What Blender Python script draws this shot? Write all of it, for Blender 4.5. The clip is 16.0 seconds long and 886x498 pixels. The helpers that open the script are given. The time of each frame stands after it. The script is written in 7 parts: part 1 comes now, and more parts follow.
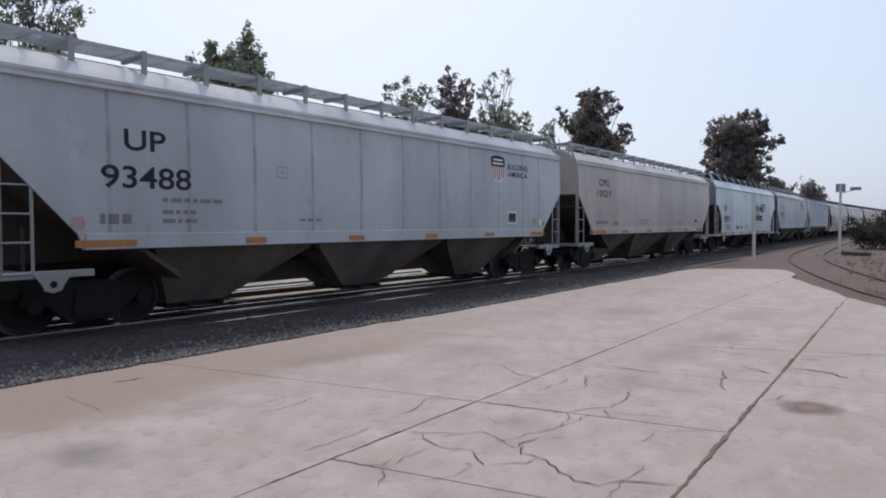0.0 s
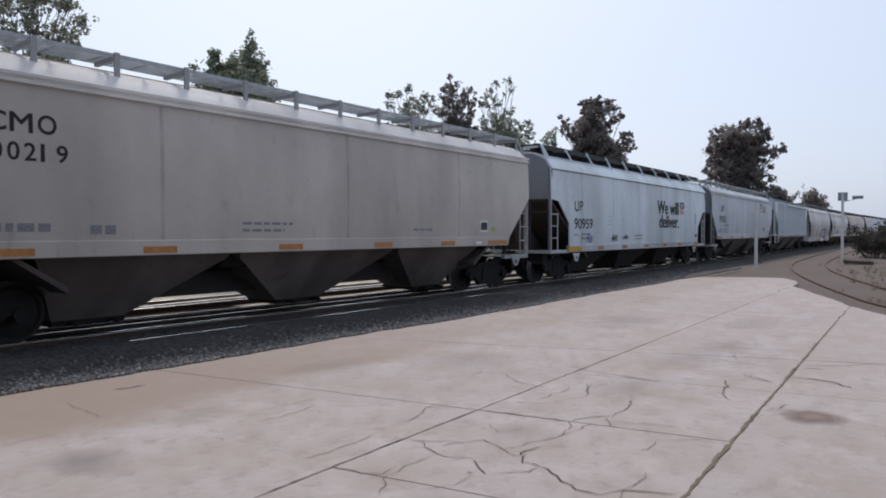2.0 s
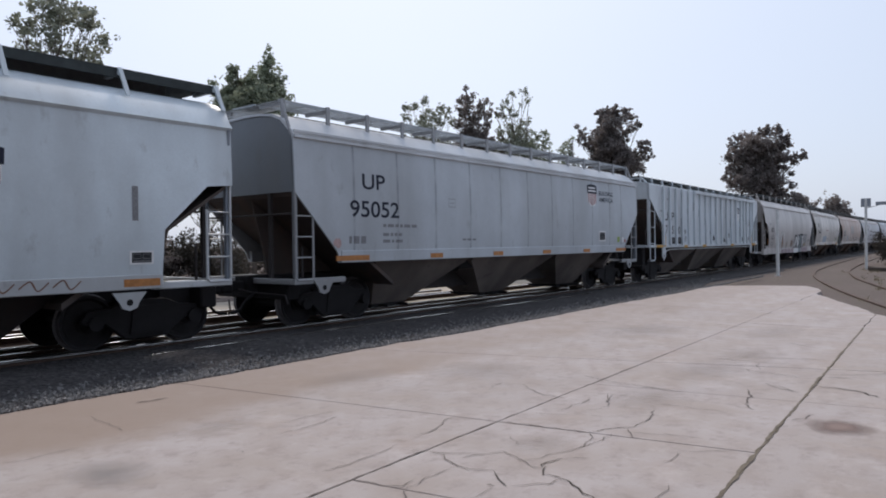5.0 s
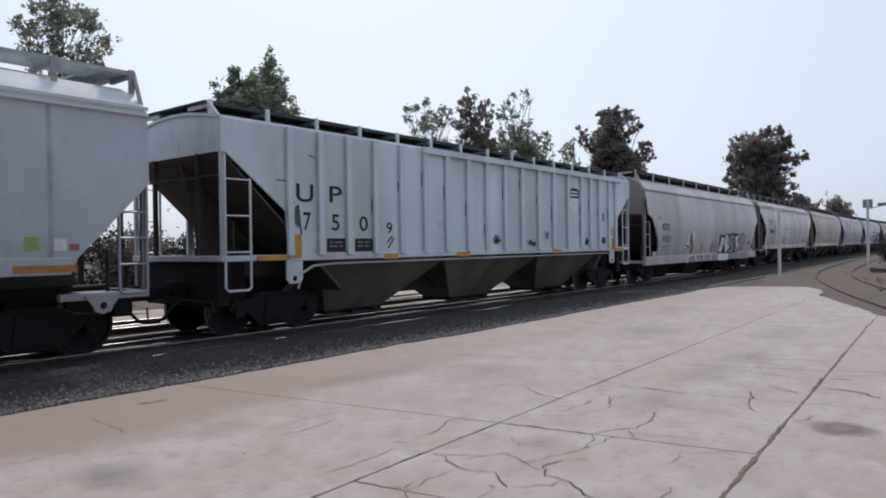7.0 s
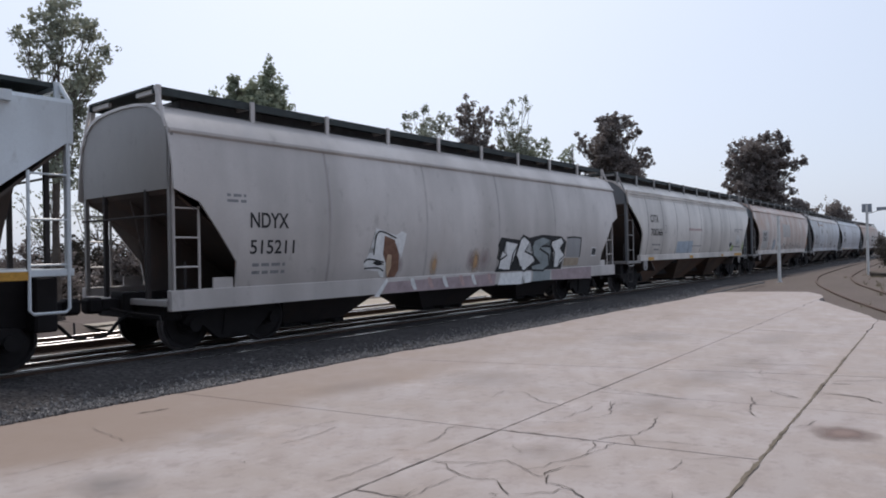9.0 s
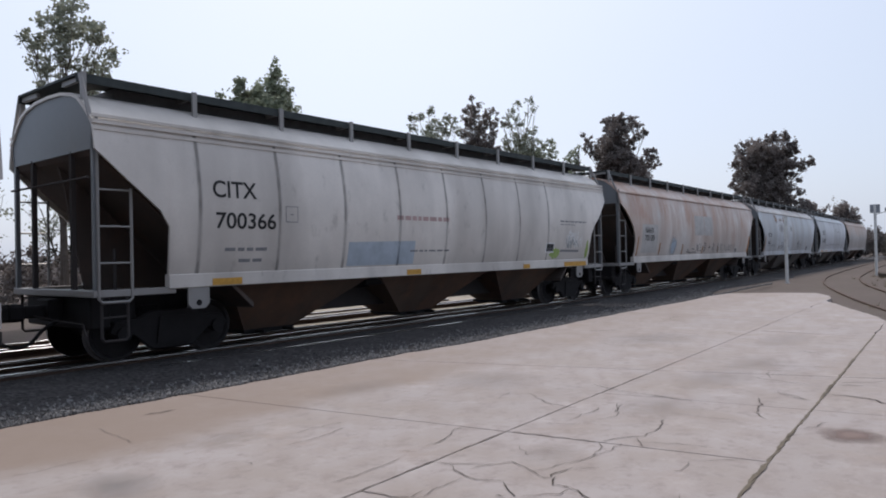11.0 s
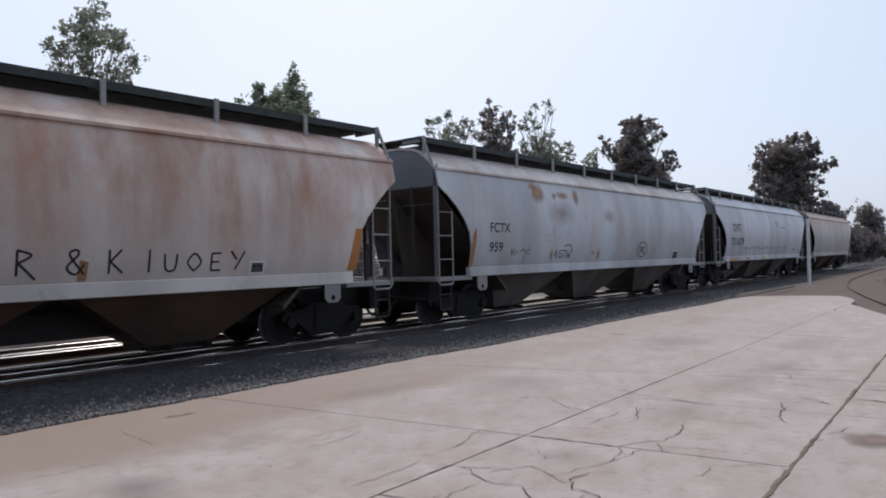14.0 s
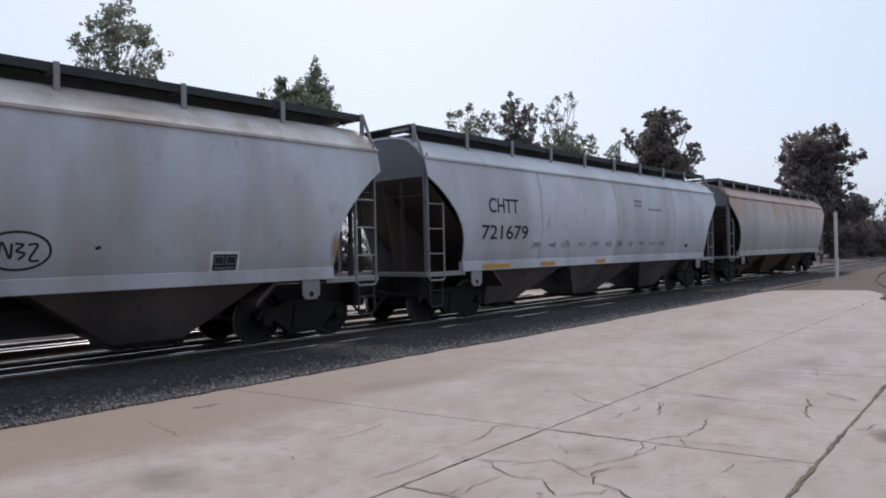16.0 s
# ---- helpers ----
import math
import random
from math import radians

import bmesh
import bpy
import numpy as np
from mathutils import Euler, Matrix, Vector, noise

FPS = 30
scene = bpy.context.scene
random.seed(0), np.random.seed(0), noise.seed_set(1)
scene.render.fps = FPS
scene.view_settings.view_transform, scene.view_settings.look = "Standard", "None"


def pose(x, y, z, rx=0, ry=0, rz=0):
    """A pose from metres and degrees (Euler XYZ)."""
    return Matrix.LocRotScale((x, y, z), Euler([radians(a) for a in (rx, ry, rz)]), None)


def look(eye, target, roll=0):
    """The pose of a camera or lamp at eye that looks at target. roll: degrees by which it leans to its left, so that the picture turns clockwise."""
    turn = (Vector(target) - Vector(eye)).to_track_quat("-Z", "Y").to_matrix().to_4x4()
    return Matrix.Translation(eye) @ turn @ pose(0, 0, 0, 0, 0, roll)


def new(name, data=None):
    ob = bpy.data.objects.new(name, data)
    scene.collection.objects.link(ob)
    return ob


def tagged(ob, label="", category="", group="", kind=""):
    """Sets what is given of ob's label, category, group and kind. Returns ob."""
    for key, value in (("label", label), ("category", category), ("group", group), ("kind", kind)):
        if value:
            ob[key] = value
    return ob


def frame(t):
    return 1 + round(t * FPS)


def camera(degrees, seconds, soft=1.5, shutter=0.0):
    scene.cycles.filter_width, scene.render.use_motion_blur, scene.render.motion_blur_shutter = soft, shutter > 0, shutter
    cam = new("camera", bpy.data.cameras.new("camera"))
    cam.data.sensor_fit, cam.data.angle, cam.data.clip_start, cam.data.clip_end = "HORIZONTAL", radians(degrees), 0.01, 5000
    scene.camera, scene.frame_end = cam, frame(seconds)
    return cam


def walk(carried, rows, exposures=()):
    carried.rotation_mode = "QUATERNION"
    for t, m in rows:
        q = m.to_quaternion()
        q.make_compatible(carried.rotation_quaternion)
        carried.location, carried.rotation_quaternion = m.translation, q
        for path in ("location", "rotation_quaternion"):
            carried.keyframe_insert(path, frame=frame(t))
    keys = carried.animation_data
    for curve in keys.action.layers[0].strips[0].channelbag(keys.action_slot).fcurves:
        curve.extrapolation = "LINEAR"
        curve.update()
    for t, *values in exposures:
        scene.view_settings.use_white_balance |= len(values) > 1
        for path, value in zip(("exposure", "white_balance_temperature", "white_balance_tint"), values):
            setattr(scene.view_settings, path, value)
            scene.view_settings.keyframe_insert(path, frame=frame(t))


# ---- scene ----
cam = camera(65.4, 16.0, soft=1.9)
PATH = [
    (0.0, pose(0, 0, 1.54, 88.05, 0.23, -52.90)),
    (0.5, pose(0, 0, 1.54, 88.40, -0.03, -52.65)),
    (1.0, pose(0, 0, 1.54, 88.40, -0.01, -52.58)),
    (1.5, pose(0, 0, 1.54, 88.60, 0.02, -52.78)),
    (2.0, pose(0, 0, 1.54, 88.70, 0.11, -52.75)),
    (2.5, pose(0, 0, 1.54, 88.84, 0.45, -52.26)),
    (3.0, pose(0, 0, 1.54, 89.17, 0.76, -52.37)),
    (3.5, pose(0, 0, 1.54, 89.40, 1.10, -52.07)),
    (4.0, pose(0, 0, 1.54, 89.35, 0.98, -51.67)),
    (6.5, pose(0, 0, 1.54, 89.90, 0.74, -51.09)),
    (7, pose(0, 0, 1.54, 89.74, 0.77, -51.17)),
    (7.5, pose(0, 0, 1.54, 89.82, 0.79, -51.43)),
    (8, pose(0, 0, 1.54, 90.06, 0.77, -51.58)),
    (8.5, pose(0, 0, 1.54, 90.08, 0.91, -51.32)),
    (9, pose(0, 0, 1.54, 90.32, 1.11, -51.19)),
    (11.5, pose(0, 0, 1.54, 90.44, 1.17, -50.48)),
    (12.0, pose(0, 0, 1.54, 90.46, 1.18, -50.24)),
    (12.5, pose(0, 0, 1.54, 90.53, 1.29, -49.98)),
    (13.0, pose(0, 0, 1.54, 90.55, 1.42, -49.39)),
    (13.5, pose(0, 0, 1.54, 90.69, 1.48, -49.29)),
    (14.0, pose(0, 0, 1.54, 90.76, 1.35, -49.23)),
    (14.5, pose(0, 0, 1.54, 90.84, 1.23, -49.14)),
    (15.0, pose(0, 0, 1.54, 90.63, 1.41, -48.67)),
    (15.5, pose(0, 0, 1.54, 90.48, 1.38, -48.46)),
    (16.0, pose(0, 0, 1.54, 90.26, 1.28, -47.47)),
]
walk(cam, PATH, exposures=[(0.0, 0.0, 6580, 14), (16.0, 0.0, 6580, 14)])

# ---------------------------------------------------------------- light
SUN_EL, SUN_AZ = 52, 48   # degrees; azimuth of the sun, counter-clockwise from +x
world = bpy.data.worlds.new("world")
scene.world = world
world.use_nodes = True
wn = world.node_tree
wn.nodes.clear()
sky = wn.nodes.new("ShaderNodeTexSky")
sky.sky_type, sky.sun_disc = "NISHITA", False
sky.sun_elevation, sky.sun_rotation = radians(SUN_EL), radians(90 - SUN_AZ)
sky.air_density, sky.dust_density, sky.ozone_density = 1.0, 3.0, 1.6
haze = wn.nodes.new("ShaderNodeMix")
haze.data_type = "RGBA"
haze.inputs[0].default_value = 0.6
# the pale veil of thin cloud, brightest round the sun
geo, dot = wn.nodes.new("ShaderNodeTexCoord"), wn.nodes.new("ShaderNodeVectorMath")
dot.operation = "DOT_PRODUCT"
dot.inputs[1].default_value = (math.cos(radians(SUN_AZ)) * math.cos(radians(SUN_EL)), math.sin(radians(SUN_AZ)) * math.cos(radians(SUN_EL)), math.sin(radians(SUN_EL)))
glow, veil = wn.nodes.new("ShaderNodeMapRange"), wn.nodes.new("ShaderNodeMix")
glow.inputs[1].default_value, glow.inputs[2].default_value = 0.45, 0.80
veil.data_type = "RGBA"
veil.inputs[6].default_value, veil.inputs[7].default_value = (8.1, 9.6, 11.9, 1), (10.0, 11.55, 13.5, 1)
wn.links.new(geo.outputs["Generated"], dot.inputs[0])
wn.links.new(dot.outputs["Value"], glow.inputs[0])
wn.links.new(glow.outputs[0], veil.inputs[0])
wn.links.new(veil.outputs[2], haze.inputs[7])
wbg, wout = wn.nodes.new("ShaderNodeBackground"), wn.nodes.new("ShaderNodeOutputWorld")
wbg.inputs["Strength"].default_value = 0.094
wn.links.new(sky.outputs[0], haze.inputs[6])
wn.links.new(haze.outputs[2], wbg.inputs["Color"])
wn.links.new(wbg.outputs[0], wout.inputs["Surface"])

sun_data = bpy.data.lights.new("sun", "SUN")
sun_data.energy, sun_data.angle, sun_data.color = 2.55, radians(10), (1.0, 0.94, 0.87)
sun = new("sun", sun_data)
az, el = radians(SUN_AZ), radians(SUN_EL)
sun.matrix_world = look((60 * math.cos(az) * math.cos(el), 60 * math.sin(az) * math.cos(el), 60 * math.sin(el)), (0, 0, 0))

# ---------------------------------------------------------------- plan
RAIL_Z = -0.115          # top of the rails; the concrete yard is z = 0
BEND = 0.000645          # the line bends gently away


def track_slope(x):
    """Slope of the line: straight, a gentle bend away, then back."""
    if x < 75:
        return BEND * max(x, 0.0)
    return BEND * 75 + (-0.01 - BEND * 75) * min((x - 75) / 55, 1)


def track_y(x):
    y = 12.28 + BEND / 2 * min(max(x, 0.0), 75) ** 2
    if x > 75:
        u = min(x, 130) - 75
        y += BEND * 75 * u + (-0.01 - BEND * 75) * u * u / 110
    if x > 130:
        y -= 0.01 * (x - 130)
    return y


def track_pose(s):
    return pose(s, track_y(s), RAIL_Z, 0, 0, math.degrees(math.atan(track_slope(s))))


# the train's travel: seconds and the place of the first joint along the line
TRAVEL = ((0.0, 20.76), (1.5, 5.63), (3.5, -14.81), (7.0, -49.66), (9.0, -69.88), (12.5, -104.76), (14.5, -125.47), (16.0, -140.75))


def travel(t):
    """Cubic Hermite through TRAVEL."""
    ts, ss = [p[0] for p in TRAVEL], [p[1] for p in TRAVEL]
    n = len(ts)
    slope = []
    for i in range(n):
        a, b = max(i - 1, 0), min(i + 1, n - 1)
        slope.append((ss[b] - ss[a]) / (ts[b] - ts[a]))
    i = max(k for k in range(n - 1) if ts[k] <= t + 1e-9)
    h = ts[i + 1] - ts[i]
    u = (t - ts[i]) / h
    return (ss[i] * (1 + 2 * u) * (1 - u) ** 2 + slope[i] * h * u * (1 - u) ** 2
            + ss[i + 1] * u * u * (3 - 2 * u) + slope[i + 1] * h * u * u * (u - 1))


# ---------------------------------------------------------------- materials
def nodes_of(name, rough=0.7, metal=0.0):
    m = bpy.data.materials.new(name)
    m.use_nodes = True
    nt = m.node_tree
    b = nt.nodes["Principled BSDF"]
    b.inputs["Roughness"].default_value, b.inputs["Metallic"].default_value = rough, metal
    b.inputs["Specular IOR Level"].default_value = 0.3
    return m, nt, b


def noise_ramp(nt, scale, lo, hi, detail=6.0, stretch=(1, 1, 1), coord="Object", rough=0.6):
    tc, mp = nt.nodes.new("ShaderNodeTexCoord"), nt.nodes.new("ShaderNodeMapping")
    mp.inputs["Scale"].default_value = stretch
    nz, rp = nt.nodes.new("ShaderNodeTexNoise"), nt.nodes.new("ShaderNodeMapRange")
    nz.inputs["Scale"].default_value, nz.inputs["Detail"].default_value = scale, detail
    nz.inputs["Roughness"].default_value = rough
    rp.inputs[1].default_value, rp.inputs[2].default_value = lo, hi
    nt.links.new(tc.outputs[coord], mp.inputs[0])
    nt.links.new(mp.outputs[0], nz.inputs["Vector"])
    nt.links.new(nz.outputs["Fac"], rp.inputs[0])
    return rp.outputs[0], nz.outputs["Fac"]


def mixed(nt, fac, a, b, mode="MIX"):
    mx = nt.nodes.new("ShaderNodeMix")
    mx.data_type, mx.blend_type = "RGBA", mode
    for sock, v in ((mx.inputs[0], fac), (mx.inputs[6], a), (mx.inputs[7], b)):
        if isinstance(v, (int, float)):
            sock.default_value = v
        elif isinstance(v, tuple):
            sock.default_value = (*v, 1)
        else:
            nt.links.new(v, sock)
    return mx.outputs[2]


def scaled(nt, sock, k):
    mul = nt.nodes.new("ShaderNodeMath")
    mul.operation = "MULTIPLY"
    mul.inputs[1].default_value = k
    nt.links.new(sock, mul.inputs[0])
    return mul.outputs[0]


def bumped(nt, b, sock, strength, dist=0.02):
    bp = nt.nodes.new("ShaderNodeBump")
    bp.inputs["Strength"].default_value, bp.inputs["Distance"].default_value = strength, dist
    nt.links.new(sock, bp.inputs["Height"])
    nt.links.new(bp.outputs[0], b.inputs["Normal"])


def plain(name, col, rough=0.7, metal=0.0, vary=0.35, scale=6.0, bump=0.15, coord="Object"):
    """One colour with mottling at two scales."""
    m, nt, b = nodes_of(name, rough, metal)
    f1, n1 = noise_ramp(nt, scale, 0.3, 0.7, coord=coord)
    f2, n2 = noise_ramp(nt, scale * 9, 0.35, 0.7, coord=coord)
    dark = tuple(c * (1 - vary) for c in col)
    c1 = mixed(nt, f1, dark, col)
    c2 = mixed(nt, scaled(nt, f2, 0.4 * vary), c1, tuple(min(1, c * 1.25) for c in col))
    nt.links.new(c2, b.inputs["Base Color"])
    if bump:
        bumped(nt, b, n2, bump)
    return m


def car_paint(name, col, dirt=0.35, rust=0.0, dirt_col=(0.16, 0.14, 0.125), rust_col=(0.30, 0.12, 0.055), gloss=0.42, rust_from=None):
    """Weathered wagon paint: broad fading, vertical run-down streaks, grime, rust patches."""
    m, nt, b = nodes_of(name, gloss)
    b.inputs["Specular IOR Level"].default_value = 0.5
    fade, _ = noise_ramp(nt, 0.45, 0.3, 0.72)
    run, nrun = noise_ramp(nt, 0.8, 0.42, 0.72, stretch=(0.95, 0.95, 0.2), detail=3, rough=0.5)
    fine, nf = noise_ramp(nt, 26, 0.35, 0.75)
    c = mixed(nt, scaled(nt, fade, 0.7), tuple(min(0.82, v * 1.05) for v in col), tuple(v * 0.74 for v in col))
    c = mixed(nt, scaled(nt, run, dirt), c, dirt_col)
    blot, _ = noise_ramp(nt, 1.3, 0.45, 0.75, detail=8, stretch=(1, 1, 0.6), rough=0.65)
    c = mixed(nt, scaled(nt, blot, 0.8 * dirt), c, tuple(0.55 * v + 0.3 * d for v, d in zip(col, dirt_col)))
    scuff, _ = noise_ramp(nt, 3.6, 0.60, 0.80, detail=7, stretch=(1, 1, 0.55), rough=0.62)
    c = mixed(nt, scaled(nt, scuff, 1.2 * dirt), c, dirt_col)
    c = mixed(nt, scaled(nt, fine, 0.16), c, tuple(v * 0.55 for v in col))
    if rust:
        patch, _ = noise_ramp(nt, 0.75, 0.60 - 0.28 * rust, 0.80 - 0.16 * rust, detail=9, stretch=(1.3, 1.3, 0.7), rough=0.68)
        drip, _ = noise_ramp(nt, 1.0, 0.54 - 0.1 * rust, 0.78 - 0.1 * rust, stretch=(1.6, 1.6, 0.2), detail=6)
        k1, k2 = scaled(nt, patch, min(1, 0.9 * rust)), scaled(nt, drip, min(1, 0.7 * rust))
        if rust_from:
            # rust creeping down from the roof's edge, ragged below
            tc, sep, edge = nt.nodes.new("ShaderNodeTexCoord"), nt.nodes.new("ShaderNodeSeparateXYZ"), nt.nodes.new("ShaderNodeMath")
            edge.operation = "MULTIPLY_ADD"
            edge.inputs[1].default_value = 2.2
            _, wob = noise_ramp(nt, 0.8, 0, 1, detail=7, stretch=(1.6, 1.6, 0.35))
            nt.links.new(tc.outputs["Object"], sep.inputs[0])
            nt.links.new(wob, edge.inputs[0])
            nt.links.new(sep.outputs["Z"], edge.inputs[2])
            creep = nt.nodes.new("ShaderNodeMapRange")
            creep.inputs[1].default_value, creep.inputs[2].default_value = rust_from[0] + 1.1, rust_from[1] + 1.1
            creep.inputs[3].default_value, creep.inputs[4].default_value = rust_from[2], 1.0
            nt.links.new(edge.outputs[0], creep.inputs[0])
            both = []
            for k in (k1, k2):
                mul = nt.nodes.new("ShaderNodeMath")
                mul.operation = "MULTIPLY"
                nt.links.new(k, mul.inputs[0])
                nt.links.new(creep.outputs[0], mul.inputs[1])
                both.append(mul.outputs[0])
            k1, k2 = both
        c = mixed(nt, k1, c, rust_col)
        c = mixed(nt, k2, c, tuple(v * 0.8 for v in rust_col))
    nt.links.new(c, b.inputs["Base Color"])
    bumped(nt, b, nf, 0.08, 0.01)
    return m


M = {}
M["iron"] = plain("dark_iron", (0.014, 0.012, 0.013), 0.8, 0.0, 0.4, 5, 0.3)
M["wheel"] = plain("wheel_steel", (0.024, 0.021, 0.022), 0.6, 0.3, 0.4, 6, 0.2)
M["tread"] = plain("polished_tread", (0.86, 0.85, 0.84), 0.2, 1.0, 0.12, 8, 0.0)
M["wheel_tread"] = plain("worn_tread", (0.20, 0.19, 0.19), 0.5, 0.5, 0.3, 8, 0.05)
M["rail_side"] = plain("rusty_rail", (0.10, 0.065, 0.05), 0.8, 0.2, 0.4, 4, 0.3)
M["tie"] = plain("weathered_tie", (0.085, 0.07, 0.06), 0.95, 0, 0.4, 7, 0.5)
M["board"] = plain("running_board_steel", (0.13, 0.135, 0.14), 0.6, 0.3, 0.35, 5, 0.2)
M["navy"] = plain("navy_lettering", (0.022, 0.026, 0.045), 0.7, 0, 0.5, 20, 0)
M["black"] = plain("black_lettering", (0.03, 0.03, 0.032), 0.7, 0, 0.45, 25, 0)
M["faded"] = plain("faded_lettering", (0.27, 0.27, 0.28), 0.8, 0, 0.4, 30, 0)
M["orange"] = plain("orange_reflective_tape", (0.52, 0.22, 0.07), 0.5, 0, 0.4, 14, 0)
M["yellow"] = plain("yellow_reflective_tape", (0.62, 0.33, 0.06), 0.5, 0, 0.35, 14, 0)
M["white"] = plain("white_paint", (0.80, 0.80, 0.79), 0.6, 0, 0.25, 8, 0.05)
M["red"] = plain("faded_red_paint", (0.42, 0.16, 0.15), 0.7, 0, 0.3, 10, 0)
M["blue"] = plain("faded_blue_paint", (0.10, 0.16, 0.32), 0.7, 0, 0.3, 10, 0)
M["wash_pink"] = plain("washed_pink_paint", (0.42, 0.33, 0.34), 0.75, 0, 0.35, 4, 0)
M["wash_orange"] = plain("washed_orange_paint", (0.56, 0.40, 0.27), 0.75, 0, 0.3, 4, 0)
M["wash_grey"] = plain("washed_grey_paint", (0.36, 0.38, 0.38), 0.75, 0, 0.3, 4, 0)
M["pale_red"] = plain("bleached_red_paint", (0.54, 0.38, 0.36), 0.7, 0, 0.3, 10, 0)
M["brown"] = plain("brown_spray", (0.23, 0.12, 0.08), 0.7, 0, 0.4, 9, 0)
M["green"] = plain("lime_spray", (0.36, 0.47, 0.16), 0.7, 0, 0.3, 9, 0)
M["pole"] = plain("white_pole_paint", (0.66, 0.66, 0.64), 0.6, 0, 0.3, 6, 0.1)
M["sign_back"] = plain("sign_aluminium", (0.28, 0.30, 0.33), 0.5, 0.4, 0.25, 6, 0.05)


# ---------------------------------------------------------------- mesh helpers
def part(name, bm, material, parent=None, label=""):
    """Links a bmesh as one mesh object under a thing or a part."""
    me = bpy.data.meshes.new(name)
    bm.to_mesh(me)
    bm.free()
    for m in (material if isinstance(material, (list, tuple)) else (material,)):
        me.materials.append(m)
    ob = new(name, me)
    if parent is not None:
        ob.parent = parent
    return tagged(ob, label)


def again(ob, parent, m):
    """A further object on the same mesh."""
    o = ob.copy()
    scene.collection.objects.link(o)
    o.parent = parent
    o.matrix_basis = m
    return o


def box(bm, x0, x1, y0, y1, z0, z1, bevel=0.0):
    r = bmesh.ops.create_cube(bm, size=1, matrix=Matrix.Translation(((x0 + x1) / 2, (y0 + y1) / 2, (z0 + z1) / 2)) @ Matrix.Diagonal((x1 - x0, y1 - y0, z1 - z0, 1)))
    if bevel:
        es = {e for v in r["verts"] for e in v.link_edges}
        bmesh.ops.bevel(bm, geom=list(es), offset=bevel, segments=1, affect="EDGES", profile=0.5)
    return bm


def rod(bm, a, b, r, n=8, r2=None):
    """A round bar from a to b."""
    a, b = Vector(a), Vector(b)
    q = (b - a).to_track_quat("Z", "Y").to_matrix().to_4x4()
    bmesh.ops.create_cone(bm, cap_ends=True, segments=n, radius1=r, radius2=r if r2 is None else r2, depth=(b - a).length,
                          matrix=Matrix.Translation((a + b) / 2) @ q)
    return bm


def prism(bm, outline, y0, y1):
    """A closed outline in x, z, carried from y0 to y1."""
    a = [bm.verts.new((x, y0, z)) for x, z in outline]
    b = [bm.verts.new((x, y1, z)) for x, z in outline]
    bm.faces.new(a)
    bm.faces.new(b[::-1])
    for i in range(len(a)):
        j = (i + 1) % len(a)
        bm.faces.new((a[j], a[i], b[i], b[j]))
    bmesh.ops.recalc_face_normals(bm, faces=bm.faces[:])
    return bm


def smooth(ob, angle=35):
    for p in ob.data.polygons:
        p.use_smooth = True
    ob.data.set_sharp_from_angle(angle=radians(angle))
    return ob


def turned(bm, profile, n=28, axis="Y"):
    """A turned solid: profile of (radius, place along the axis), open ends closed."""
    rings = []
    for r, y in profile:
        rings.append([bm.verts.new((r * math.cos(2 * math.pi * k / n), y, r * math.sin(2 * math.pi * k / n))) for k in range(n)])
    for p, q in zip(rings, rings[1:]):
        for k in range(n):
            bm.faces.new((p[k], p[(k + 1) % n], q[(k + 1) % n], q[k]))
    bm.faces.new(rings[0][::-1])
    bm.faces.new(rings[-1])
    bmesh.ops.recalc_face_normals(bm, faces=bm.faces[:])
    return bm


def ribbon(bm, pts, w, side):
    """A flat painted stroke along points (x, z) on a wagon side y = side(z)."""
    left, right = [], []
    n = len(pts)
    for i, (x, z) in enumerate(pts):
        x0, z0 = pts[max(i - 1, 0)]
        x1, z1 = pts[min(i + 1, n - 1)]
        dx, dz = x1 - x0, z1 - z0
        k = math.hypot(dx, dz) or 1
        nx, nz = -dz / k * w / 2, dx / k * w / 2
        left.append(bm.verts.new((x + nx, side(z + nz), z + nz)))
        right.append(bm.verts.new((x - nx, side(z - nz), z - nz)))
    for i in range(n - 1):
        bm.faces.new((left[i], left[i + 1], right[i + 1], right[i]))
    return bm


def curve_pts(pts, n=6):
    """Catmull-Rom through points."""
    out = []
    for i in range(len(pts) - 1):
        p0, p1, p2, p3 = pts[max(i - 1, 0)], pts[i], pts[i + 1], pts[min(i + 2, len(pts) - 1)]
        for k in range(n):
            u = k / n
            out.append(tuple(0.5 * (2 * b + (c - a) * u + (2 * a - 5 * b + 4 * c - d) * u * u + (3 * b - a - 3 * c + d) * u ** 3)
                             for a, b, c, d in zip(p0, p1, p2, p3)))
    out.append(tuple(pts[-1]))
    return out


# ---------------------------------------------------------------- the train
HALF = 1.58            # half the width of a wagon
WHEEL_R = 0.457
WHEELSETS = []         # every turning wheelset with its rest place
WAGONS = []            # every wagon with the place of its middle behind the first joint


def follow(bm, side, step=0.14):
    """Cut a flat piece into level strips and lay them onto the curve of a wagon's side."""
    zs = [v.co.z for v in bm.verts]
    z = math.ceil(min(zs) / step) * step
    while z < max(zs):
        bmesh.ops.bisect_plane(bm, geom=bm.verts[:] + bm.edges[:] + bm.faces[:], dist=1e-5, plane_co=(0, 0, z), plane_no=(0, 0, 1))
        z += step
    for v in bm.verts:
        v.co.y = side(v.co.z)
    return bm


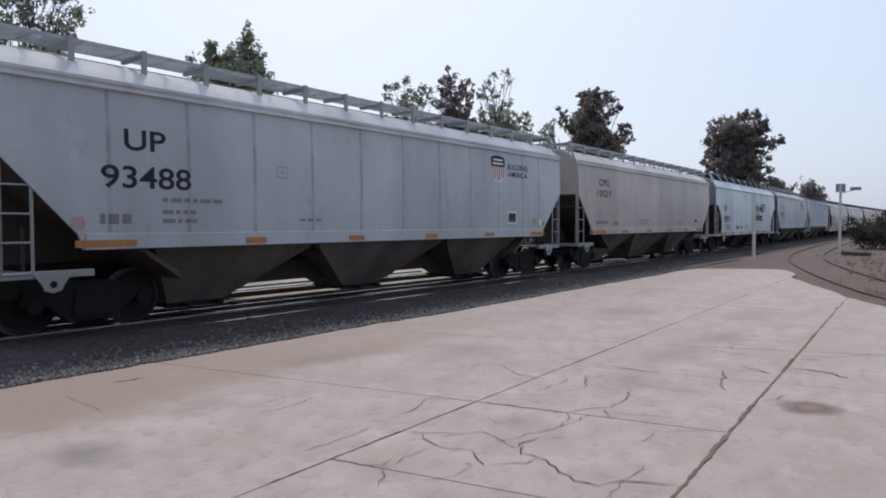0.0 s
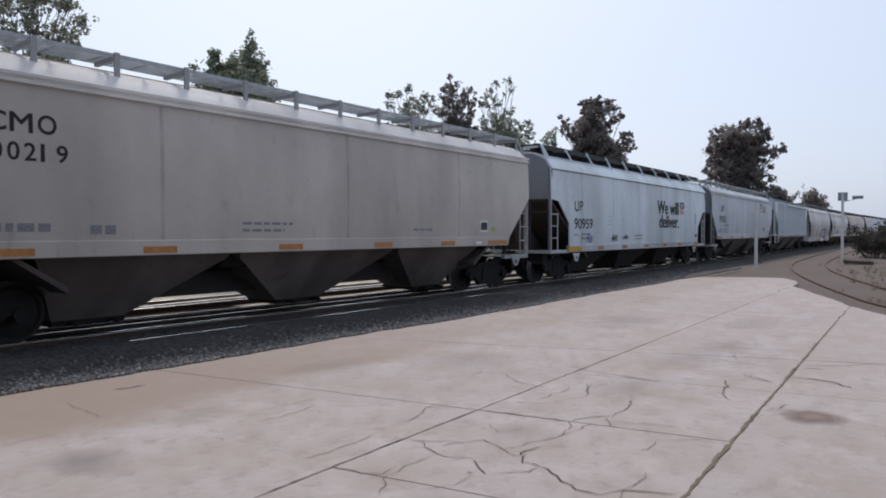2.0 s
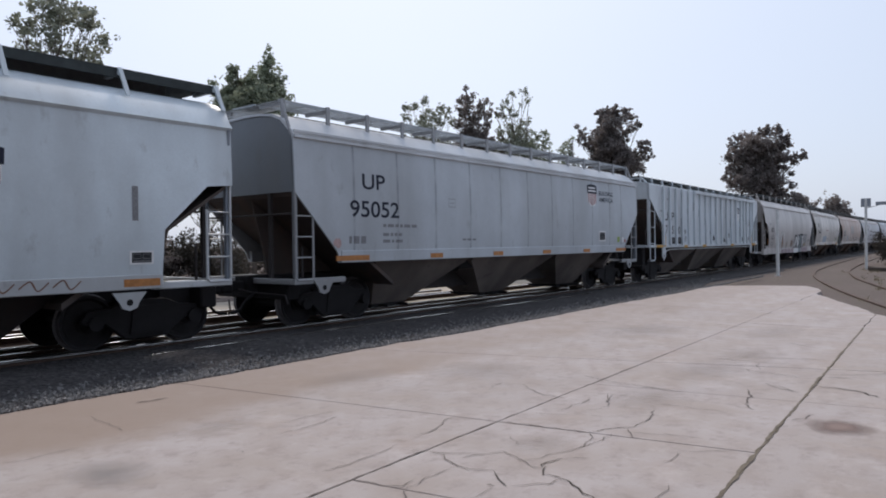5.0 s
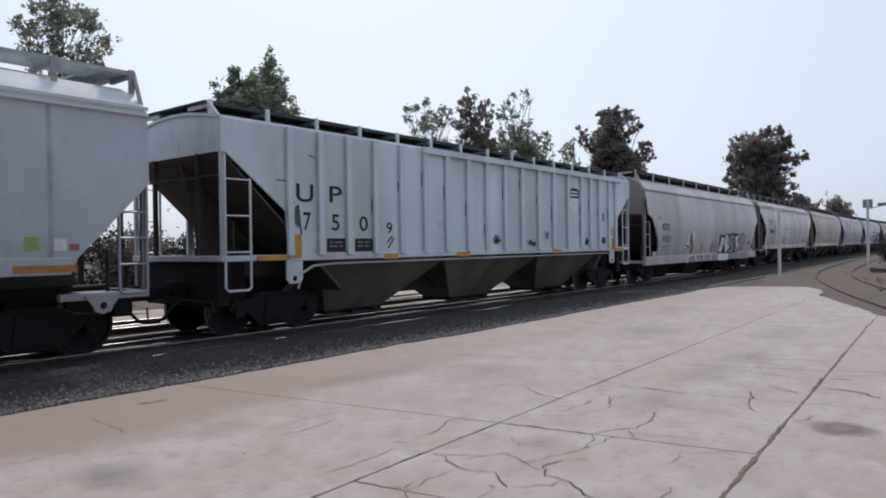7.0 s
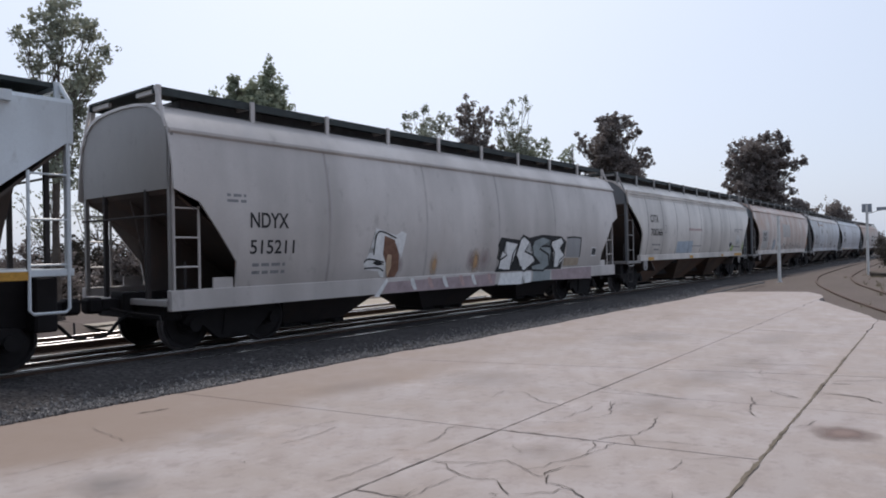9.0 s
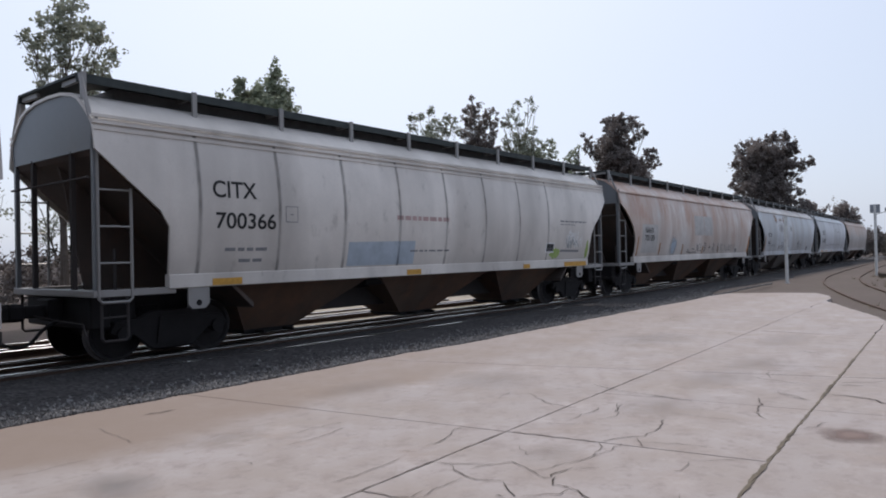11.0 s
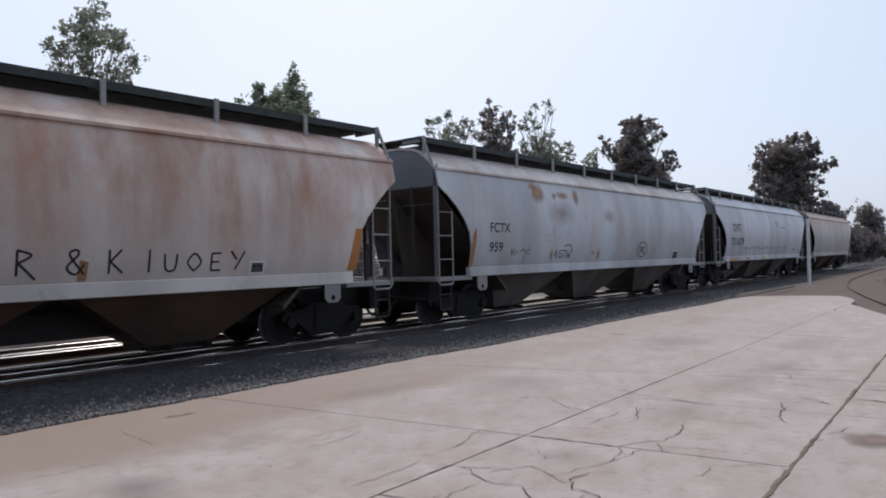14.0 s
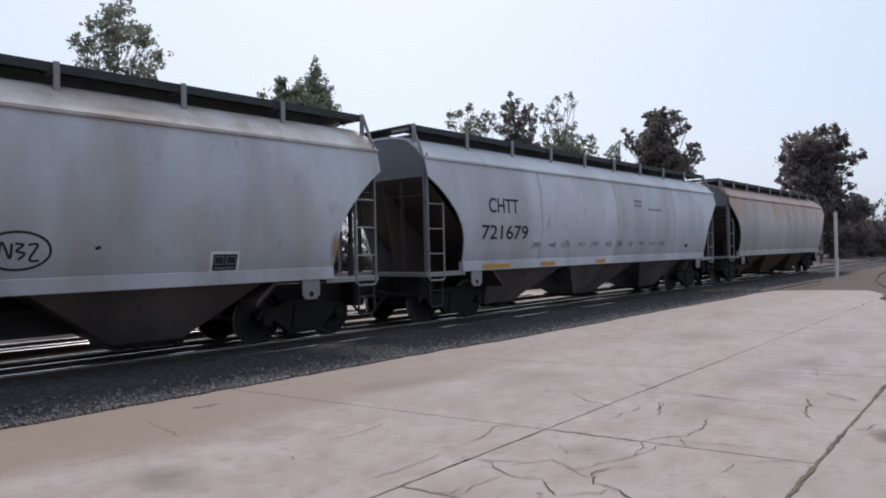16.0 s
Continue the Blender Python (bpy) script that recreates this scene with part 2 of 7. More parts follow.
def lettering(car, text, x0, x1, z0, z1, mat, side, bold=0.0, fat=0.0):
    """Words on the near side of a wagon, fitted into a box of x and z."""
    cu = bpy.data.curves.new("words", "FONT")
    cu.body, cu.offset = text, bold
    tmp = bpy.data.objects.new("words", cu)
    me = bpy.data.meshes.new_from_object(tmp)
    bpy.data.objects.remove(tmp)
    co = np.array([v.co for v in me.vertices])
    lo, hi = co.min(0), co.max(0)
    for v in me.vertices:
        x = x0 + (v.co.x - lo[0]) / (hi[0] - lo[0]) * (x1 - x0)
        z = z0 + (v.co.y - lo[1]) / (hi[1] - lo[1]) * (z1 - z0)
        v.co = (x, 0, z)
    # one part for each letter: faces that share a stretch of x
    reach = sorted((min(me.vertices[i].co.x for i in p.vertices), max(me.vertices[i].co.x for i in p.vertices), p.index) for p in me.polygons)
    letters, end = [], None
    for lo_x, hi_x, index in reach:
        if end is None or lo_x > end + 1e-4:
            letters.append([])
            end = hi_x
        letters[-1].append(index)
        end = max(end, hi_x)
    made = None
    for faces in letters:
        bm = bmesh.new()
        verts = {}
        for index in faces:
            ids = me.polygons[index].vertices
            for i in ids:
                if i not in verts:
                    verts[i] = bm.verts.new(me.vertices[i].co)
            bm.faces.new([verts[i] for i in ids])
        follow(bm, side, 0.11)
        if fat:
            extra = bmesh.ops.duplicate(bm, geom=bm.verts[:] + bm.edges[:] + bm.faces[:])
            for v in extra["geom"]:
                if isinstance(v, bmesh.types.BMVert):
                    v.co.x += fat
                    v.co.y -= 0.002
        made = part("letter", bm, mat, car)
    bpy.data.meshes.remove(me)
    return made


def bars(car, rows, mat, side, name="small_print"):
    """Unreadable print as short bars: rows of x0, x1, z, height."""
    bm = bmesh.new()
    rng = random.Random(int(rows[0][0] * 100))
    for x0, x1, z, h in rows:
        x = x0
        while x < x1 - 0.03:
            w = min(rng.uniform(0.08, 0.26), x1 - x)
            ribbon(bm, [(x, z), (x + w, z)], h, side)
            x += w + 0.05
    return tagged(part(name, bm, mat, car), kind="stuff")


def strokes(car, lines, w, mat, side, name="graffiti", n=6):
    bm = bmesh.new()
    for pts in lines:
        ribbon(bm, curve_pts(pts, n) if n > 1 else list(pts), w, side)
    ob = part(name, follow(bm, side), mat, car)
    return tagged(ob, kind="stuff") if len(lines) > 3 else ob


GLYPHS = {
    "~": (((0, 0.1), (0.4, 0.3), (1, 0.0)),), "-": (((0, 0.35), (1, 0.3)),), "+": (((0, 0.5), (1, 0.55)), ((0.5, 0), (0.5, 1))),
    "N": (((0, 0), (0, 1)), ((0, 1), (0.9, 0)), ((0.9, 0), (0.9, 1))), "L": (((0.2, 1), (0.1, 0.1)), ((0.1, 0.1), (0.8, 0.1))),
    "B": (((0.1, 0), (0.1, 1.1)), ((0.1, 1.1), (0.7, 0.9), (0.2, 0.55)), ((0.2, 0.55), (0.8, 0.3), (0.1, 0))),
    "R": (((0.1, 0), (0.1, 1)), ((0.1, 1), (0.7, 0.8), (0.15, 0.5)), ((0.15, 0.5), (0.9, -0.15))),
    "&": (((0.9, 0), (0.2, 0.8), (0.5, 1), (0.6, 0.8), (0.1, 0.3), (0.5, 0), (0.9, 0.4)),),
    "K": (((0.1, 0), (0.1, 1)), ((0.7, 1), (0.15, 0.5)), ((0.15, 0.5), (0.8, 0))), "I": (((0.5, 0), (0.5, 1)),),
    "U": (((0, 0.8), (0.1, 0.1), (0.6, 0.1), (0.7, 0.8)),), "O": (((0.4, 0), (0, 0.4), (0.4, 0.8), (0.8, 0.4), (0.4, 0)),),
    "E": (((0.7, 0.8), (0.1, 0.8)), ((0.1, 0.8), (0.1, 0)), ((0.1, 0), (0.7, 0)), ((0.1, 0.4), (0.6, 0.4))), "Y": (((0, 0.9), (0.4, 0.5)), ((0.9, 0.9), (0.3, 0)))}


def tag(car, h, letters, xs, z, w, hh, thick, mat, side):
    """A sprayed row of angular letters, one at each distance from the wagon's end."""
    for ch, x in zip(letters, xs):
        strokes(car, [[(x - h + w * a, z + hh * b) for a, b in line] for line in GLYPHS[ch]], thick, mat, side, "graffiti_letter", 4)


def scribble(car, rng, x0, x1, z0, z1, n, w, mat, side):
    """A sprayed tag nobody can read: n looping lines inside a box of x and z."""
    lines = []
    for k in range(n):
        m = rng.randint(5, 9)
        a, b = sorted((rng.uniform(0, 0.35), rng.uniform(0.6, 1)))
        lines.append([(x0 + (x1 - x0) * (a + (b - a) * i / (m - 1) + rng.uniform(-0.12, 0.12)), z0 + (z1 - z0) * ((i + k) % 2 * 0.55 + rng.uniform(0, 0.45))) for i in range(m)])
    return strokes(car, lines, w, mat, side, "graffiti", 5)


def fill(car, outline, mat, side, name, label=""):
    bm = bmesh.new()
    bm.faces.new([bm.verts.new((x, 0, z)) for x, z in outline])
    bmesh.ops.triangulate(bm, faces=bm.faces[:], ngon_method="EAR_CLIP")
    follow(bm, side)
    return part(name, bm, mat, car, label)


def blob(car, cx, cz, rx, rz, mat, side, name, seed):
    rng = random.Random(seed)
    fill(car, [(cx + rx * (1 + rng.uniform(-0.3, 0.25)) * math.cos(k * math.pi / 9), cz + rz * (1 + rng.uniform(-0.3, 0.25)) * math.sin(k * math.pi / 9)) for k in range(18)], mat, side, name)


def make_truck(car, x, name="truck"):
    """A three-piece freight truck: bolster, two side frames, two turning wheelsets."""
    bm = bmesh.new()
    box(bm, -0.2, 0.2, -1.0, 1.0, 0.42, 0.72, 0.03)
    box(bm, -0.16, 0.16, -0.35, 0.35, 0.72, 0.86, 0.02)
    for s in (-1, 1):
        for dx in (-0.14, 0.0, 0.14):
            rod(bm, (dx, s * 0.99, 0.22), (dx, s * 0.99, 0.45), 0.055, 8)
    truck = part(name, bm, M["iron"], car)
    truck.matrix_basis = pose(x, 0, 0)
    frame_ob = None
    for s in (-1, 1):
        if frame_ob is None:
            bm = bmesh.new()
            prism(bm, [(-1.08, 0.50), (-0.98, 0.66), (-0.62, 0.68), (-0.35, 0.80), (0.35, 0.80), (0.62, 0.68), (0.98, 0.66), (1.08, 0.50), (0.98, 0.42),
                       (0.70, 0.44), (0.36, 0.16), (-0.36, 0.16), (-0.70, 0.44), (-0.98, 0.42)], -0.07, 0.07)
            bmesh.ops.bevel(bm, geom=bm.edges[:], offset=0.012, segments=1, affect="EDGES")
            for dx in (-0.86, 0.86):
                turned_at(bm, dx, 0.457, 0.12, 0.0, 0.13)
            prism(bm, [(-0.30, 0.24), (-0.24, 0.70), (0.24, 0.70), (0.30, 0.24)], -0.10, -0.07)
            frame_ob = part("side_frame", bm, M["iron"], truck)
            frame_ob.matrix_basis = pose(0, -1.0, 0)
        else:
            again(frame_ob, truck, pose(0, 1.0, 0, 0, 0, 180))
    for dx in (-0.86, 0.86):
        if not WHEELSETS:
            bm = bmesh.new()
            prof = [(0.085, -0.99), (0.085, -0.86), (0.17, -0.84), (0.17, -0.80), (0.36, -0.775), (0.40, -0.81), (0.449, -0.81), (0.457, -0.70), (0.485, -0.685), (0.485, -0.66), (0.40, -0.665), (0.36, -0.72), (0.16, -0.70), (0.10, -0.62)]
            turned(bm, prof + [(r, -y) for r, y in prof[::-1]], 32)
            ws = part("wheelset", bm, [M["wheel"], M["wheel_tread"]], truck)
            for p in ws.data.polygons:
                r = [math.hypot(ws.data.vertices[v].co.x, ws.data.vertices[v].co.z) for v in p.vertices]
                if min(r) > 0.44:
                    p.material_index = 1
            smooth(ws, 30)
        else:
            ws = again(WHEELSETS[0][0], truck, pose(0, 0, 0))
        ws.matrix_basis = pose(dx, 0, WHEEL_R)
        WHEELSETS.append((ws, dx))
    return truck


def turned_at(bm, x, z, r, y0, y1):
    rod(bm, (x, -y1, z), (x, y0, z), r, 12)


def tube(bm, pts, r, n=6):
    """One bent round bar through points."""
    pts = [Vector(p) for p in pts]
    rings = []
    for i, p in enumerate(pts):
        along = (pts[min(i + 1, len(pts) - 1)] - pts[max(i - 1, 0)]).normalized()
        u = Vector((0, 1, 0))
        v = along.cross(u).normalized()
        rings.append([bm.verts.new(p + r * (u * math.cos(2 * math.pi * k / n) + v * math.sin(2 * math.pi * k / n))) for k in range(n)])
    for p, q in zip(rings, rings[1:]):
        for k in range(n):
            bm.faces.new((p[k], p[(k + 1) % n], q[(k + 1) % n], q[k]))
    bm.faces.new(rings[0]), bm.faces.new(rings[-1][::-1])
    bmesh.ops.recalc_face_normals(bm, faces=bm.faces[:])
    return bm


def ladder(car, material, x0, x1, z0, z1a, z1b, y, rungs, r=0.022, name="ladder"):
    """A bent frame of two uprights and a foot bar, with its rungs, in the plane of a wagon's side."""
    frame_ob = part(name, tube(bmesh.new(), [(x0, y, z1a), (x0, y, z0 + 0.07), (x0 * 0.9 + x1 * 0.1, y, z0 + 0.02), (x0 * 0.1 + x1 * 0.9, y, z0 + 0.02), (x1, y, z0 + 0.07), (x1, y, z1b)], r * 1.35), material, car)
    first = None
    for k in range(1, rungs):
        z = z0 + 0.06 + (min(z1a, z1b) - z0 - 0.1) * k / (rungs - 1)
        if first is None:
            first = part("rung", rod(bmesh.new(), (x0, y, 0), (x1, y, 0), r * 0.9, 6), material, frame_ob)
            first.matrix_basis = pose(0, 0, z)
        else:
            again(first, frame_ob, pose(0, 0, z))
    return frame_ob


def wagon(spec):
    L = spec["length"]
    h = L / 2
    paint, under = spec["paint"], spec["under"]
    eave, sill0, sill1 = spec.get("eave", 3.80), spec.get("sill0", 1.30), spec.get("sill1", 1.54)
    bulge = spec.get("bulge", 0.03 if "ribs" not in spec else 0.0)
    opening = spec["opening"]              # from the end inwards: distance, height of the side's lower edge
    car = new("hopper_wagon")
    tagged(car, spec["label"], "freight wagon", "wagons of the train")

    def side_at(z):
        u = min(max((z - sill1) / (eave - sill1), 0), 1)
        return -(HALF + bulge * math.sin(math.pi * u) ** 0.8 - 0.02 * u * (bulge > 0))

    def skin(z):
        return side_at(z) - 0.005

    def lower(d):
        """Height of the side's lower edge at a distance from the end."""
        for (d0, z0), (d1, z1) in zip(opening, opening[1:]):
            if d <= d1:
                return z0 + (z1 - z0) * max(0, (d - d0)) / max(1e-6, d1 - d0)
        return sill1

    # sides
    xs = sorted({round(v, 4) for v in ([i * 0.4 for i in range(int(h / 0.4))] + [h - d for d, _ in opening] + [h] + [h - 0.12 * k for k in range(14)]) if v <= h})
    xs = [-x for x in xs[::-1] if x > 0] + xs
    NZ = 16
    for s, nm in ((1, "side_panel"), (-1, "side_panel")):
        bm = bmesh.new()
        grids = []
        for inset in (0.0, 0.04):
            grid = []
            for x in xs:
                zb = lower(h - abs(x))
                col = []
                for j in range(NZ + 1):
                    z = zb + (eave - zb) * j / NZ
                    col.append(bm.verts.new((x, s * (side_at(z) + inset), z)))
                grid.append(col)
            grids.append(grid)
        for g in grids:
            for a, b in zip(g, g[1:]):
                for j in range(NZ):
                    bm.faces.new((a[j], b[j], b[j + 1], a[j + 1]))
        o, i = grids
        for k in range(len(xs) - 1):
            bm.faces.new((o[k][0], o[k + 1][0], i[k + 1][0], i[k][0]))
            bm.faces.new((o[k][NZ], o[k + 1][NZ], i[k + 1][NZ], i[k][NZ]))
        for k in (0, len(xs) - 1):
            for j in range(NZ):
                bm.faces.new((o[k][j], o[k][j + 1], i[k][j + 1], i[k][j]))
        bmesh.ops.recalc_face_normals(bm, faces=bm.faces[:])
        smooth(part(nm, bm, paint, car), 30)
    # roof
    prof = [(y, z) for y, z in spec.get("roof", [(-1.58, 0.0), (-1.52, 0.15), (-1.2, 0.43), (-0.9, 0.54), (-0.5, 0.59), (0, 0.60)])]
    prof = prof + [(-y, z) for y, z in prof[:-1][::-1]]
    bm = bmesh.new()
    outline = [(y, eave + z) for y, z in prof]
    rows = [[bm.verts.new((x, y, z)) for y, z in outline] for x in np.linspace(-h, h, 15)]
    low = [[bm.verts.new((x, y * 0.97, z - 0.05)) for y, z in outline] for x in np.linspace(-h, h, 15)]
    for rr in (rows, low):
        for a, b in zip(rr, rr[1:]):
            for j in range(len(outline) - 1):
                bm.faces.new((a[j], b[j], b[j + 1], a[j + 1]))
    for k in (0, 14):
        for j in range(len(outline) - 1):
            bm.faces.new((rows[k][j], rows[k][j + 1], low[k][j + 1], low[k][j]))
    for k in range(14):
        for j in (0, len(outline) - 1):
            bm.faces.new((rows[k][j], rows[k + 1][j], low[k + 1][j], low[k][j]))
    bmesh.ops.recalc_face_normals(bm, faces=bm.faces[:])
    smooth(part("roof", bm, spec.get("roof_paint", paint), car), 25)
    # eave mouldings
    for z, y in spec.get("mouldings", ()):
        for s in (-1, 1):
            bm = bmesh.new()
            prism(bm, [(-h, z), (-h, z + 0.05), (h, z + 0.05), (h, z)], s * (HALF + y - 0.05), s * (HALF + y))
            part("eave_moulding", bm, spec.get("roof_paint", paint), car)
    # ends
    zend = opening[0][1]
    for s in (-1, 1):
        bm = bmesh.new()
        pts = [(y * 0.985, eave + z - 0.02) for y, z in prof]
        n0 = len(pts)
        loop = pts + [(1.53, zend + 0.02), (-1.53, zend + 0.02)]
        a = [bm.verts.new((s * (h - 0.03), y, z)) for y, z in loop]
        b = [bm.verts.new((s * (h - 0.08), y, z)) for y, z in loop]
        bm.faces.new(a), bm.faces.new(b[::-1])
        for k in range(len(loop)):
            q = (k + 1) % len(loop)
            bm.faces.new((a[k], a[q], b[q], b[k]))
        bmesh.ops.recalc_face_normals(bm, faces=bm.faces[:])
        part("end_sheet", bm, spec.get("end_paint", M["shaded_end"]), car)
        # slope sheet under the end
        bm = bmesh.new()
        x_low, z_low = h - 2.9, 0.75
        prism(bm, [(s * (h - 0.05), zend + 0.03), (s * (h - 0.10), zend - 0.06), (s * x_low, z_low), (s * x_low, z_low + 0.10)], -1.52, 1.52)
        part("slope_sheet", bm, SLOPE_SHADED_GRIME, car, "dirty sloping end of the hopper, darkened for shade")
        # centre sill stub, platform and end posts
        bm = bmesh.new()
        xa, xb = sorted((s * (h - 3.0), s * (h + 0.12)))
        box(bm, xa, xb, -0.24, 0.24, 0.70, 1.06, 0.02)
        part("centre_sill", bm, M["iron"], car)
        pz = spec.get("platform", 0.90)
        bm = bmesh.new()
        xa, xb = sorted((s * (h - opening[-1][0] - 0.15), s * h))
        for y in (-1, 1):
            y0, y1 = sorted((y * (HALF - 0.02), y * (HALF - 0.14)))
            box(bm, xa, xb, y0, y1, pz, pz + 0.11, 0.01)
        xe0, xe1 = sorted((s * (h - 0.12), s * h))
        box(bm, xe0, xe1, -HALF + 0.14, HALF - 0.14, pz, pz + 0.11, 0.01)
        xe0, xe1 = sorted((s * (h - 0.7), s * (h - 0.12)))
        box(bm, xe0, xe1, -0.9, 0.9, pz + 0.03, pz + 0.07, 0.01)
        part("end_platform", bm, spec.get("trim", paint), car)
        # upright web that carries the slope sheet on the centre sill
        bm = bmesh.new()
        prism(bm, [(s * (h - d), z) for d, z in ((0.14, zend - 0.06), (0.24, zend - 0.45), (0.42, pz + 0.75), (0.55, pz + 0.08), (2.35, pz + 0.06), (2.3, 1.22))], -0.03, 0.03)
        part("slope_web", bm, SLOPE_SHADED_GRIME, car)
        for y in (-1.50, -0.75, 0.75, 1.50):
            bm = bmesh.new()
            box(bm, *sorted((s * (h - 0.03), s * (h - 0.10))), y - 0.04, y + 0.04, pz + 0.11, eave - 0.05 if abs(y) > 1 else zend + 0.05)
            part("end_post", bm, spec.get("end_paint", M["shaded_end"]) if abs(y) > 1 else GREY_UNDER, car)
        part("handrail", rod(bmesh.new(), (s * (h + 0.02), -1.5, zend - 0.42), (s * (h + 0.02), 1.5, zend - 0.42), 0.02, 6), GREY_UNDER, car)
        bm = bmesh.new()
        rod(bm, (s * (h - 0.5), -1.2, pz + 0.1), (s * (h - 0.5), -1.2, pz + 0.75), 0.025, 6)
        part("handrail", bm, GREY_UNDER, car)
        lad = spec.get("ladder", (0.0, 0.48, 2.72, 2.30))
        for y in (-1, 1):
            trim = spec.get("trim", paint)
            ladder(car, trim, s * (h - lad[0] - 0.03), s * (h - lad[1]), pz + spec.get("ladder_foot", 0.06), lad[2], lad[3], y * (HALF - 0.02), spec.get("rungs", 4), 0.018)
            if spec.get("stirrup"):
                ladder(car, GREY_UNDER, s * (h - lad[0] - 0.08), s * (h - lad[1] + 0.06), 0.40, pz + 0.05, pz + 0.05, y * (HALF - 0.05), 3, 0.018, "stirrup_step")
        # end beam with its braces, uncoupling lever, coupler and hose
        bm = bmesh.new()
        box(bm, *sorted((s * (h - 0.42), s * (h - 0.10))), -1.22, 1.22, 0.58, pz - 0.004, 0.03)
        for y in (-0.8, 0.8):
            box(bm, *sorted((s * (h - 1.0), s * (h - 0.40))), y - 0.05, y + 0.05, 0.62, pz - 0.01, 0.01)
        part("end_beam", bm, M["iron"], car)
        part("uncoupling_lever", tube(bmesh.new(), [(s * (h + 0.05), -1.40, 0.52), (s * (h + 0.07), -1.34, 0.70), (s * (h + 0.07), -0.30, 0.72), (s * (h + 0.30), -0.14, 0.80)], 0.016), GREY_UNDER, car)
        bm = bmesh.new()
        box(bm, *sorted((s * (h + 0.10), s * (h + 0.46))), -0.09, 0.09, 0.76, 0.96, 0.03)
        box(bm, *sorted((s * (h + 0.42), s * (h + 0.70))), -0.17, 0.13, 0.72, 1.00, 0.05)
        part("coupler", bm, M["iron"], car)
        hose = curve_pts([(h, 0.72), (h + 0.25, 0.58), (h + 0.45, 0.38), (h + 0.68, 0.34)], 4)
        part("brake_hose", tube(bmesh.new(), [(s * p[0], -0.34, p[1]) for p in hose], 0.03), M["iron"], car)
        # lifting eye
        eye_x = spec.get("eye", 0.75)
        for y in (-1, 1):
            bm = bmesh.new()
            cx = s * (h - eye_x)
            if spec.get("plate_eye"):
                out = [(-0.2, 0.32), (0.2, 0.32), (0.2, -0.08), (0.12, -0.16), (-0.12, -0.16), (-0.2, -0.08)]
            else:
                out = [(-0.28, 0.10), (0.28, 0.10), (0.16, -0.06), (0.12, -0.15), (0.0, -0.19), (-0.12, -0.15), (-0.16, -0.06)]
            hole = [(0.055 * math.cos(k * math.pi / 4), -0.06 + 0.055 * math.sin(k * math.pi / 4)) for k in range(8)]
            z0 = spec.get("eye_z", pz - 0.03)
            y0, y1 = sorted((y * (HALF + 0.005), y * (HALF - 0.03)))
            prism(bm, [(cx + a, z0 + b) for a, b in out], y0, y1)
            eye = part("lifting_eye", bm, spec.get("trim", paint), car)
            bm = bmesh.new()
            prism(bm, [(cx + a, z0 + b) for a, b in hole], *sorted((y * (HALF + 0.009), y * (HALF + 0.004))))
            part("eye_hole", bm, M["iron"], eye)
    # side sills
    for s in (-1, 1):
        bm = bmesh.new()
        d = spec.get("sill_from", opening[-1][0])
        y0, y1 = sorted((s * (HALF + 0.025), s * (HALF - 0.12)))
        box(bm, -h + d, h - d, y0, y1, sill0, sill1 + 0.015, 0.012)
        part("side_sill", bm, spec.get("sill_paint", spec.get("trim", paint)), car)
    # hoppers
    gt, hb = spec.get("gap_top", 0.47), spec.get("outlet", 0.60)
    for cx, out in ((0, [(-2.27, 1.45), (-2.15, 1.2), (-hb, 0.22), (hb, 0.22), (2.15, 1.2), (2.27, 1.45)]),
                    (4.6, [(-2.27, 1.45), (-2.15, 1.2), (-hb, 0.22), (hb, 0.22), (h - 4.6 - 2.55, 1.2), (h - 4.6 - 2.35, 1.45)]),
                    (-4.6, [(2.27, 1.45), (2.15, 1.2), (hb, 0.22), (-hb, 0.22), (-(h - 4.6 - 2.55), 1.2), (-(h - 4.6 - 2.35), 1.45)])):
        bm = bmesh.new()
        def wy(z):
            return 0.46 + (z - 0.22) * 0.86
        a = [bm.verts.new((cx + x, -wy(z), z)) for x, z in out]
        b = [bm.verts.new((cx + x, wy(z), z)) for x, z in out]
        bm.faces.new(a), bm.faces.new(b[::-1])
        for k in range(len(out)):
            q = (k + 1) % len(out)
            bm.faces.new((a[k], a[q], b[q], b[k]))
        bmesh.ops.recalc_face_normals(bm, faces=bm.faces[:])
        pocket = part("hopper", bm, under, car, "grimy sloping discharge hopper, darkened for shade")
        bm = bmesh.new()
        box(bm, cx - hb - 0.02, cx + hb + 0.02, -0.5, 0.5, 0.14, 0.23, 0.015)
        for x in (-0.35, 0.35):
            rod(bm, (cx + x, -0.8, 0.19), (cx + x, 0.8, 0.19), 0.035, 8)
        part("outlet_gate", bm, M["iron"], pocket)
    bm = bmesh.new()
    box(bm, -h + 2.9, h - 2.9, -0.34, 0.34, gt, 1.42, 0.02)
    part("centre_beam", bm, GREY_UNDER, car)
    # running boards, posts, hatches
    rz = spec.get("board_z", 4.58)
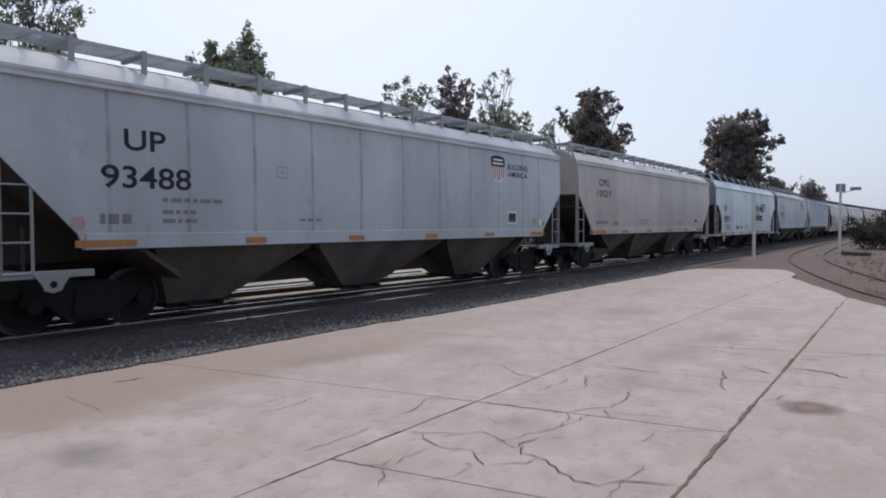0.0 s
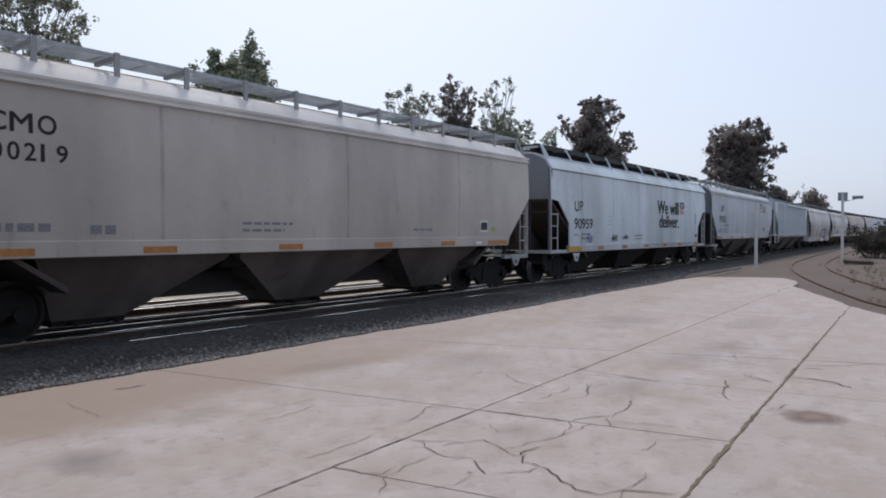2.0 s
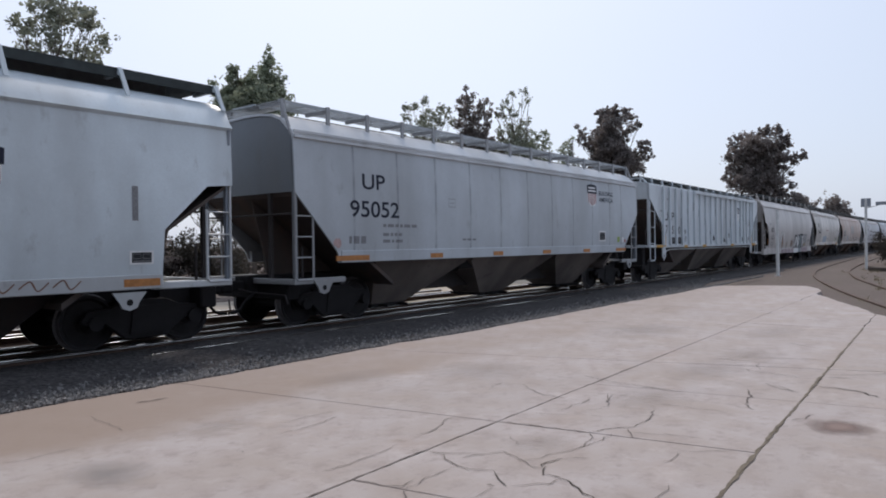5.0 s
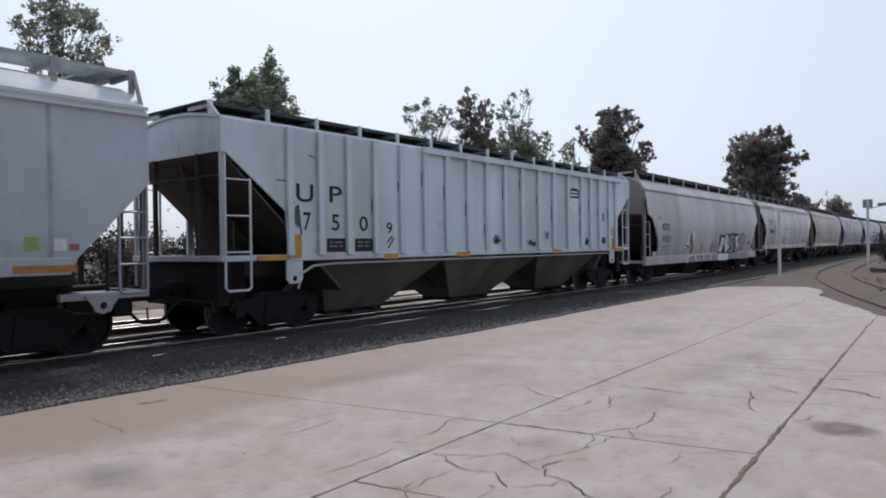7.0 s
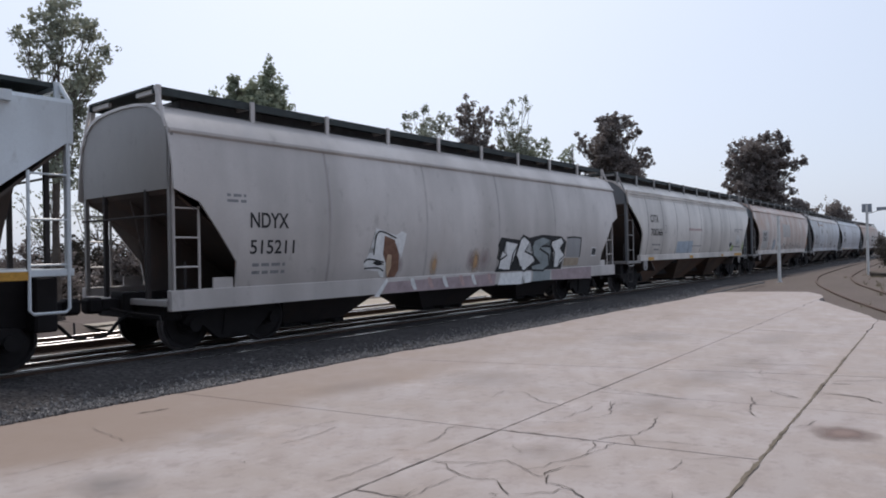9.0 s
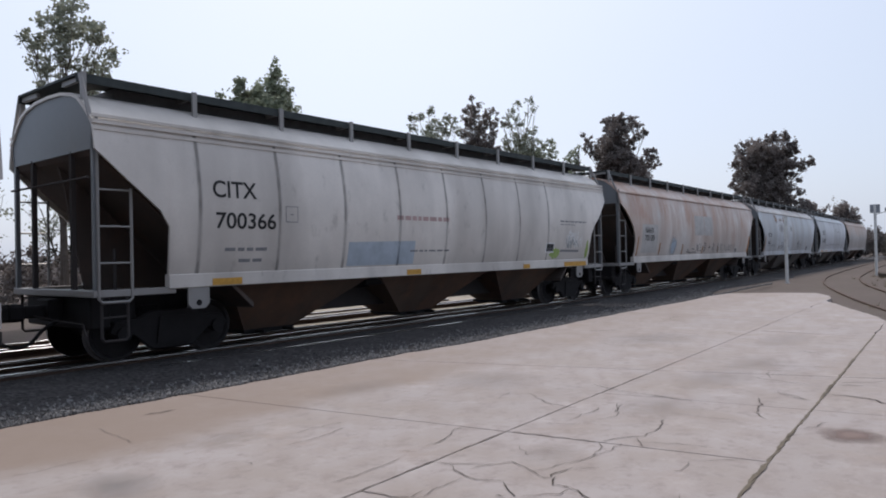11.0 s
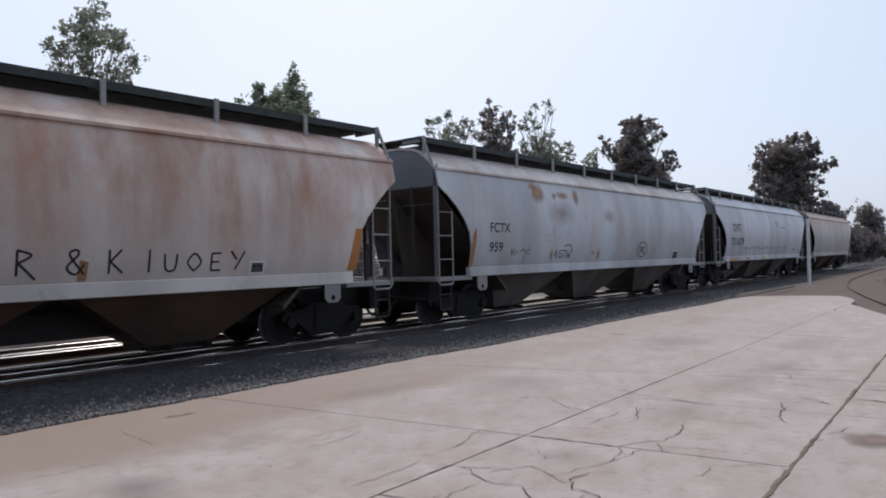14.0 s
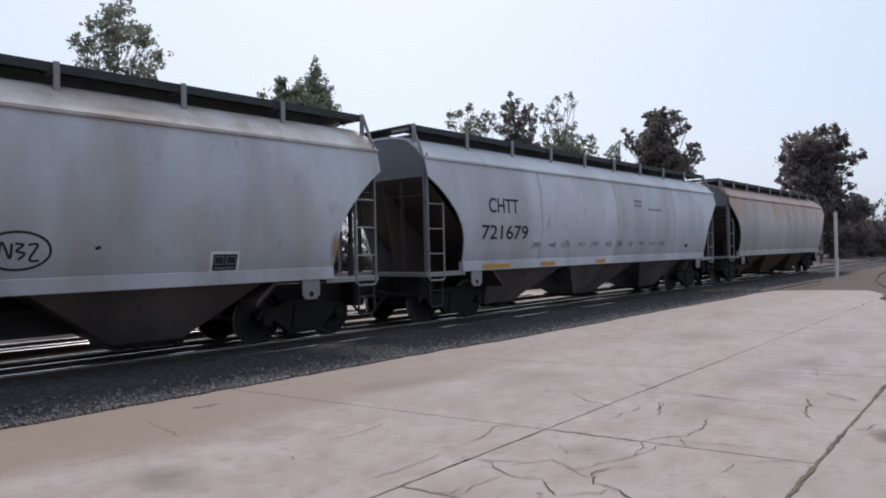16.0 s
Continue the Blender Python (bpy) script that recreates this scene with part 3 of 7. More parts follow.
    for s in (-1, 1):
        bm = bmesh.new()
        if spec.get("grating"):
            # open steel grating: long bars tied by cross bars
            cuts = [-h - 0.02]
            while cuts[-1] < h - 0.75:
                cuts += [cuts[-1] + 0.05, cuts[-1] + 0.75]
            cuts += [h - 0.03, h + 0.02]
            ys = [s * (0.36 + 0.0459 * k) for k in range(18)]
            grid = [[bm.verts.new((x, y, rz - 0.004)) for y in ys] for x in cuts]
            for i in range(len(cuts) - 1):
                for j in range(17):
                    if i % 2 == 0 or j % 2 == 0:
                        bm.faces.new((grid[i][j], grid[i + 1][j], grid[i + 1][j + 1], grid[i][j + 1]))
            bmesh.ops.recalc_face_normals(bm, faces=bm.faces[:])
            bmesh.ops.solidify(bm, geom=bm.faces[:], thickness=0.01)
        else:
            box(bm, -h - 0.02, h + 0.02, *sorted((s * 1.14, s * 0.36)), rz - 0.02, rz + 0.02)
        box(bm, -h - 0.02, h + 0.02, *sorted((s * 1.155, s * 1.12)), rz - spec.get("board_lip", 0.10), rz + 0.02)
        part("running_board", bm, spec.get("board", M["board"]), car)
    for s in (-1, 1):
        bm = bmesh.new()
        box(bm, *sorted((s * (h - 0.6), s * (h + 0.02))), -0.36, 0.36, rz - 0.02, rz + 0.02)
        part("end_running_board", bm, spec.get("board", M["board"]), car)
    bm = bmesh.new()
    n_post = spec.get("posts", 13)
    y_out = 1.19
    zr = eave + float(np.interp(-y_out, [p[0] for p in prof[:len(prof) // 2 + 1]], [p[1] for p in prof[:len(prof) // 2 + 1]]))
    if spec.get("slant_post"):
        prism(bm, [(-0.035, zr - 0.12), (0.035, zr - 0.12), (0.035, rz + 0.02), (-0.035, rz + 0.02)], -0.02, 0.02)
        for v in bm.verts:
            v.co.y += -y_out - 0.20 * (rz - v.co.z) / (rz - zr)
    else:
        box(bm, -0.042, 0.042, -y_out - 0.025, -y_out + 0.025, zr - 0.03, rz + 0.03)
    box(bm, -0.03, 0.03, -y_out, -0.5, rz - 0.10, rz - 0.025)
    first = None
    for k in range(n_post):
        x = -h + 0.06 + (L - 0.12) * k / (n_post - 1)
        for s in (0, 180):
            if first is None:
                first = part("board_post", bm, spec.get("post", spec.get("trim", paint)), car)
                first.matrix_basis = pose(x, 0, 0, 0, 0, s)
            else:
                again(first, car, pose(x, 0, 0, 0, 0, s))
    bm = bmesh.new()
    hw = 0.42 if spec.get("grating") else 0.72
    box(bm, -h + 0.75, h - 0.75, -hw, hw, eave + prof[len(prof) // 2][1] - 0.12, rz - (0.1 if spec.get("grating") else 0.03), 0.02)
    hatch = part("hatch_trough", bm, M["board"], car)
    for s in (-1, 1):
        for y in (-1.05, 1.05):
            bm = bmesh.new()
            rod(bm, (s * (h - 0.02), y * 1.42, eave + 0.05), (s * (h - 0.02), y * 1.12, rz), 0.035, 6)
            part("corner_rail", bm, spec.get("post", spec.get("trim", paint)), car)
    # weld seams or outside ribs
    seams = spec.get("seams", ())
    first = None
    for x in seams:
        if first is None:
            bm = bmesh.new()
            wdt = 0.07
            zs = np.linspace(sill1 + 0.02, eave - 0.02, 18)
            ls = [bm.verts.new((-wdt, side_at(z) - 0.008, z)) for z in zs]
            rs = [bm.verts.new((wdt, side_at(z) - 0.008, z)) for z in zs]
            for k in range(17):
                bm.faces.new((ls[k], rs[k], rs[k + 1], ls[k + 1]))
            first = part("weld_seam", bm, spec["seam_paint"], car, "soft dark vertical weld seam")
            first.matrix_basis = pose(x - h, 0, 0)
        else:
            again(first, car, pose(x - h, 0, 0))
    first = None
    for x in spec.get("ribs", ()):
        for s in (0, 180):
            if first is None:
                bm = bmesh.new()
                box(bm, -0.075, 0.075, -HALF - 0.085, -HALF - 0.002, sill1 - 0.02, eave + 0.02, 0.012)
                first = part("side_rib", bm, paint, car)
                first.matrix_basis = pose(x - h, 0, 0)
            else:
                again(first, car, pose((x - h) * (1 if s == 0 else -1), 0, 0, 0, 0, s))
    # reflective tape
    for x0, x1, z0, z1, mat in spec.get("tape", ()):
        bm = bmesh.new()
        box(bm, x0 - h, x1 - h, -HALF - 0.032, -HALF - 0.0, z0, z1)
        part("reflective_tape", bm, M[mat], car)
    for x in (-h + spec.get("truck", 1.55), h - spec.get("truck", 1.55)):
        make_truck(car, x)
    # brake gear beneath
    bm = bmesh.new()
    rod(bm, (-h + 3, -0.5, 0.95), (h - 3, -0.5, 0.95), 0.03, 6)
    box(bm, -2.5, -1.7, -1.15, -0.7, 1.0, 1.35, 0.04)
    part("brake_gear", bm, M["iron"], car)
    WAGONS.append((car, spec["first"] + h))
    return car, skin, h


# grimy underside paints, darkened further for the shade beneath the wagons
GREY_UNDER = car_paint("shaded_grimy_grey", (0.042, 0.036, 0.036), 0.75, 0.1, dirt_col=(0.03, 0.025, 0.024), gloss=0.85)
SLOPE_SHADED_GRIME = car_paint("shaded_brown_slope_grime", (0.085, 0.066, 0.058), 0.6, 0.2, dirt_col=(0.04, 0.032, 0.028), gloss=0.85)
TAN_UNDER = car_paint("shaded_grimy_tan_hopper", (0.20, 0.168, 0.148), 0.7, 0.1, dirt_col=(0.035, 0.028, 0.026), gloss=0.85)
RUST_UNDER = car_paint("shaded_grimy_rusty_hopper", (0.13, 0.085, 0.06), 0.7, 0.4, dirt_col=(0.035, 0.027, 0.025), gloss=0.85)


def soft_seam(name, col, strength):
    """A darker band along a weld that thins out to both sides."""
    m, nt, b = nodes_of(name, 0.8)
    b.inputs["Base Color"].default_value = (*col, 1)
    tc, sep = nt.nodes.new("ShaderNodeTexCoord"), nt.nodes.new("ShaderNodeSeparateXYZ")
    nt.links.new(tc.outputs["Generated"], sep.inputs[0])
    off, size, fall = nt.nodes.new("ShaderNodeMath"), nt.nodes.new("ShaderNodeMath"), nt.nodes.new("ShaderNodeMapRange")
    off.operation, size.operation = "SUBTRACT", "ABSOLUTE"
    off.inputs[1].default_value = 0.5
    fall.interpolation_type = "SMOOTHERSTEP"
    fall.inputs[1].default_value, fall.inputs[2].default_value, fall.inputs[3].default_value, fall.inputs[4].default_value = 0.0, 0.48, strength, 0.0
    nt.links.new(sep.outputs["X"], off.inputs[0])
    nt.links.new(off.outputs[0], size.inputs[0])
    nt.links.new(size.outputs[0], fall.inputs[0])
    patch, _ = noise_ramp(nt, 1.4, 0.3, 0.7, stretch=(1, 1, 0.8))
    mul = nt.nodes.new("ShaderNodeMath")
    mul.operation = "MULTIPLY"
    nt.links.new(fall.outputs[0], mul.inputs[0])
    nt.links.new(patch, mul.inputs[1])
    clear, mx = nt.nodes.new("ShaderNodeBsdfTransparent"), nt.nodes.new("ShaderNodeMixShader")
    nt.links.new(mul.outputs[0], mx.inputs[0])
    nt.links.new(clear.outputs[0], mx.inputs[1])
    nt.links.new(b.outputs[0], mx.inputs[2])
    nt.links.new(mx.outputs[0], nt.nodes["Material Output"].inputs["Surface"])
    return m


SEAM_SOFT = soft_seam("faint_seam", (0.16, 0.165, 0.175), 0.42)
SEAM = soft_seam("dark_seam", (0.12, 0.115, 0.11), 0.7)
SEAM_TAN = soft_seam("dark_tan_seam", (0.17, 0.155, 0.145), 0.34)


def tape(xs, w, z0, z1, mat="orange", first=None, last=None):
    out = [(x, x + w, z0, z1, mat) for x in xs]
    return out


def shield(car, x0, x1, z0, z1, skin, reds=True):
    """A plain shield with a dark band above and upright stripes below."""
    w, hh = x1 - x0, z1 - z0
    s2, s3 = (lambda z: skin(z) - 0.002), (lambda z: skin(z) - 0.004)
    fill(car, [(x0, z0 + 0.25 * hh), (x0 + 0.2 * w, z0 + 0.06 * hh), (x0 + 0.5 * w, z0), (x1 - 0.2 * w, z0 + 0.06 * hh), (x1, z0 + 0.25 * hh), (x1, z1 - 0.06 * hh), (x0, z1 - 0.06 * hh)], M["white"], skin, "shield")
    fill(car, [(x0 - 0.03, z1 - 0.42 * hh), (x1 + 0.03, z1 - 0.42 * hh), (x1 + 0.04, z1 - 0.08 * hh), (x0 + 0.75 * w, z1), (x0 + 0.25 * w, z1), (x0 - 0.04, z1 - 0.08 * hh)], M["navy"], s2, "shield_band")
    strokes(car, [[(x0 + 0.1 * w, z1 - 0.16 * hh), (x1 - 0.1 * w, z1 - 0.16 * hh)], [(x0 + 0.06 * w, z1 - 0.30 * hh), (x1 - 0.06 * w, z1 - 0.30 * hh)]], 0.07 * hh, M["white"], s3, "band_bar", 1)
    if reds:
        for k in range(6):
            x = x0 + w * (k + 0.5) / 6
            lo = z0 + hh * (0.04 + 0.14 * abs(k - 2.5) / 2.5)
            strokes(car, [[(x, lo), (x, z1 - 0.43 * hh)]], 0.085 * w, M["red"], s2, "shield_stripe", 1)


def placard(car, x0, x1, z0, z1, skin):
    """The black lube placard with its white frame and squares."""
    s2 = lambda z: skin(z) - 0.003
    fill(car, [(x0, z0), (x1, z0), (x1, z1), (x0, z1)], M["white"], skin, "placard", "small black and white service placard")
    m, w = (z1 - z0) * 0.13, (x1 - x0)
    fill(car, [(x0 + 0.09 * w, z0 + m), (x0 + 0.91 * w, z0 + m), (x0 + 0.91 * w, z1 - m), (x0 + 0.09 * w, z1 - m)], M["black"], s2, "placard_field")
    s3, hh = (lambda z: skin(z) - 0.005), z1 - z0
    for a in (0.15, 0.55):
        p = [(x0 + a * w, z0 + 0.42 * hh), (x0 + (a + 0.3) * w, z0 + 0.42 * hh), (x0 + (a + 0.3) * w, z0 + 0.76 * hh), (x0 + a * w, z0 + 0.76 * hh)]
        strokes(car, [p + p[:1]], 0.04 * hh, M["faded"], s3, "placard_frame", 1)
    strokes(car, [[(x0 + 0.15 * w, z0 + 0.24 * hh), (x0 + 0.85 * w, z0 + 0.24 * hh)]], 0.06 * hh, M["faded"], s3, "placard_bar", 1)


STRAIGHT = [(0, 2.72), (1.12, 1.54), (1.22, 1.30)]
CROWN = [(0, 2.76), (0.5, 2.72), (1.3, 1.96), (1.34, 1.23)]
ROUNDED = [(0, 3.36), (0.28, 3.16), (0.58, 2.90), (0.9, 2.55), (1.08, 2.25), (1.17, 1.95), (1.20, 1.62), (1.22, 1.40)]
EAVES = [(3.80, 0.035), (3.90, 0.03)]
SOFT_ROOF = [(-1.61, -0.03), (-1.56, 0.03), (-1.34, 0.25), (-1.1, 0.43), (-0.9, 0.50), (-0.5, 0.57), (0, 0.59)]
SLANT_ROOF = [(-1.62, -0.02), (-1.57, 0.05), (-1.42, 0.28), (-1.15, 0.45), (-0.9, 0.53), (-0.5, 0.58), (0, 0.60)]
FLAT_ROOF = [(-1.58, 0.0), (-1.55, 0.06), (-1.1, 0.14), (-0.5, 0.22), (0, 0.24)]


def grey_wagon(first, slogan, number):
    paint = M["grey_blue"]
    car, skin, h = wagon(dict(
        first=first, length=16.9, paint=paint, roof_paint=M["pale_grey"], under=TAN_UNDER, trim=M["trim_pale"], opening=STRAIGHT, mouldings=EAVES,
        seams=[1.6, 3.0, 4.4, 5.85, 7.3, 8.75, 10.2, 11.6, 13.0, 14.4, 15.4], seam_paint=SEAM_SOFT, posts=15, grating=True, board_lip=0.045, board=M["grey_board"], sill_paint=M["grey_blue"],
        tape=[(1.07, 2.04, 1.34, 1.45, "orange")] + tape([4.17, 6.9, 9.6, 12.3], 0.48, 1.34, 1.45) + [(14.9, 15.75, 1.34, 1.45, "orange")],
        label="grey-blue covered hopper wagon with dark lettering and orange tape"))
    lettering(car, "UP", 1.86 - h, 2.58 - h, 2.88, 3.22, M["navy"], skin, 0.012)
    lettering(car, number, 1.48 - h, 3.04 - h, 2.27, 2.63, M["navy"], skin, 0.012)
    bars(car, [(2.5 - h, 3.7 - h, 2.10, 0.07), (2.5 - h, 3.2 - h, 1.90, 0.07), (2.5 - h, 3.2 - h, 1.75, 0.07), (1.45 - h, 2.0 - h, 1.78, 0.16), (5.5 - h, 6.1 - h, 1.78, 0.05)], M["faded"], skin)
    strokes(car, [[(4.92 - h, 2.6), (5.19 - h, 2.6), (5.19 - h, 2.8), (4.92 - h, 2.8), (4.92 - h, 2.6)], [(4.98 - h, 2.7), (5.13 - h, 2.7)]], 0.016, M["faded"], skin, "stencil_frame", 1)
    if slogan:
        shield(car, 12.70 - h, 13.35 - h, 2.90, 3.66, skin)
        lettering(car, "BUILDING", 13.55 - h, 14.72 - h, 3.30, 3.46, M["navy"], skin, 0.008)
        lettering(car, "AMERICA", 13.55 - h, 14.70 - h, 3.08, 3.24, M["navy"], skin, 0.008)
    placard(car, 13.53 - h, 14.05 - h, 1.70, 2.06, skin)
    fill(car, [(15.05 - h, 1.66), (15.25 - h, 1.66), (15.25 - h, 1.86), (15.05 - h, 1.86)], M["green"], skin, "chalk_patch")
    fill(car, [(15.45 - h, 1.66), (15.62 - h, 1.66), (15.62 - h, 1.84), (15.45 - h, 1.84)], M["white"], skin, "sticker")
    fill(car, [(15.66 - h, 1.66), (15.80 - h, 1.66), (15.80 - h, 1.76), (15.66 - h, 1.76)], M["red"], skin, "sticker")
    blob(car, 1.12 - h, 1.72, 0.12, 0.10, M["pale_red"], skin, "paint_mark", 3)
    return car


def tan_wagon(first):
    car, skin, h = wagon(dict(
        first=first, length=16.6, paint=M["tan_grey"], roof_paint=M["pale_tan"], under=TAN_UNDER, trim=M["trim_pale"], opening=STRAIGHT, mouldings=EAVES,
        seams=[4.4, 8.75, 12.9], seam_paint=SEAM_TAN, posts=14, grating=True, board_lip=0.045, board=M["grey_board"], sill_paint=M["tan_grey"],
        tape=[(1.27, 2.4, 1.34, 1.45, "orange")] + tape([4.05, 6.85, 9.6, 12.1], 0.6, 1.34, 1.45) + [(14.3, 15.3, 1.34, 1.45, "orange")],
        end_paint=M["tan_grey"], label="tan-grey covered hopper wagon with black stencilled lettering"))
    for k, ch in enumerate("CMO"):
        x = (1.80, 2.10, 2.47)[k] - h
        lettering(car, ch, x, x + (0.26 if ch != "M" else 0.29), 3.10, 3.38, M["black"], skin, 0.015 if ch != "M" else 0.0, fat=0.0 if ch != "M" else 0.012)
    for k, ch in enumerate("100219"):
        x = 1.62 + 0.22 * k - h
        lettering(car, ch, x, x + (0.16 if ch != "1" else 0.055), 2.70, 2.96, M["black"], skin, 0.014)
    bars(car, [(1.5 - h, 2.7 - h, 1.75, 0.12), (3.2 - h, 3.6 - h, 1.72, 0.14), (6.0 - h, 7.2 - h, 1.85, 0.05), (6.0 - h, 7.0 - h, 1.72, 0.05), (11.0 - h, 11.8 - h, 1.75, 0.05)], M["faded"], skin)
    placard(car, 13.9 - h, 14.3 - h, 1.70, 2.0, skin)
    fill(car, [(14.48 - h, 1.72), (14.66 - h, 1.72), (14.66 - h, 1.84), (14.48 - h, 1.84)], M["green"], skin, "chalk_patch")
    fill(car, [(13.7 - h, 1.36), (13.95 - h, 1.36), (13.95 - h, 1.43), (13.7 - h, 1.43)], M["white"], lambda z: -HALF - 0.03, "sticker")
    return car


def white_wagon(first):
    car, skin, h = wagon(dict(
        first=first, length=17.6, paint=M["white_grey"], roof_paint=M["white_grey"], under=GREY_UNDER, trim=M["trim_white"], opening=CROWN, roof=SLANT_ROOF,
        eave=3.80, sill0=1.00, sill1=1.22, platform=0.98, ladder=(0.0, 0.50, 2.84, 2.32), truck=1.35, eye=1.9, eye_z=0.86,
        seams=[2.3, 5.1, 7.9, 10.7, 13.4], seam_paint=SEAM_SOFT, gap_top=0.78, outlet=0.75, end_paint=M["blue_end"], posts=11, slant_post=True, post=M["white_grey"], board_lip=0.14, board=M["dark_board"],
        tape=[(1.2, 2.3, 1.03, 1.19, "yellow")] + tape([3.7, 6.05, 8.5, 10.9], 0.5, 1.05, 1.17) + [(13.0, 13.6, 1.05, 1.17, "orange"), (15.6, 16.2, 1.05, 1.17, "orange")],
        label="pale grey covered hopper wagon with a large slogan"))
    lettering(car, "UP", 1.70 - h, 2.40 - h, 2.41, 2.78, M["black"], skin, 0.010)
    lettering(car, "90959", 1.68 - h, 3.20 - h, 1.80, 2.17, M["black"], skin, 0.014)
    lettering(car, "We will", 10.10 - h, 13.05 - h, 2.50, 3.10, M["black"], skin, 0.012, fat=0.05)
    lettering(car, "deliver.", 10.35 - h, 13.10 - h, 1.88, 2.46, M["black"], skin, 0.012, fat=0.05)
    shield(car, 13.32 - h, 13.92 - h, 2.45, 3.12, skin)
    bars(car, [(2.3 - h, 3.0 - h, 1.62, 0.06), (1.7 - h, 2.0 - h, 1.60, 0.05), (2.3 - h, 2.8 - h, 1.47, 0.06), (7.4 - h, 8.4 - h, 1.55, 0.05), (7.4 - h, 8.4 - h, 1.42, 0.04)], M["faded"], skin)
    sr = random.Random(61)
    scribble(car, sr, 2.6 - h, 3.5 - h, 1.30, 1.74, 3, 0.016, M["blue"], skin)
    scribble(car, sr, 4.85 - h, 5.6 - h, 1.30, 1.60, 4, 0.018, M["black"], skin)
    scribble(car, sr, 6.0 - h, 6.8 - h, 1.38, 1.60, 3, 0.018, M["black"], skin)
    strokes(car, [[(4.6 - h, 1.98), (4.95 - h, 1.98), (4.95 - h, 2.28), (4.6 - h, 2.28), (4.6 - h, 1.98)], [(4.65 - h, 2.13), (4.9 - h, 2.13)]], 0.016, M["faded"], skin, "stencil_frame", 1)
    placard(car, 15.7 - h, 16.1 - h, 1.40, 1.62, skin)
    fill(car, [(15.75 - h, 2.1), (15.85 - h, 2.1), (15.85 - h, 2.65), (15.75 - h, 2.65)], M["faded"], skin, "stencil_mark")
    strokes(car, [[(9.6 + 0.45 * k - h, 1.1), (9.75 + 0.45 * k - h, 1.2), (9.85 + 0.45 * k - h, 1.06), (10.0 + 0.45 * k - h, 1.18)] for k in range(12)], 0.02, M["brown"], lambda z: -HALF - 0.03)
    return car


def ribbed_wagon(first):
    ribs = [1.5, 2.29, 3.07, 3.88, 4.75, 5.6, 6.45, 7.35, 8.2, 9.1, 10.0, 10.95, 11.85, 12.8, 13.72, 14.4, 15.07, 15.85, 16.4]
    car, skin, h = wagon(dict(
        first=first, length=17.75, paint=M["white_blue"], under=TAN_UNDER, trim=M["white_blue"], opening=[(0, 3.38), (0.1, 3.38), (1.42, 2.36), (1.5, 1.45)], roof=FLAT_ROOF,
        eave=3.98, sill0=1.40, sill1=1.52, platform=1.42, ladder=(0.05, 0.62, 3.95, 2.95), ladder_foot=-0.55, board_z=4.33, board=M["dark_board"], board_lip=0.05, posts=15, ribs=ribs, eye=1.62, plate_eye=True, eye_z=1.12,
        truck=1.55, gap_top=0.5, outlet=0.9, tape=[(0.75, 1.44, 1.42, 1.52, "yellow"), (1.55, 1.78, 1.45, 1.92, "yellow"), (4.15, 4.6, 1.38, 1.5, "yellow"), (6.85, 7.4, 1.38, 1.5, "yellow"), (11.8, 12.3, 1.38, 1.5, "yellow"), (16.3, 17.1, 1.38, 1.5, "yellow"), (16.0, 16.2, 1.45, 1.85, "yellow")],
        end_paint=M["white_blue"], label="pale blue-grey covered hopper wagon with outside ribs"))
    for ch, x0, x1, z0, z1 in (("U", 1.68, 2.12, 2.56, 2.92), ("P", 2.55, 2.90, 2.58, 2.92), ("7", 1.85, 2.05, 2.0, 2.36), ("5", 2.60, 2.82, 2.0, 2.34), ("0", 3.40, 3.66, 2.0, 2.32), ("9", 4.25, 4.45, 1.95, 2.2)):
        lettering(car, ch, x0 - h, x1 - h, z0, z1, M["black"], skin, 0.012)
    strokes(car, [[(1.58 - h, 3.0), (1.62 - h, 2.5)], [(1.72 - h, 2.5), (1.8 - h, 1.9)], [(4.28 - h, 1.75), (4.45 - h, 1.9)], [(4.3 - h, 1.62), (4.5 - h, 1.85)]], 0.04, M["black"], skin)
    for x0, x1 in ((2.46, 2.98), (3.26, 3.80)):
        fill(car, [(x0 - h, 1.56), (x1 - h, 1.56), (x1 - h, 1.84), (x0 - h, 1.84)], M["black"], skin, "placard", "black service placard")
        bars(car, [(x0 + 0.08 - h, x1 - 0.08 - h, 1.76, 0.03), (x0 + 0.08 - h, x1 - 0.08 - h, 1.68, 0.03)], M["faded"], lambda z: skin(z) - 0.004)
    rng = random.Random(8)
    for x in ribs[3:-1]:
        for _ in range(rng.choice((1, 1, 2))):
            z = rng.uniform(1.8, 3.4)
            strokes(car, [[(x - 0.09 - h, z), (x - 0.085 - h, z + rng.uniform(0.2, 0.5))]], 0.035, M["black"], skin, "paint_chip", 1)
    # top chord over the ribs, the pale air pipe along the hoppers, scuffs low on the panels
    bm = bmesh.new()
    prism(bm, [(5.5 - h, 3.88), (16.9 - h, 3.88), (16.9 - h, 4.03), (5.5 - h, 4.03)], -HALF - 0.11, -HALF - 0.002)
    part("top_chord", bm, M["white_blue"], car)
    pipe = [(1.75 - h, 0.85), (1.85 - h, 1.15), (2.15 - h, 1.29), (2.7 - h, 1.32), (16.2 - h, 1.32)]
    part("air_pipe", tube(bmesh.new(), [(x, -HALF + 0.06, z) for x, z in pipe], 0.028), M["trim_white"], car, "pale air pipe")
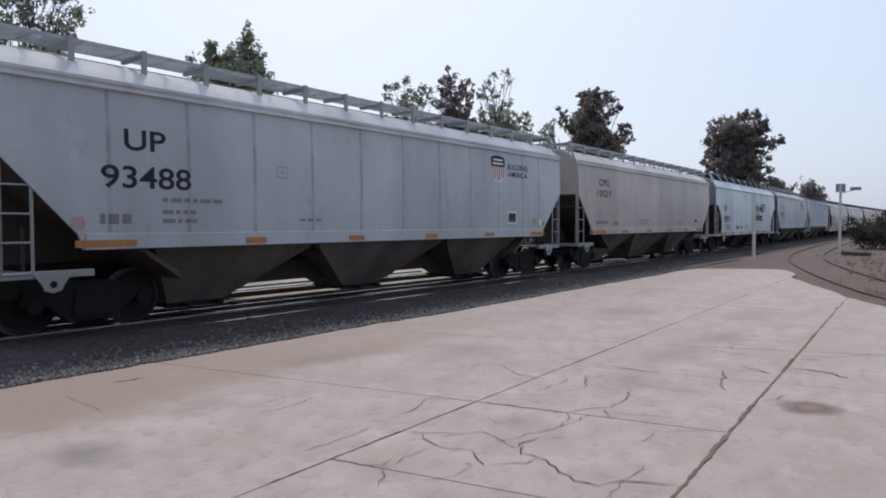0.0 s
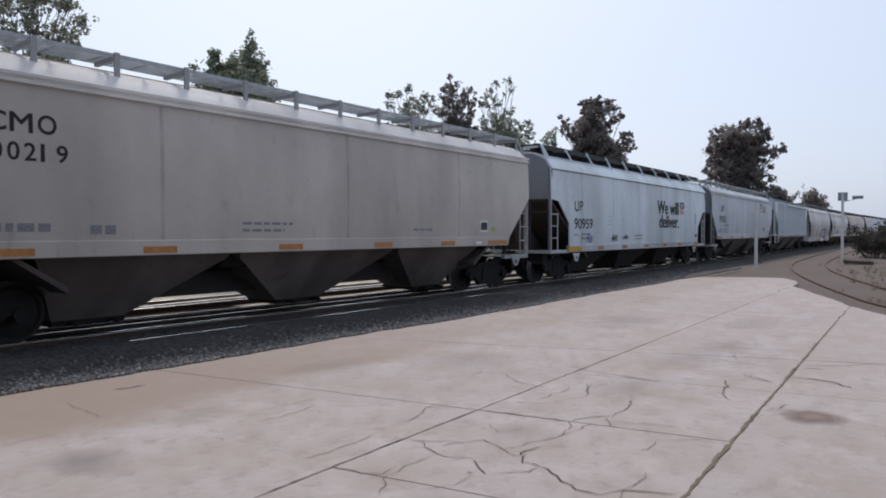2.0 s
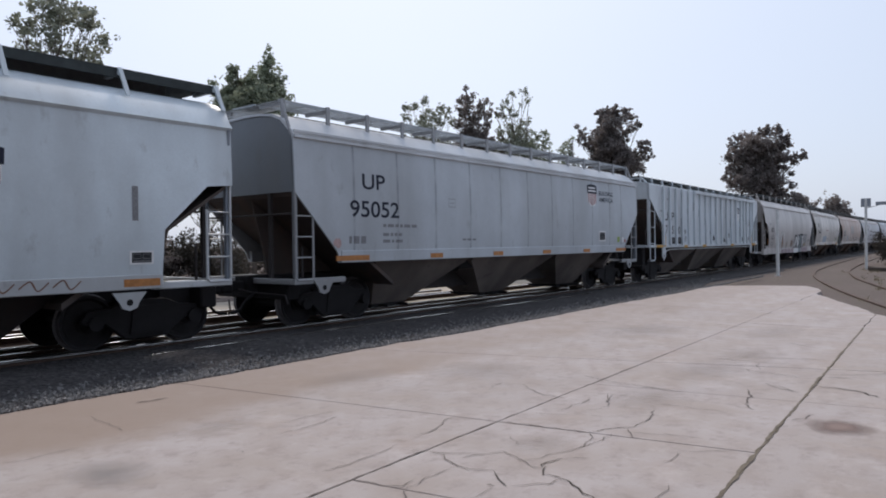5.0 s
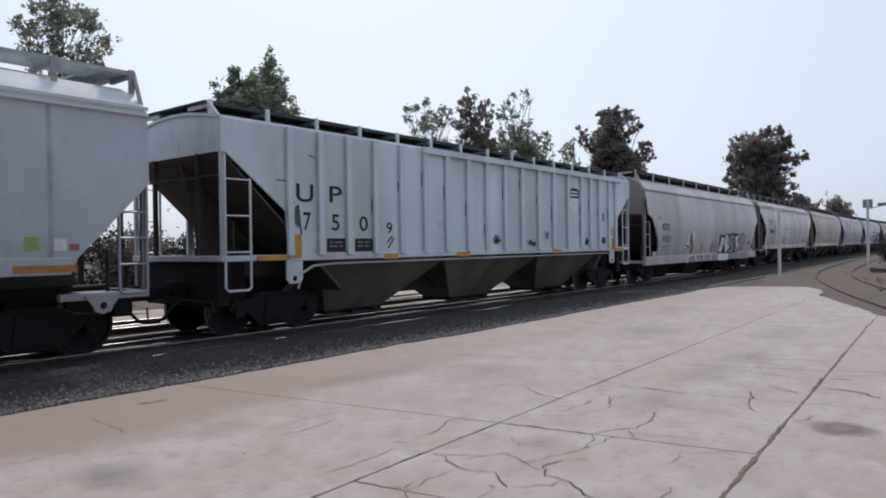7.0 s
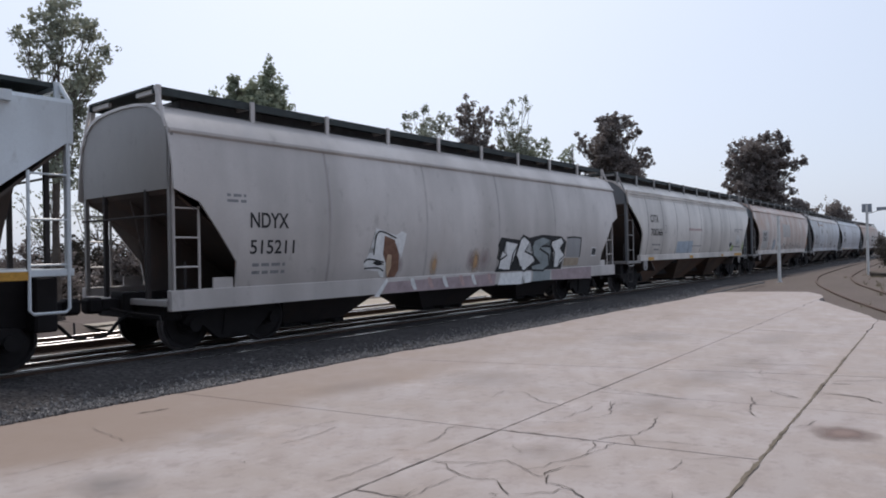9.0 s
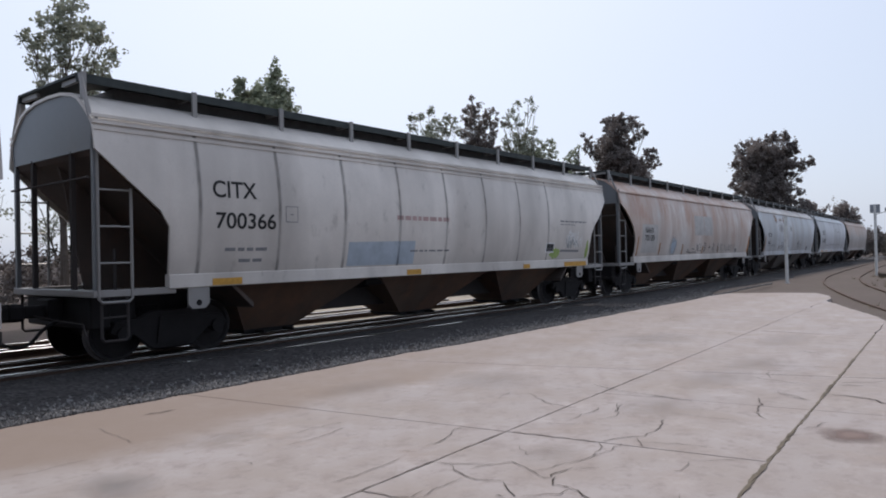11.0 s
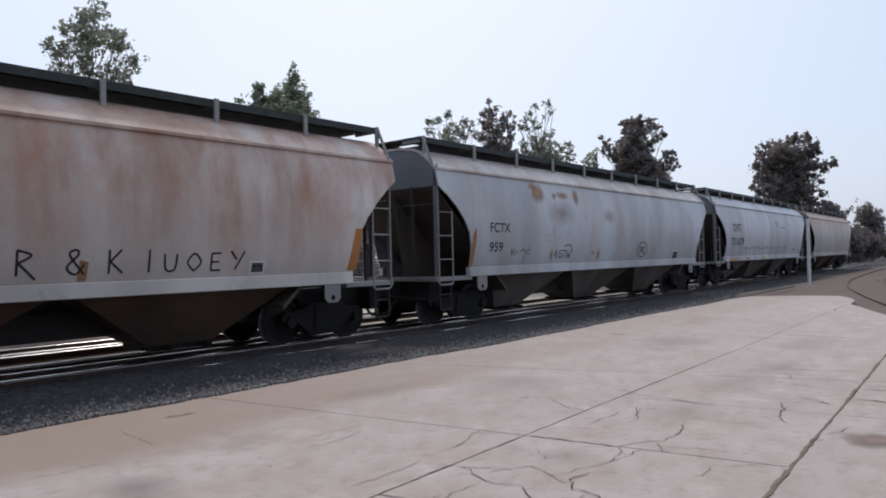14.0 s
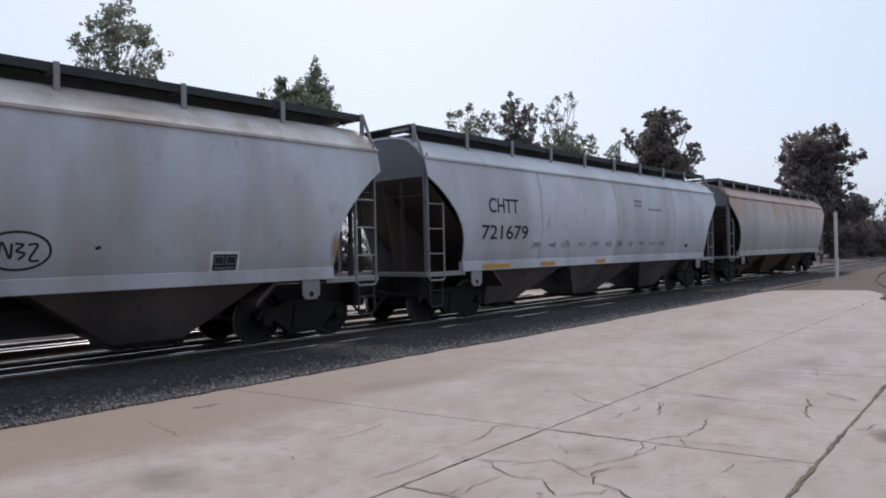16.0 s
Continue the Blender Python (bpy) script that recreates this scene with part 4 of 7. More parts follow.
    for x0, x1, z0, z1, n in ((8.55, 8.95, 1.62, 1.95, 3), (10.3, 10.8, 1.6, 1.8, 3), (11.3, 11.7, 1.75, 2.1, 2), (14.0, 14.3, 1.6, 1.9, 3), (1.55, 1.78, 2.0, 2.5, 2)):
        scribble(car, rng, x0 - h, x1 - h, z0, z1, n, 0.03, M["faded" if n == 2 else "black"], skin)
    shield(car, 12.98 - h, 13.58 - h, 2.72, 3.48, skin, False)
    placard(car, 15.2 - h, 15.65 - h, 1.62, 1.92, skin)
    fill(car, [(15.35 - h, 2.45), (15.55 - h, 2.45), (15.55 - h, 2.75), (15.35 - h, 2.75)], M["faded"], skin, "plate")
    fill(car, [(16.0 - h, 1.95), (16.25 - h, 1.95), (16.25 - h, 2.2), (16.0 - h, 2.2)], M["green"], skin, "chalk_patch")
    strokes(car, [[(1.2 - h, 2.95), (1.55 - h, 2.96)], [(2.0 - h, 3.5), (2.2 - h, 3.45)]], 0.04, M["faded"], skin, "scrape", 1)
    return car


def round_wagon(first, length, key, under, label, **kw):
    spec = dict(first=first, length=length, paint=M[key], under=under, trim=M[kw.pop("trim", key)], opening=ROUNDED, roof=SOFT_ROOF, bulge=0.18, eave=3.82,
                sill0=1.18, sill1=1.40, platform=1.10, ladder=(0.05, 0.60, 3.9, 2.80), ladder_foot=-0.1, stirrup=True, eye=1.75, plate_eye=True, eye_z=0.98, posts=10, board_lip=0.12, mouldings=[(3.775, 0.045)],
                board=M["dark_board"], seam_paint=SEAM_TAN, sill_paint=M[key], label=label)
    spec.update(kw)
    return wagon(spec)


M["grey_blue"] = car_paint("grey_blue_wagon_paint", (0.484, 0.521, 0.552), 0.32, 0.0)
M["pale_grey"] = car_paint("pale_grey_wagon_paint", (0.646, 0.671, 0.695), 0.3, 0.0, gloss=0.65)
M["tan_grey"] = car_paint("tan_grey_wagon_paint", (0.535, 0.482, 0.432), 0.4, 0.03)
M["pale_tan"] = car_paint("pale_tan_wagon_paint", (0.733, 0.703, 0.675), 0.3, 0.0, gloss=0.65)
M["white_grey"] = car_paint("white_grey_wagon_paint", (0.660, 0.732, 0.770), 0.42, 0.05)
M["white_blue"] = car_paint("white_blue_wagon_paint", (0.671, 0.726, 0.759), 0.42, 0.05)
M["warm_grey"] = car_paint("warm_grey_wagon_paint", (0.587, 0.547, 0.522), 0.45, 0.05)
M["light_grey"] = car_paint("light_grey_wagon_paint", (0.735, 0.684, 0.633), 0.45, 0.07)
M["rusty"] = car_paint("rusty_wagon_paint", (0.707, 0.661, 0.621), 0.35, 1.0, rust_col=(0.41, 0.215, 0.135), rust_from=(1.6, 3.0, 0.16))
M["steel_blue"] = car_paint("steel_blue_wagon_paint", (0.553, 0.581, 0.616), 0.48, 0.36, rust_col=(0.40, 0.25, 0.15))
M["cool_grey"] = car_paint("cool_grey_wagon_paint", (0.593, 0.604, 0.638), 0.45, 0.08)
M["old_rust"] = car_paint("old_rust_wagon_paint", (0.50, 0.47, 0.455), 0.45, 1.0, rust_col=(0.40, 0.19, 0.09), rust_from=(2.5, 3.5, 0.06))
# end paints: the shade on the wagon ends is darkened into the colour
M["shaded_end"] = car_paint("shaded_grimy_end_paint", (0.165, 0.185, 0.205), 0.4, 0.05)
M["warm_end"] = car_paint("shaded_grimy_warm_end_paint", (0.27, 0.255, 0.245), 0.5, 0.05)
M["blue_end"] = car_paint("shaded_grimy_blue_end_paint", (0.20, 0.235, 0.28), 0.5, 0.05)
M["trim_grime"] = car_paint("grimy_trim_paint", (0.300, 0.295, 0.290), 0.5, 0.15)
M["trim_pale"] = car_paint("dusty_trim_paint", (0.34, 0.35, 0.36), 0.45, 0.05)
M["trim_white"] = car_paint("dusty_white_trim_paint", (0.54, 0.56, 0.57), 0.4, 0.05)
M["grey_board"] = plain("galvanised_board", (0.44, 0.47, 0.49), 0.6, 0.2, 0.35, 5, 0.2)
M["dark_board"] = plain("dark_green_board", (0.055, 0.065, 0.065), 0.7, 0.2, 0.4, 5, 0.2)


def build_train():
    grey_wagon(-16.9, True, "93488")
    tan_wagon(1.41)
    white_wagon(19.48)
    grey_wagon(38.48, True, "95052")
    ribbed_wagon(56.70)

    # curved-side wagon with two painted pieces
    car, skin, h = round_wagon(75.94, 17.3, "warm_grey", GREY_UNDER, "warm grey covered hopper wagon with painted graffiti pieces", opening=[(0, 2.80), (0.46, 2.60), (1.22, 1.56), (1.24, 1.12)],
                               sill0=0.76, sill1=1.10, sill_from=0.0, end_paint=M["warm_end"], platform=0.84, stirrup=False, ladder=(0.05, 0.55, 3.1, 2.54), ladder_foot=0.1, eave=3.80, roof=SLANT_ROOF,
                               gap_top=0.62, outlet=0.85, seams=[3.4, 6.5, 9.6, 12.7], truck=1.6, eye=1.0, tape=[(1.25, 1.45, 1.30, 1.75, "orange")])
    lettering(car, "NDYX", 1.48 - h, 2.35 - h, 2.18, 2.46, M["black"], skin, 0.015)
    lettering(car, "515211", 1.48 - h, 2.50 - h, 1.70, 1.96, M["black"], skin, 0.012)
    bars(car, [(1.55 - h, 2.3 - h, 1.50, 0.06), (1.55 - h, 2.3 - h, 1.36, 0.06), (1.0 - h, 1.4 - h, 2.75, 0.05), (1.0 - h, 1.4 - h, 2.65, 0.05)], M["faded"], skin)
    s2, s3 = (lambda z: min(skin(z), -HALF - 0.03) - 0.003), (lambda z: min(skin(z), -HALF - 0.03) - 0.006)
    s1 = lambda z: min(skin(z), -HALF - 0.03)
    s4 = lambda z: min(skin(z), -HALF - 0.03) - 0.009
    at = lambda *pts: [(x - h, z) for x, z in pts]
    # a beaked head in white, brown and orange
    fill(car, at((4.75, 2.22), (5.40, 2.07), (5.60, 2.17), (5.76, 2.11), (5.61, 1.53), (5.43, 1.85), (5.07, 2.06), (5.01, 1.66), (5.13, 1.42), (5.08, 1.13), (4.99, 1.14), (4.90, 1.27), (4.46, 1.33), (4.41, 1.48), (4.52, 1.60), (4.69, 1.66)), M["white"], s1, "graffiti")
    fill(car, at((5.02, 2.06), (5.35, 1.97), (5.52, 1.65), (5.56, 1.29), (5.46, 1.13), (5.20, 1.13), (5.13, 1.42), (5.00, 1.66)), M["brown"], s2, "graffiti")
    fill(car, at((5.15, 1.65), (5.28, 1.63), (5.30, 1.34), (5.20, 1.13), (5.11, 1.42)), M["wash_orange"], s3, "graffiti")
    fill(car, at((4.68, 1.46), (4.83, 1.53), (5.05, 1.42), (4.85, 1.40)), M["black"], s3, "graffiti")
    fill(car, at((5.19, 1.11), (5.25, 1.06), (4.93, 0.71), (4.78, 0.72)), M["white"], s4, "graffiti")
    strokes(car, [at((4.70, 1.64), (4.82, 2.14), (5.40, 2.01)), at((4.42, 1.47), (4.56, 1.55), (5.05, 1.47)), at((4.45, 1.35), (4.87, 1.35), (5.07, 1.27))], 0.035, M["black"], s3)

    def outlined(shape, mat):
        fill(car, shape, mat, s2, "graffiti_letter")
        strokes(car, [shape + shape[:1]], 0.06, M["black"], s3, "graffiti_outline", 1)

    # heavy letters in white and grey on a black ground
    fill(car, at((9.69, 2.05), (10.66, 1.98), (10.84, 2.14), (11.29, 2.01), (11.92, 2.14), (12.46, 2.01), (13.10, 2.10), (13.44, 1.93), (13.21, 1.59), (13.25, 1.08), (9.54, 1.10), (9.75, 1.39), (9.55, 1.47), (9.68, 1.64), (9.56, 1.83)), M["black"], s1, "graffiti")
    outlined(at((9.93, 1.96), (10.57, 1.89), (10.34, 1.58), (10.28, 1.13), (9.70, 1.15), (9.71, 1.42), (10.04, 1.56), (9.84, 1.66)), M["white"])
    outlined(at((10.70, 2.01), (10.88, 2.09), (11.22, 1.93), (10.96, 1.65), (11.42, 1.54), (11.60, 1.35), (11.03, 1.07), (10.81, 1.18), (10.64, 1.42), (10.51, 1.55)), M["white"])
    outlined(at((11.48, 1.98), (11.96, 2.09), (12.46, 1.99), (12.40, 1.79), (11.95, 1.80), (11.80, 1.72), (12.34, 1.55), (12.49, 1.22), (12.12, 1.06), (11.49, 1.09), (11.45, 1.24), (11.94, 1.28), (11.46, 1.53), (11.36, 1.80)), M["wash_teal"])
    outlined(at((12.51, 1.96), (13.10, 2.07), (13.25, 1.90), (13.03, 1.74), (13.40, 1.50), (13.12, 1.37), (13.06, 1.14), (12.79, 1.13), (12.71, 1.60), (12.46, 1.82)), M["white"])
    fill(car, at((13.48, 2.06), (14.43, 2.04), (14.41, 1.43), (13.49, 1.45)), M["trim_pale"], s2, "graffiti")
    fill(car, at((13.38, 1.42), (14.39, 1.41), (14.38, 1.17), (13.37, 1.17)), M["wash_tan"], s2, "graffiti")
    strokes(car, [at((13.46, 2.06), (13.95, 2.08), (14.45, 2.05)), at((14.44, 2.05), (14.42, 1.42))], 0.05, M["black"], s3)
    fill(car, at((5.24, 1.02), (9.60, 1.06), (9.51, 0.74), (5.03, 0.77)), M["wash_pink"], s1, "graffiti")
    fill(car, at((12.65, 1.07), (15.38, 1.10), (15.36, 0.70), (12.64, 0.76)), M["wash_pink"], s1, "graffiti")
    fill(car, at((9.81, 1.06), (11.47, 1.06), (11.41, 0.74), (11.14, 0.73), (10.96, 0.95), (10.86, 0.71), (9.67, 0.74)), M["white"], s2, "graffiti")
    fill(car, at((11.57, 1.06), (12.61, 1.07), (12.55, 0.76), (11.51, 0.76)), M["wash_teal"], s2, "graffiti")
    placard(car, 15.25 - h, 15.6 - h, 1.45, 1.75, skin)
    for k in range(6):
        x = 6.0 + 0.62 * k + 0.1 * math.sin(3 * k)
        fill(car, at((x + 0.12, 0.80), (x + 0.24, 0.80), (x + 0.10, 1.0), (x + 0.12, 1.08), (x, 1.07), (x + 0.02, 0.94)), M["white" if k % 2 == 0 else "pale_red"], s4, "graffiti")
    for x, z, rx, rz, mat in ((6.83, 1.44, 0.16, 0.34, "soft_orange"), (8.56, 1.42, 0.2, 0.36, "soft_orange"), (8.35, 1.5, 0.3, 0.4, "soft_pink"), (8.95, 1.42, 0.3, 0.34, "soft_pink"), (5.45, 1.35, 0.25, 0.3, "soft_pink")):
        blob(car, x - h, z, rx * 1.3, rz * 1.2, M[mat], lambda z: skin(z) - (0.002 if mat == "soft_pink" else 0.004), "spray_patch", int(x * 10))

    # pale wagon with dark seams
    car, skin, h = round_wagon(94.47, 17.25, "light_grey", RUST_UNDER, "light grey covered hopper wagon with dark seams and rusty hoppers", opening=[(0, 3.36), (0.45, 2.93), (1.0, 2.45), (1.15, 2.2), (1.2, 1.3)], trim="trim_grime",
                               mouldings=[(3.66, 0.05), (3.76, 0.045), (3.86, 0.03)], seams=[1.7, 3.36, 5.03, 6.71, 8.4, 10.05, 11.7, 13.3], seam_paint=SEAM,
                               tape=[(2.0, 2.6, 1.2, 1.32, "yellow"), (7.05, 7.55, 1.2, 1.32, "yellow"), (12.05, 12.4, 1.2, 1.32, "yellow"), (14.45, 15.9, 1.2, 1.34, "yellow")])
    lettering(car, "CITX", 1.95 - h, 2.85 - h, 2.72, 3.02, M["black"], skin, 0.014)
    lettering(car, "700366", 2.0 - h, 3.27 - h, 2.18, 2.47, M["black"], skin, 0.014)
    strokes(car, [[(3.5 - h, 2.33), (3.78 - h, 2.33), (3.78 - h, 2.62), (3.5 - h, 2.62), (3.5 - h, 2.33)], [(3.6 - h, 2.47), (3.68 - h, 2.47)]], 0.02, M["faded"], skin, "stencil_frame", 1)
    bars(car, [(6.6 - h, 8.5 - h, 2.5, 0.10)], M["pale_red"], skin)
    bars(car, [(7.1 - h, 8.6 - h, 1.75, 0.04), (14.0 - h, 15.7 - h, 2.6, 0.05), (14.0 - h, 15.0 - h, 2.5, 0.03), (2.2 - h, 3.1 - h, 1.82, 0.06), (2.5 - h, 3.0 - h, 1.62, 0.06)], M["faded"], skin)
    fill(car, [(5.15 - h, 1.45), (7.25 - h, 1.45), (7.25 - h, 1.98), (5.15 - h, 1.95)], M["wash_blue"], skin, "painted_patch", "pale blue painted-over patch")
    placard(car, 13.2 - h, 13.7 - h, 1.64, 1.94, skin)
    sr = random.Random(31)
    scribble(car, sr, 14.2 - h, 15.6 - h, 1.75, 2.35, 6, 0.022, M["white"], skin)
    scribble(car, sr, 14.2 - h, 15.2 - h, 1.75, 2.15, 3, 0.03, M["wash_grey"], skin)
    blob(car, 13.75 - h, 1.62, 0.3, 0.16, M["green"], skin, "spray_patch", 5)
    blob(car, 15.85 - h, 1.7, 0.1, 0.3, M["green"], skin, "spray_patch", 6)
    fill(car, [(14.1 - h, 1.66), (15.3 - h, 1.64), (15.3 - h, 1.71), (14.1 - h, 1.73)], M["faded"], skin, "stencil_mark")

    # rust-streaked wagon
    car, skin, h = round_wagon(113.06, 18.0, "rusty", RUST_UNDER, "rust-streaked tan covered hopper wagon", trim="trim_grime", sill_paint=M["light_grey"], seams=[], tape=[])
    fill(car, [(1.75 - h, 1.55), (3.35 - h, 1.55), (3.35 - h, 2.65), (1.75 - h, 2.65)], M["patch_grey"], skin, "painted_patch", "grey repainted patch")
    s2 = lambda z: skin(z) - 0.003
    lettering(car, "NAHX", 2.05 - h, 2.92 - h, 2.31, 2.53, M["black"], s2, 0.022)
    lettering(car, "70100", 2.02 - h, 2.98 - h, 2.01, 2.25, M["black"], s2, 0.022)
    for x0, x1 in ((7.8, 9.12), (9.17, 10.35)):
        fill(car, [(x0 - h, 2.28), (x1 - h, 2.28), (x1 - h, 3.16), (x0 - h, 3.16)], M["patch_grey"], skin, "painted_patch", "grey repainted patch")
    blob(car, 5.15 - h, 1.80, 0.62, 0.55, M["soft_blue"], skin, "spray_patch", 9)
    blue = random.Random(41)
    for _ in range(3):
        scribble(car, blue, 4.85 - h, 5.5 - h, 1.45, 2.15, 2, 0.04, M["wash_blue"], lambda z: skin(z) - 0.003)
    fill(car, [(1.30 - h, 1.45), (1.42 - h, 1.45), (1.46 - h, 2.2), (1.36 - h, 2.15)], M["rust_spot"], skin, "rust_streak")
    tag(car, h, "~-NLB+R&KIUOEY", [6.95, 7.6, 8.2, 8.7, 9.25, 9.9, 10.55, 11.2, 11.8, 12.3, 12.7, 13.1, 13.5, 13.9], 1.54, 0.30, 0.36, 0.034, M["black"], skin)
    strokes(car, [[(6.9 - h, 1.56), (7.3 - h, 1.50), (7.9 - h, 1.53), (8.2 - h, 1.48)]], 0.03, M["black"], skin)
    for x, z0, z1 in ((3.65, 1.46, 1.92), (6.32, 1.44, 1.86), (9.05, 1.46, 1.78), (11.45, 1.44, 1.72)):
        fill(car, [(x - 0.07 - h, z0), (x + 0.06 - h, z0), (x + 0.08 - h, z1), (x - 0.05 - h, z1 + 0.03)], M["rust_spot"], skin, "rust_streak")
    placard(car, 14.3 - h, 14.6 - h, 1.45, 1.68, skin)
    fill(car, [(16.6 - h, 1.45), (16.85 - h, 1.45), (16.95 - h, 2.3), (16.75 - h, 2.3)], M["orange"], skin, "rust_streak")

    # steel-blue wagon with rust spots
    car, skin, h = round_wagon(132.5, 17.95, "steel_blue", TAN_UNDER, "steel-blue covered hopper wagon with rust spots", trim="trim_grime", roof_paint=M["roof_rust"], seams=[], tape=[])
    lettering(car, "FCTX", 1.93 - h, 2.82 - h, 2.29, 2.54, M["navy"], skin, 0.012)
    lettering(car, "959", 1.92 - h, 2.52 - h, 1.79, 2.04, M["navy"], skin, 0.012)
    for cx, cz, rx, rz, seed in ((4.36, 3.42, 0.26, 0.26, 1), (6.48, 3.42, 0.13, 0.24, 2), (5.75, 3.45, 0.28, 0.10, 7), (5.2, 3.40, 0.10, 0.10, 8), (4.1, 3.62, 0.18, 0.10, 9)):
        blob(car, cx - h, cz, rx * 1.7, rz * 1.6, M["soft_rust"], skin, "rust_spot", seed)
    fill(car, [(1.15 - h, 1.42), (1.30 - h, 1.42), (1.36 - h, 2.2), (1.33 - h, 2.42), (1.2 - h, 2.2)], M["rust_spot"], skin, "rust_streak")
    for x, z0, z1 in ((5.0, 1.5, 1.92), (7.93, 1.46, 1.86), (16.7, 1.45, 2.2)):
        blob(car, x - h, (z0 + z1) / 2, 0.14, (z1 - z0) * 0.62, M["soft_rust"], skin, "rust_streak", int(x))
    blob(car, 5.6 - h, 2.85, 1.1, 0.5, M["faint_rust"], skin, "rust_bloom", 14)
    blob(car, 8.6 - h, 2.9, 0.5, 0.3, M["faint_rust"], skin, "rust_bloom", 15)
    at = lambda *pts: [(x - h, z) for x, z in pts]
    ring = lambda cx, cz, rx, rz: [(cx + rx * math.cos(k * 0.5) - h, cz + rz * math.sin(k * 0.5)) for k in range(14)]
    # a long-legged scrawl, a tag of tall letters under an arc, a ringed tag
    strokes(car, [at((3.45, 1.92), (3.62, 1.76), (3.85, 1.70)), at((3.55, 1.60), (3.68, 1.78), (3.84, 1.92)), at((3.3, 1.80), (3.6, 1.82), (3.9, 1.80)), at((3.62, 1.76), (3.58, 1.5), (3.5, 1.38))], 0.03, M["faded"], skin)
    strokes(car, [at((5.18, 1.66), (5.34, 1.74)), at((5.30, 1.82), (5.22, 1.68), (5.34, 1.56)), at((5.62, 1.80), (5.48, 1.78), (5.44, 1.64), (5.56, 1.58), (5.64, 1.68), (5.54, 1.70)),
                  at((5.66, 1.80), (5.86, 1.80)), at((5.76, 1.80), (5.76, 1.56)), at((5.88, 1.80), (5.92, 1.58), (5.98, 1.72), (6.04, 1.58), (6.14, 1.84)), at((5.7, 1.92), (5.95, 1.97), (6.15, 1.9), (6.18, 1.75))], 0.032, M["black"], skin)
    strokes(car, [at((7.45, 1.76), (7.62, 1.66)), at((7.5, 1.64), (7.62, 1.78)), at((7.42, 1.70), (7.68, 1.72))], 0.022, M["faded"], skin)
    strokes(car, [ring(11.25, 1.80, 0.42, 0.26)], 0.035, M["black"], skin)
    strokes(car, [at((11.02, 1.68), (11.06, 1.92), (11.16, 1.70), (11.18, 1.90)), at((11.22, 1.90), (11.32, 1.88), (11.24, 1.80), (11.34, 1.76), (11.26, 1.68)), at((11.38, 1.88), (11.50, 1.88), (11.40, 1.68), (11.52, 1.66))], 0.034, M["black"], skin)
    strokes(car, [at((12.26, 1.82), (12.34, 1.84))], 0.05, M["black"], skin)
    strokes(car, [at((4.66, 2.05), (4.90, 2.05), (4.90, 2.26), (4.66, 2.26), (4.66, 2.05))], 0.016, M["faded"], skin, "stencil_frame", 1)
    sr = random.Random(19)
    scribble(car, sr, 2.7 - h, 3.3 - h, 1.66, 1.88, 3, 0.018, M["faded"], skin)
    placard(car, 14.1 - h, 14.65 - h, 1.38, 1.75, skin)

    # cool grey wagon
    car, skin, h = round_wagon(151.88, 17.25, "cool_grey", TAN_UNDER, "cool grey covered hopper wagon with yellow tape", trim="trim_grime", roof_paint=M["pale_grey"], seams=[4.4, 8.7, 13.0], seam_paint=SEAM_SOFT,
                               tape=[(1.95, 3.1, 1.22, 1.33, "yellow"), (4.5, 5.2, 1.22, 1.33, "yellow"), (7.5, 8.05, 1.22, 1.33, "yellow")])
    lettering(car, "CHTT", 2.08 - h, 3.32 - h, 2.60, 2.97, M["black"], skin, 0.012)
    lettering(car, "721679", 1.80 - h, 3.75 - h, 1.94, 2.30, M["black"], skin, 0.012)
    sr = random.Random(12)
    for k in range(11):
        x = 3.9 + 0.78 * k
        scribble(car, sr, x - h, x + 0.6 - h, 1.68, 1.92, 2, 0.020, M["faded"], skin)
    bars(car, [(9.9 - h, 10.5 - h, 3.2, 0.08), (9.9 - h, 10.4 - h, 3.05, 0.08), (10.9 - h, 12.0 - h, 2.95, 0.07)], M["faded"], skin)
    placard(car, 14.0 - h, 14.3 - h, 1.6, 1.8, skin)

    # last wagon, rusty
    car, skin, h = round_wagon(170.9, 16.6, "old_rust", RUST_UNDER, "rusty brown covered hopper wagon at the train's end", trim="trim_grime", seams=[], tape=[])


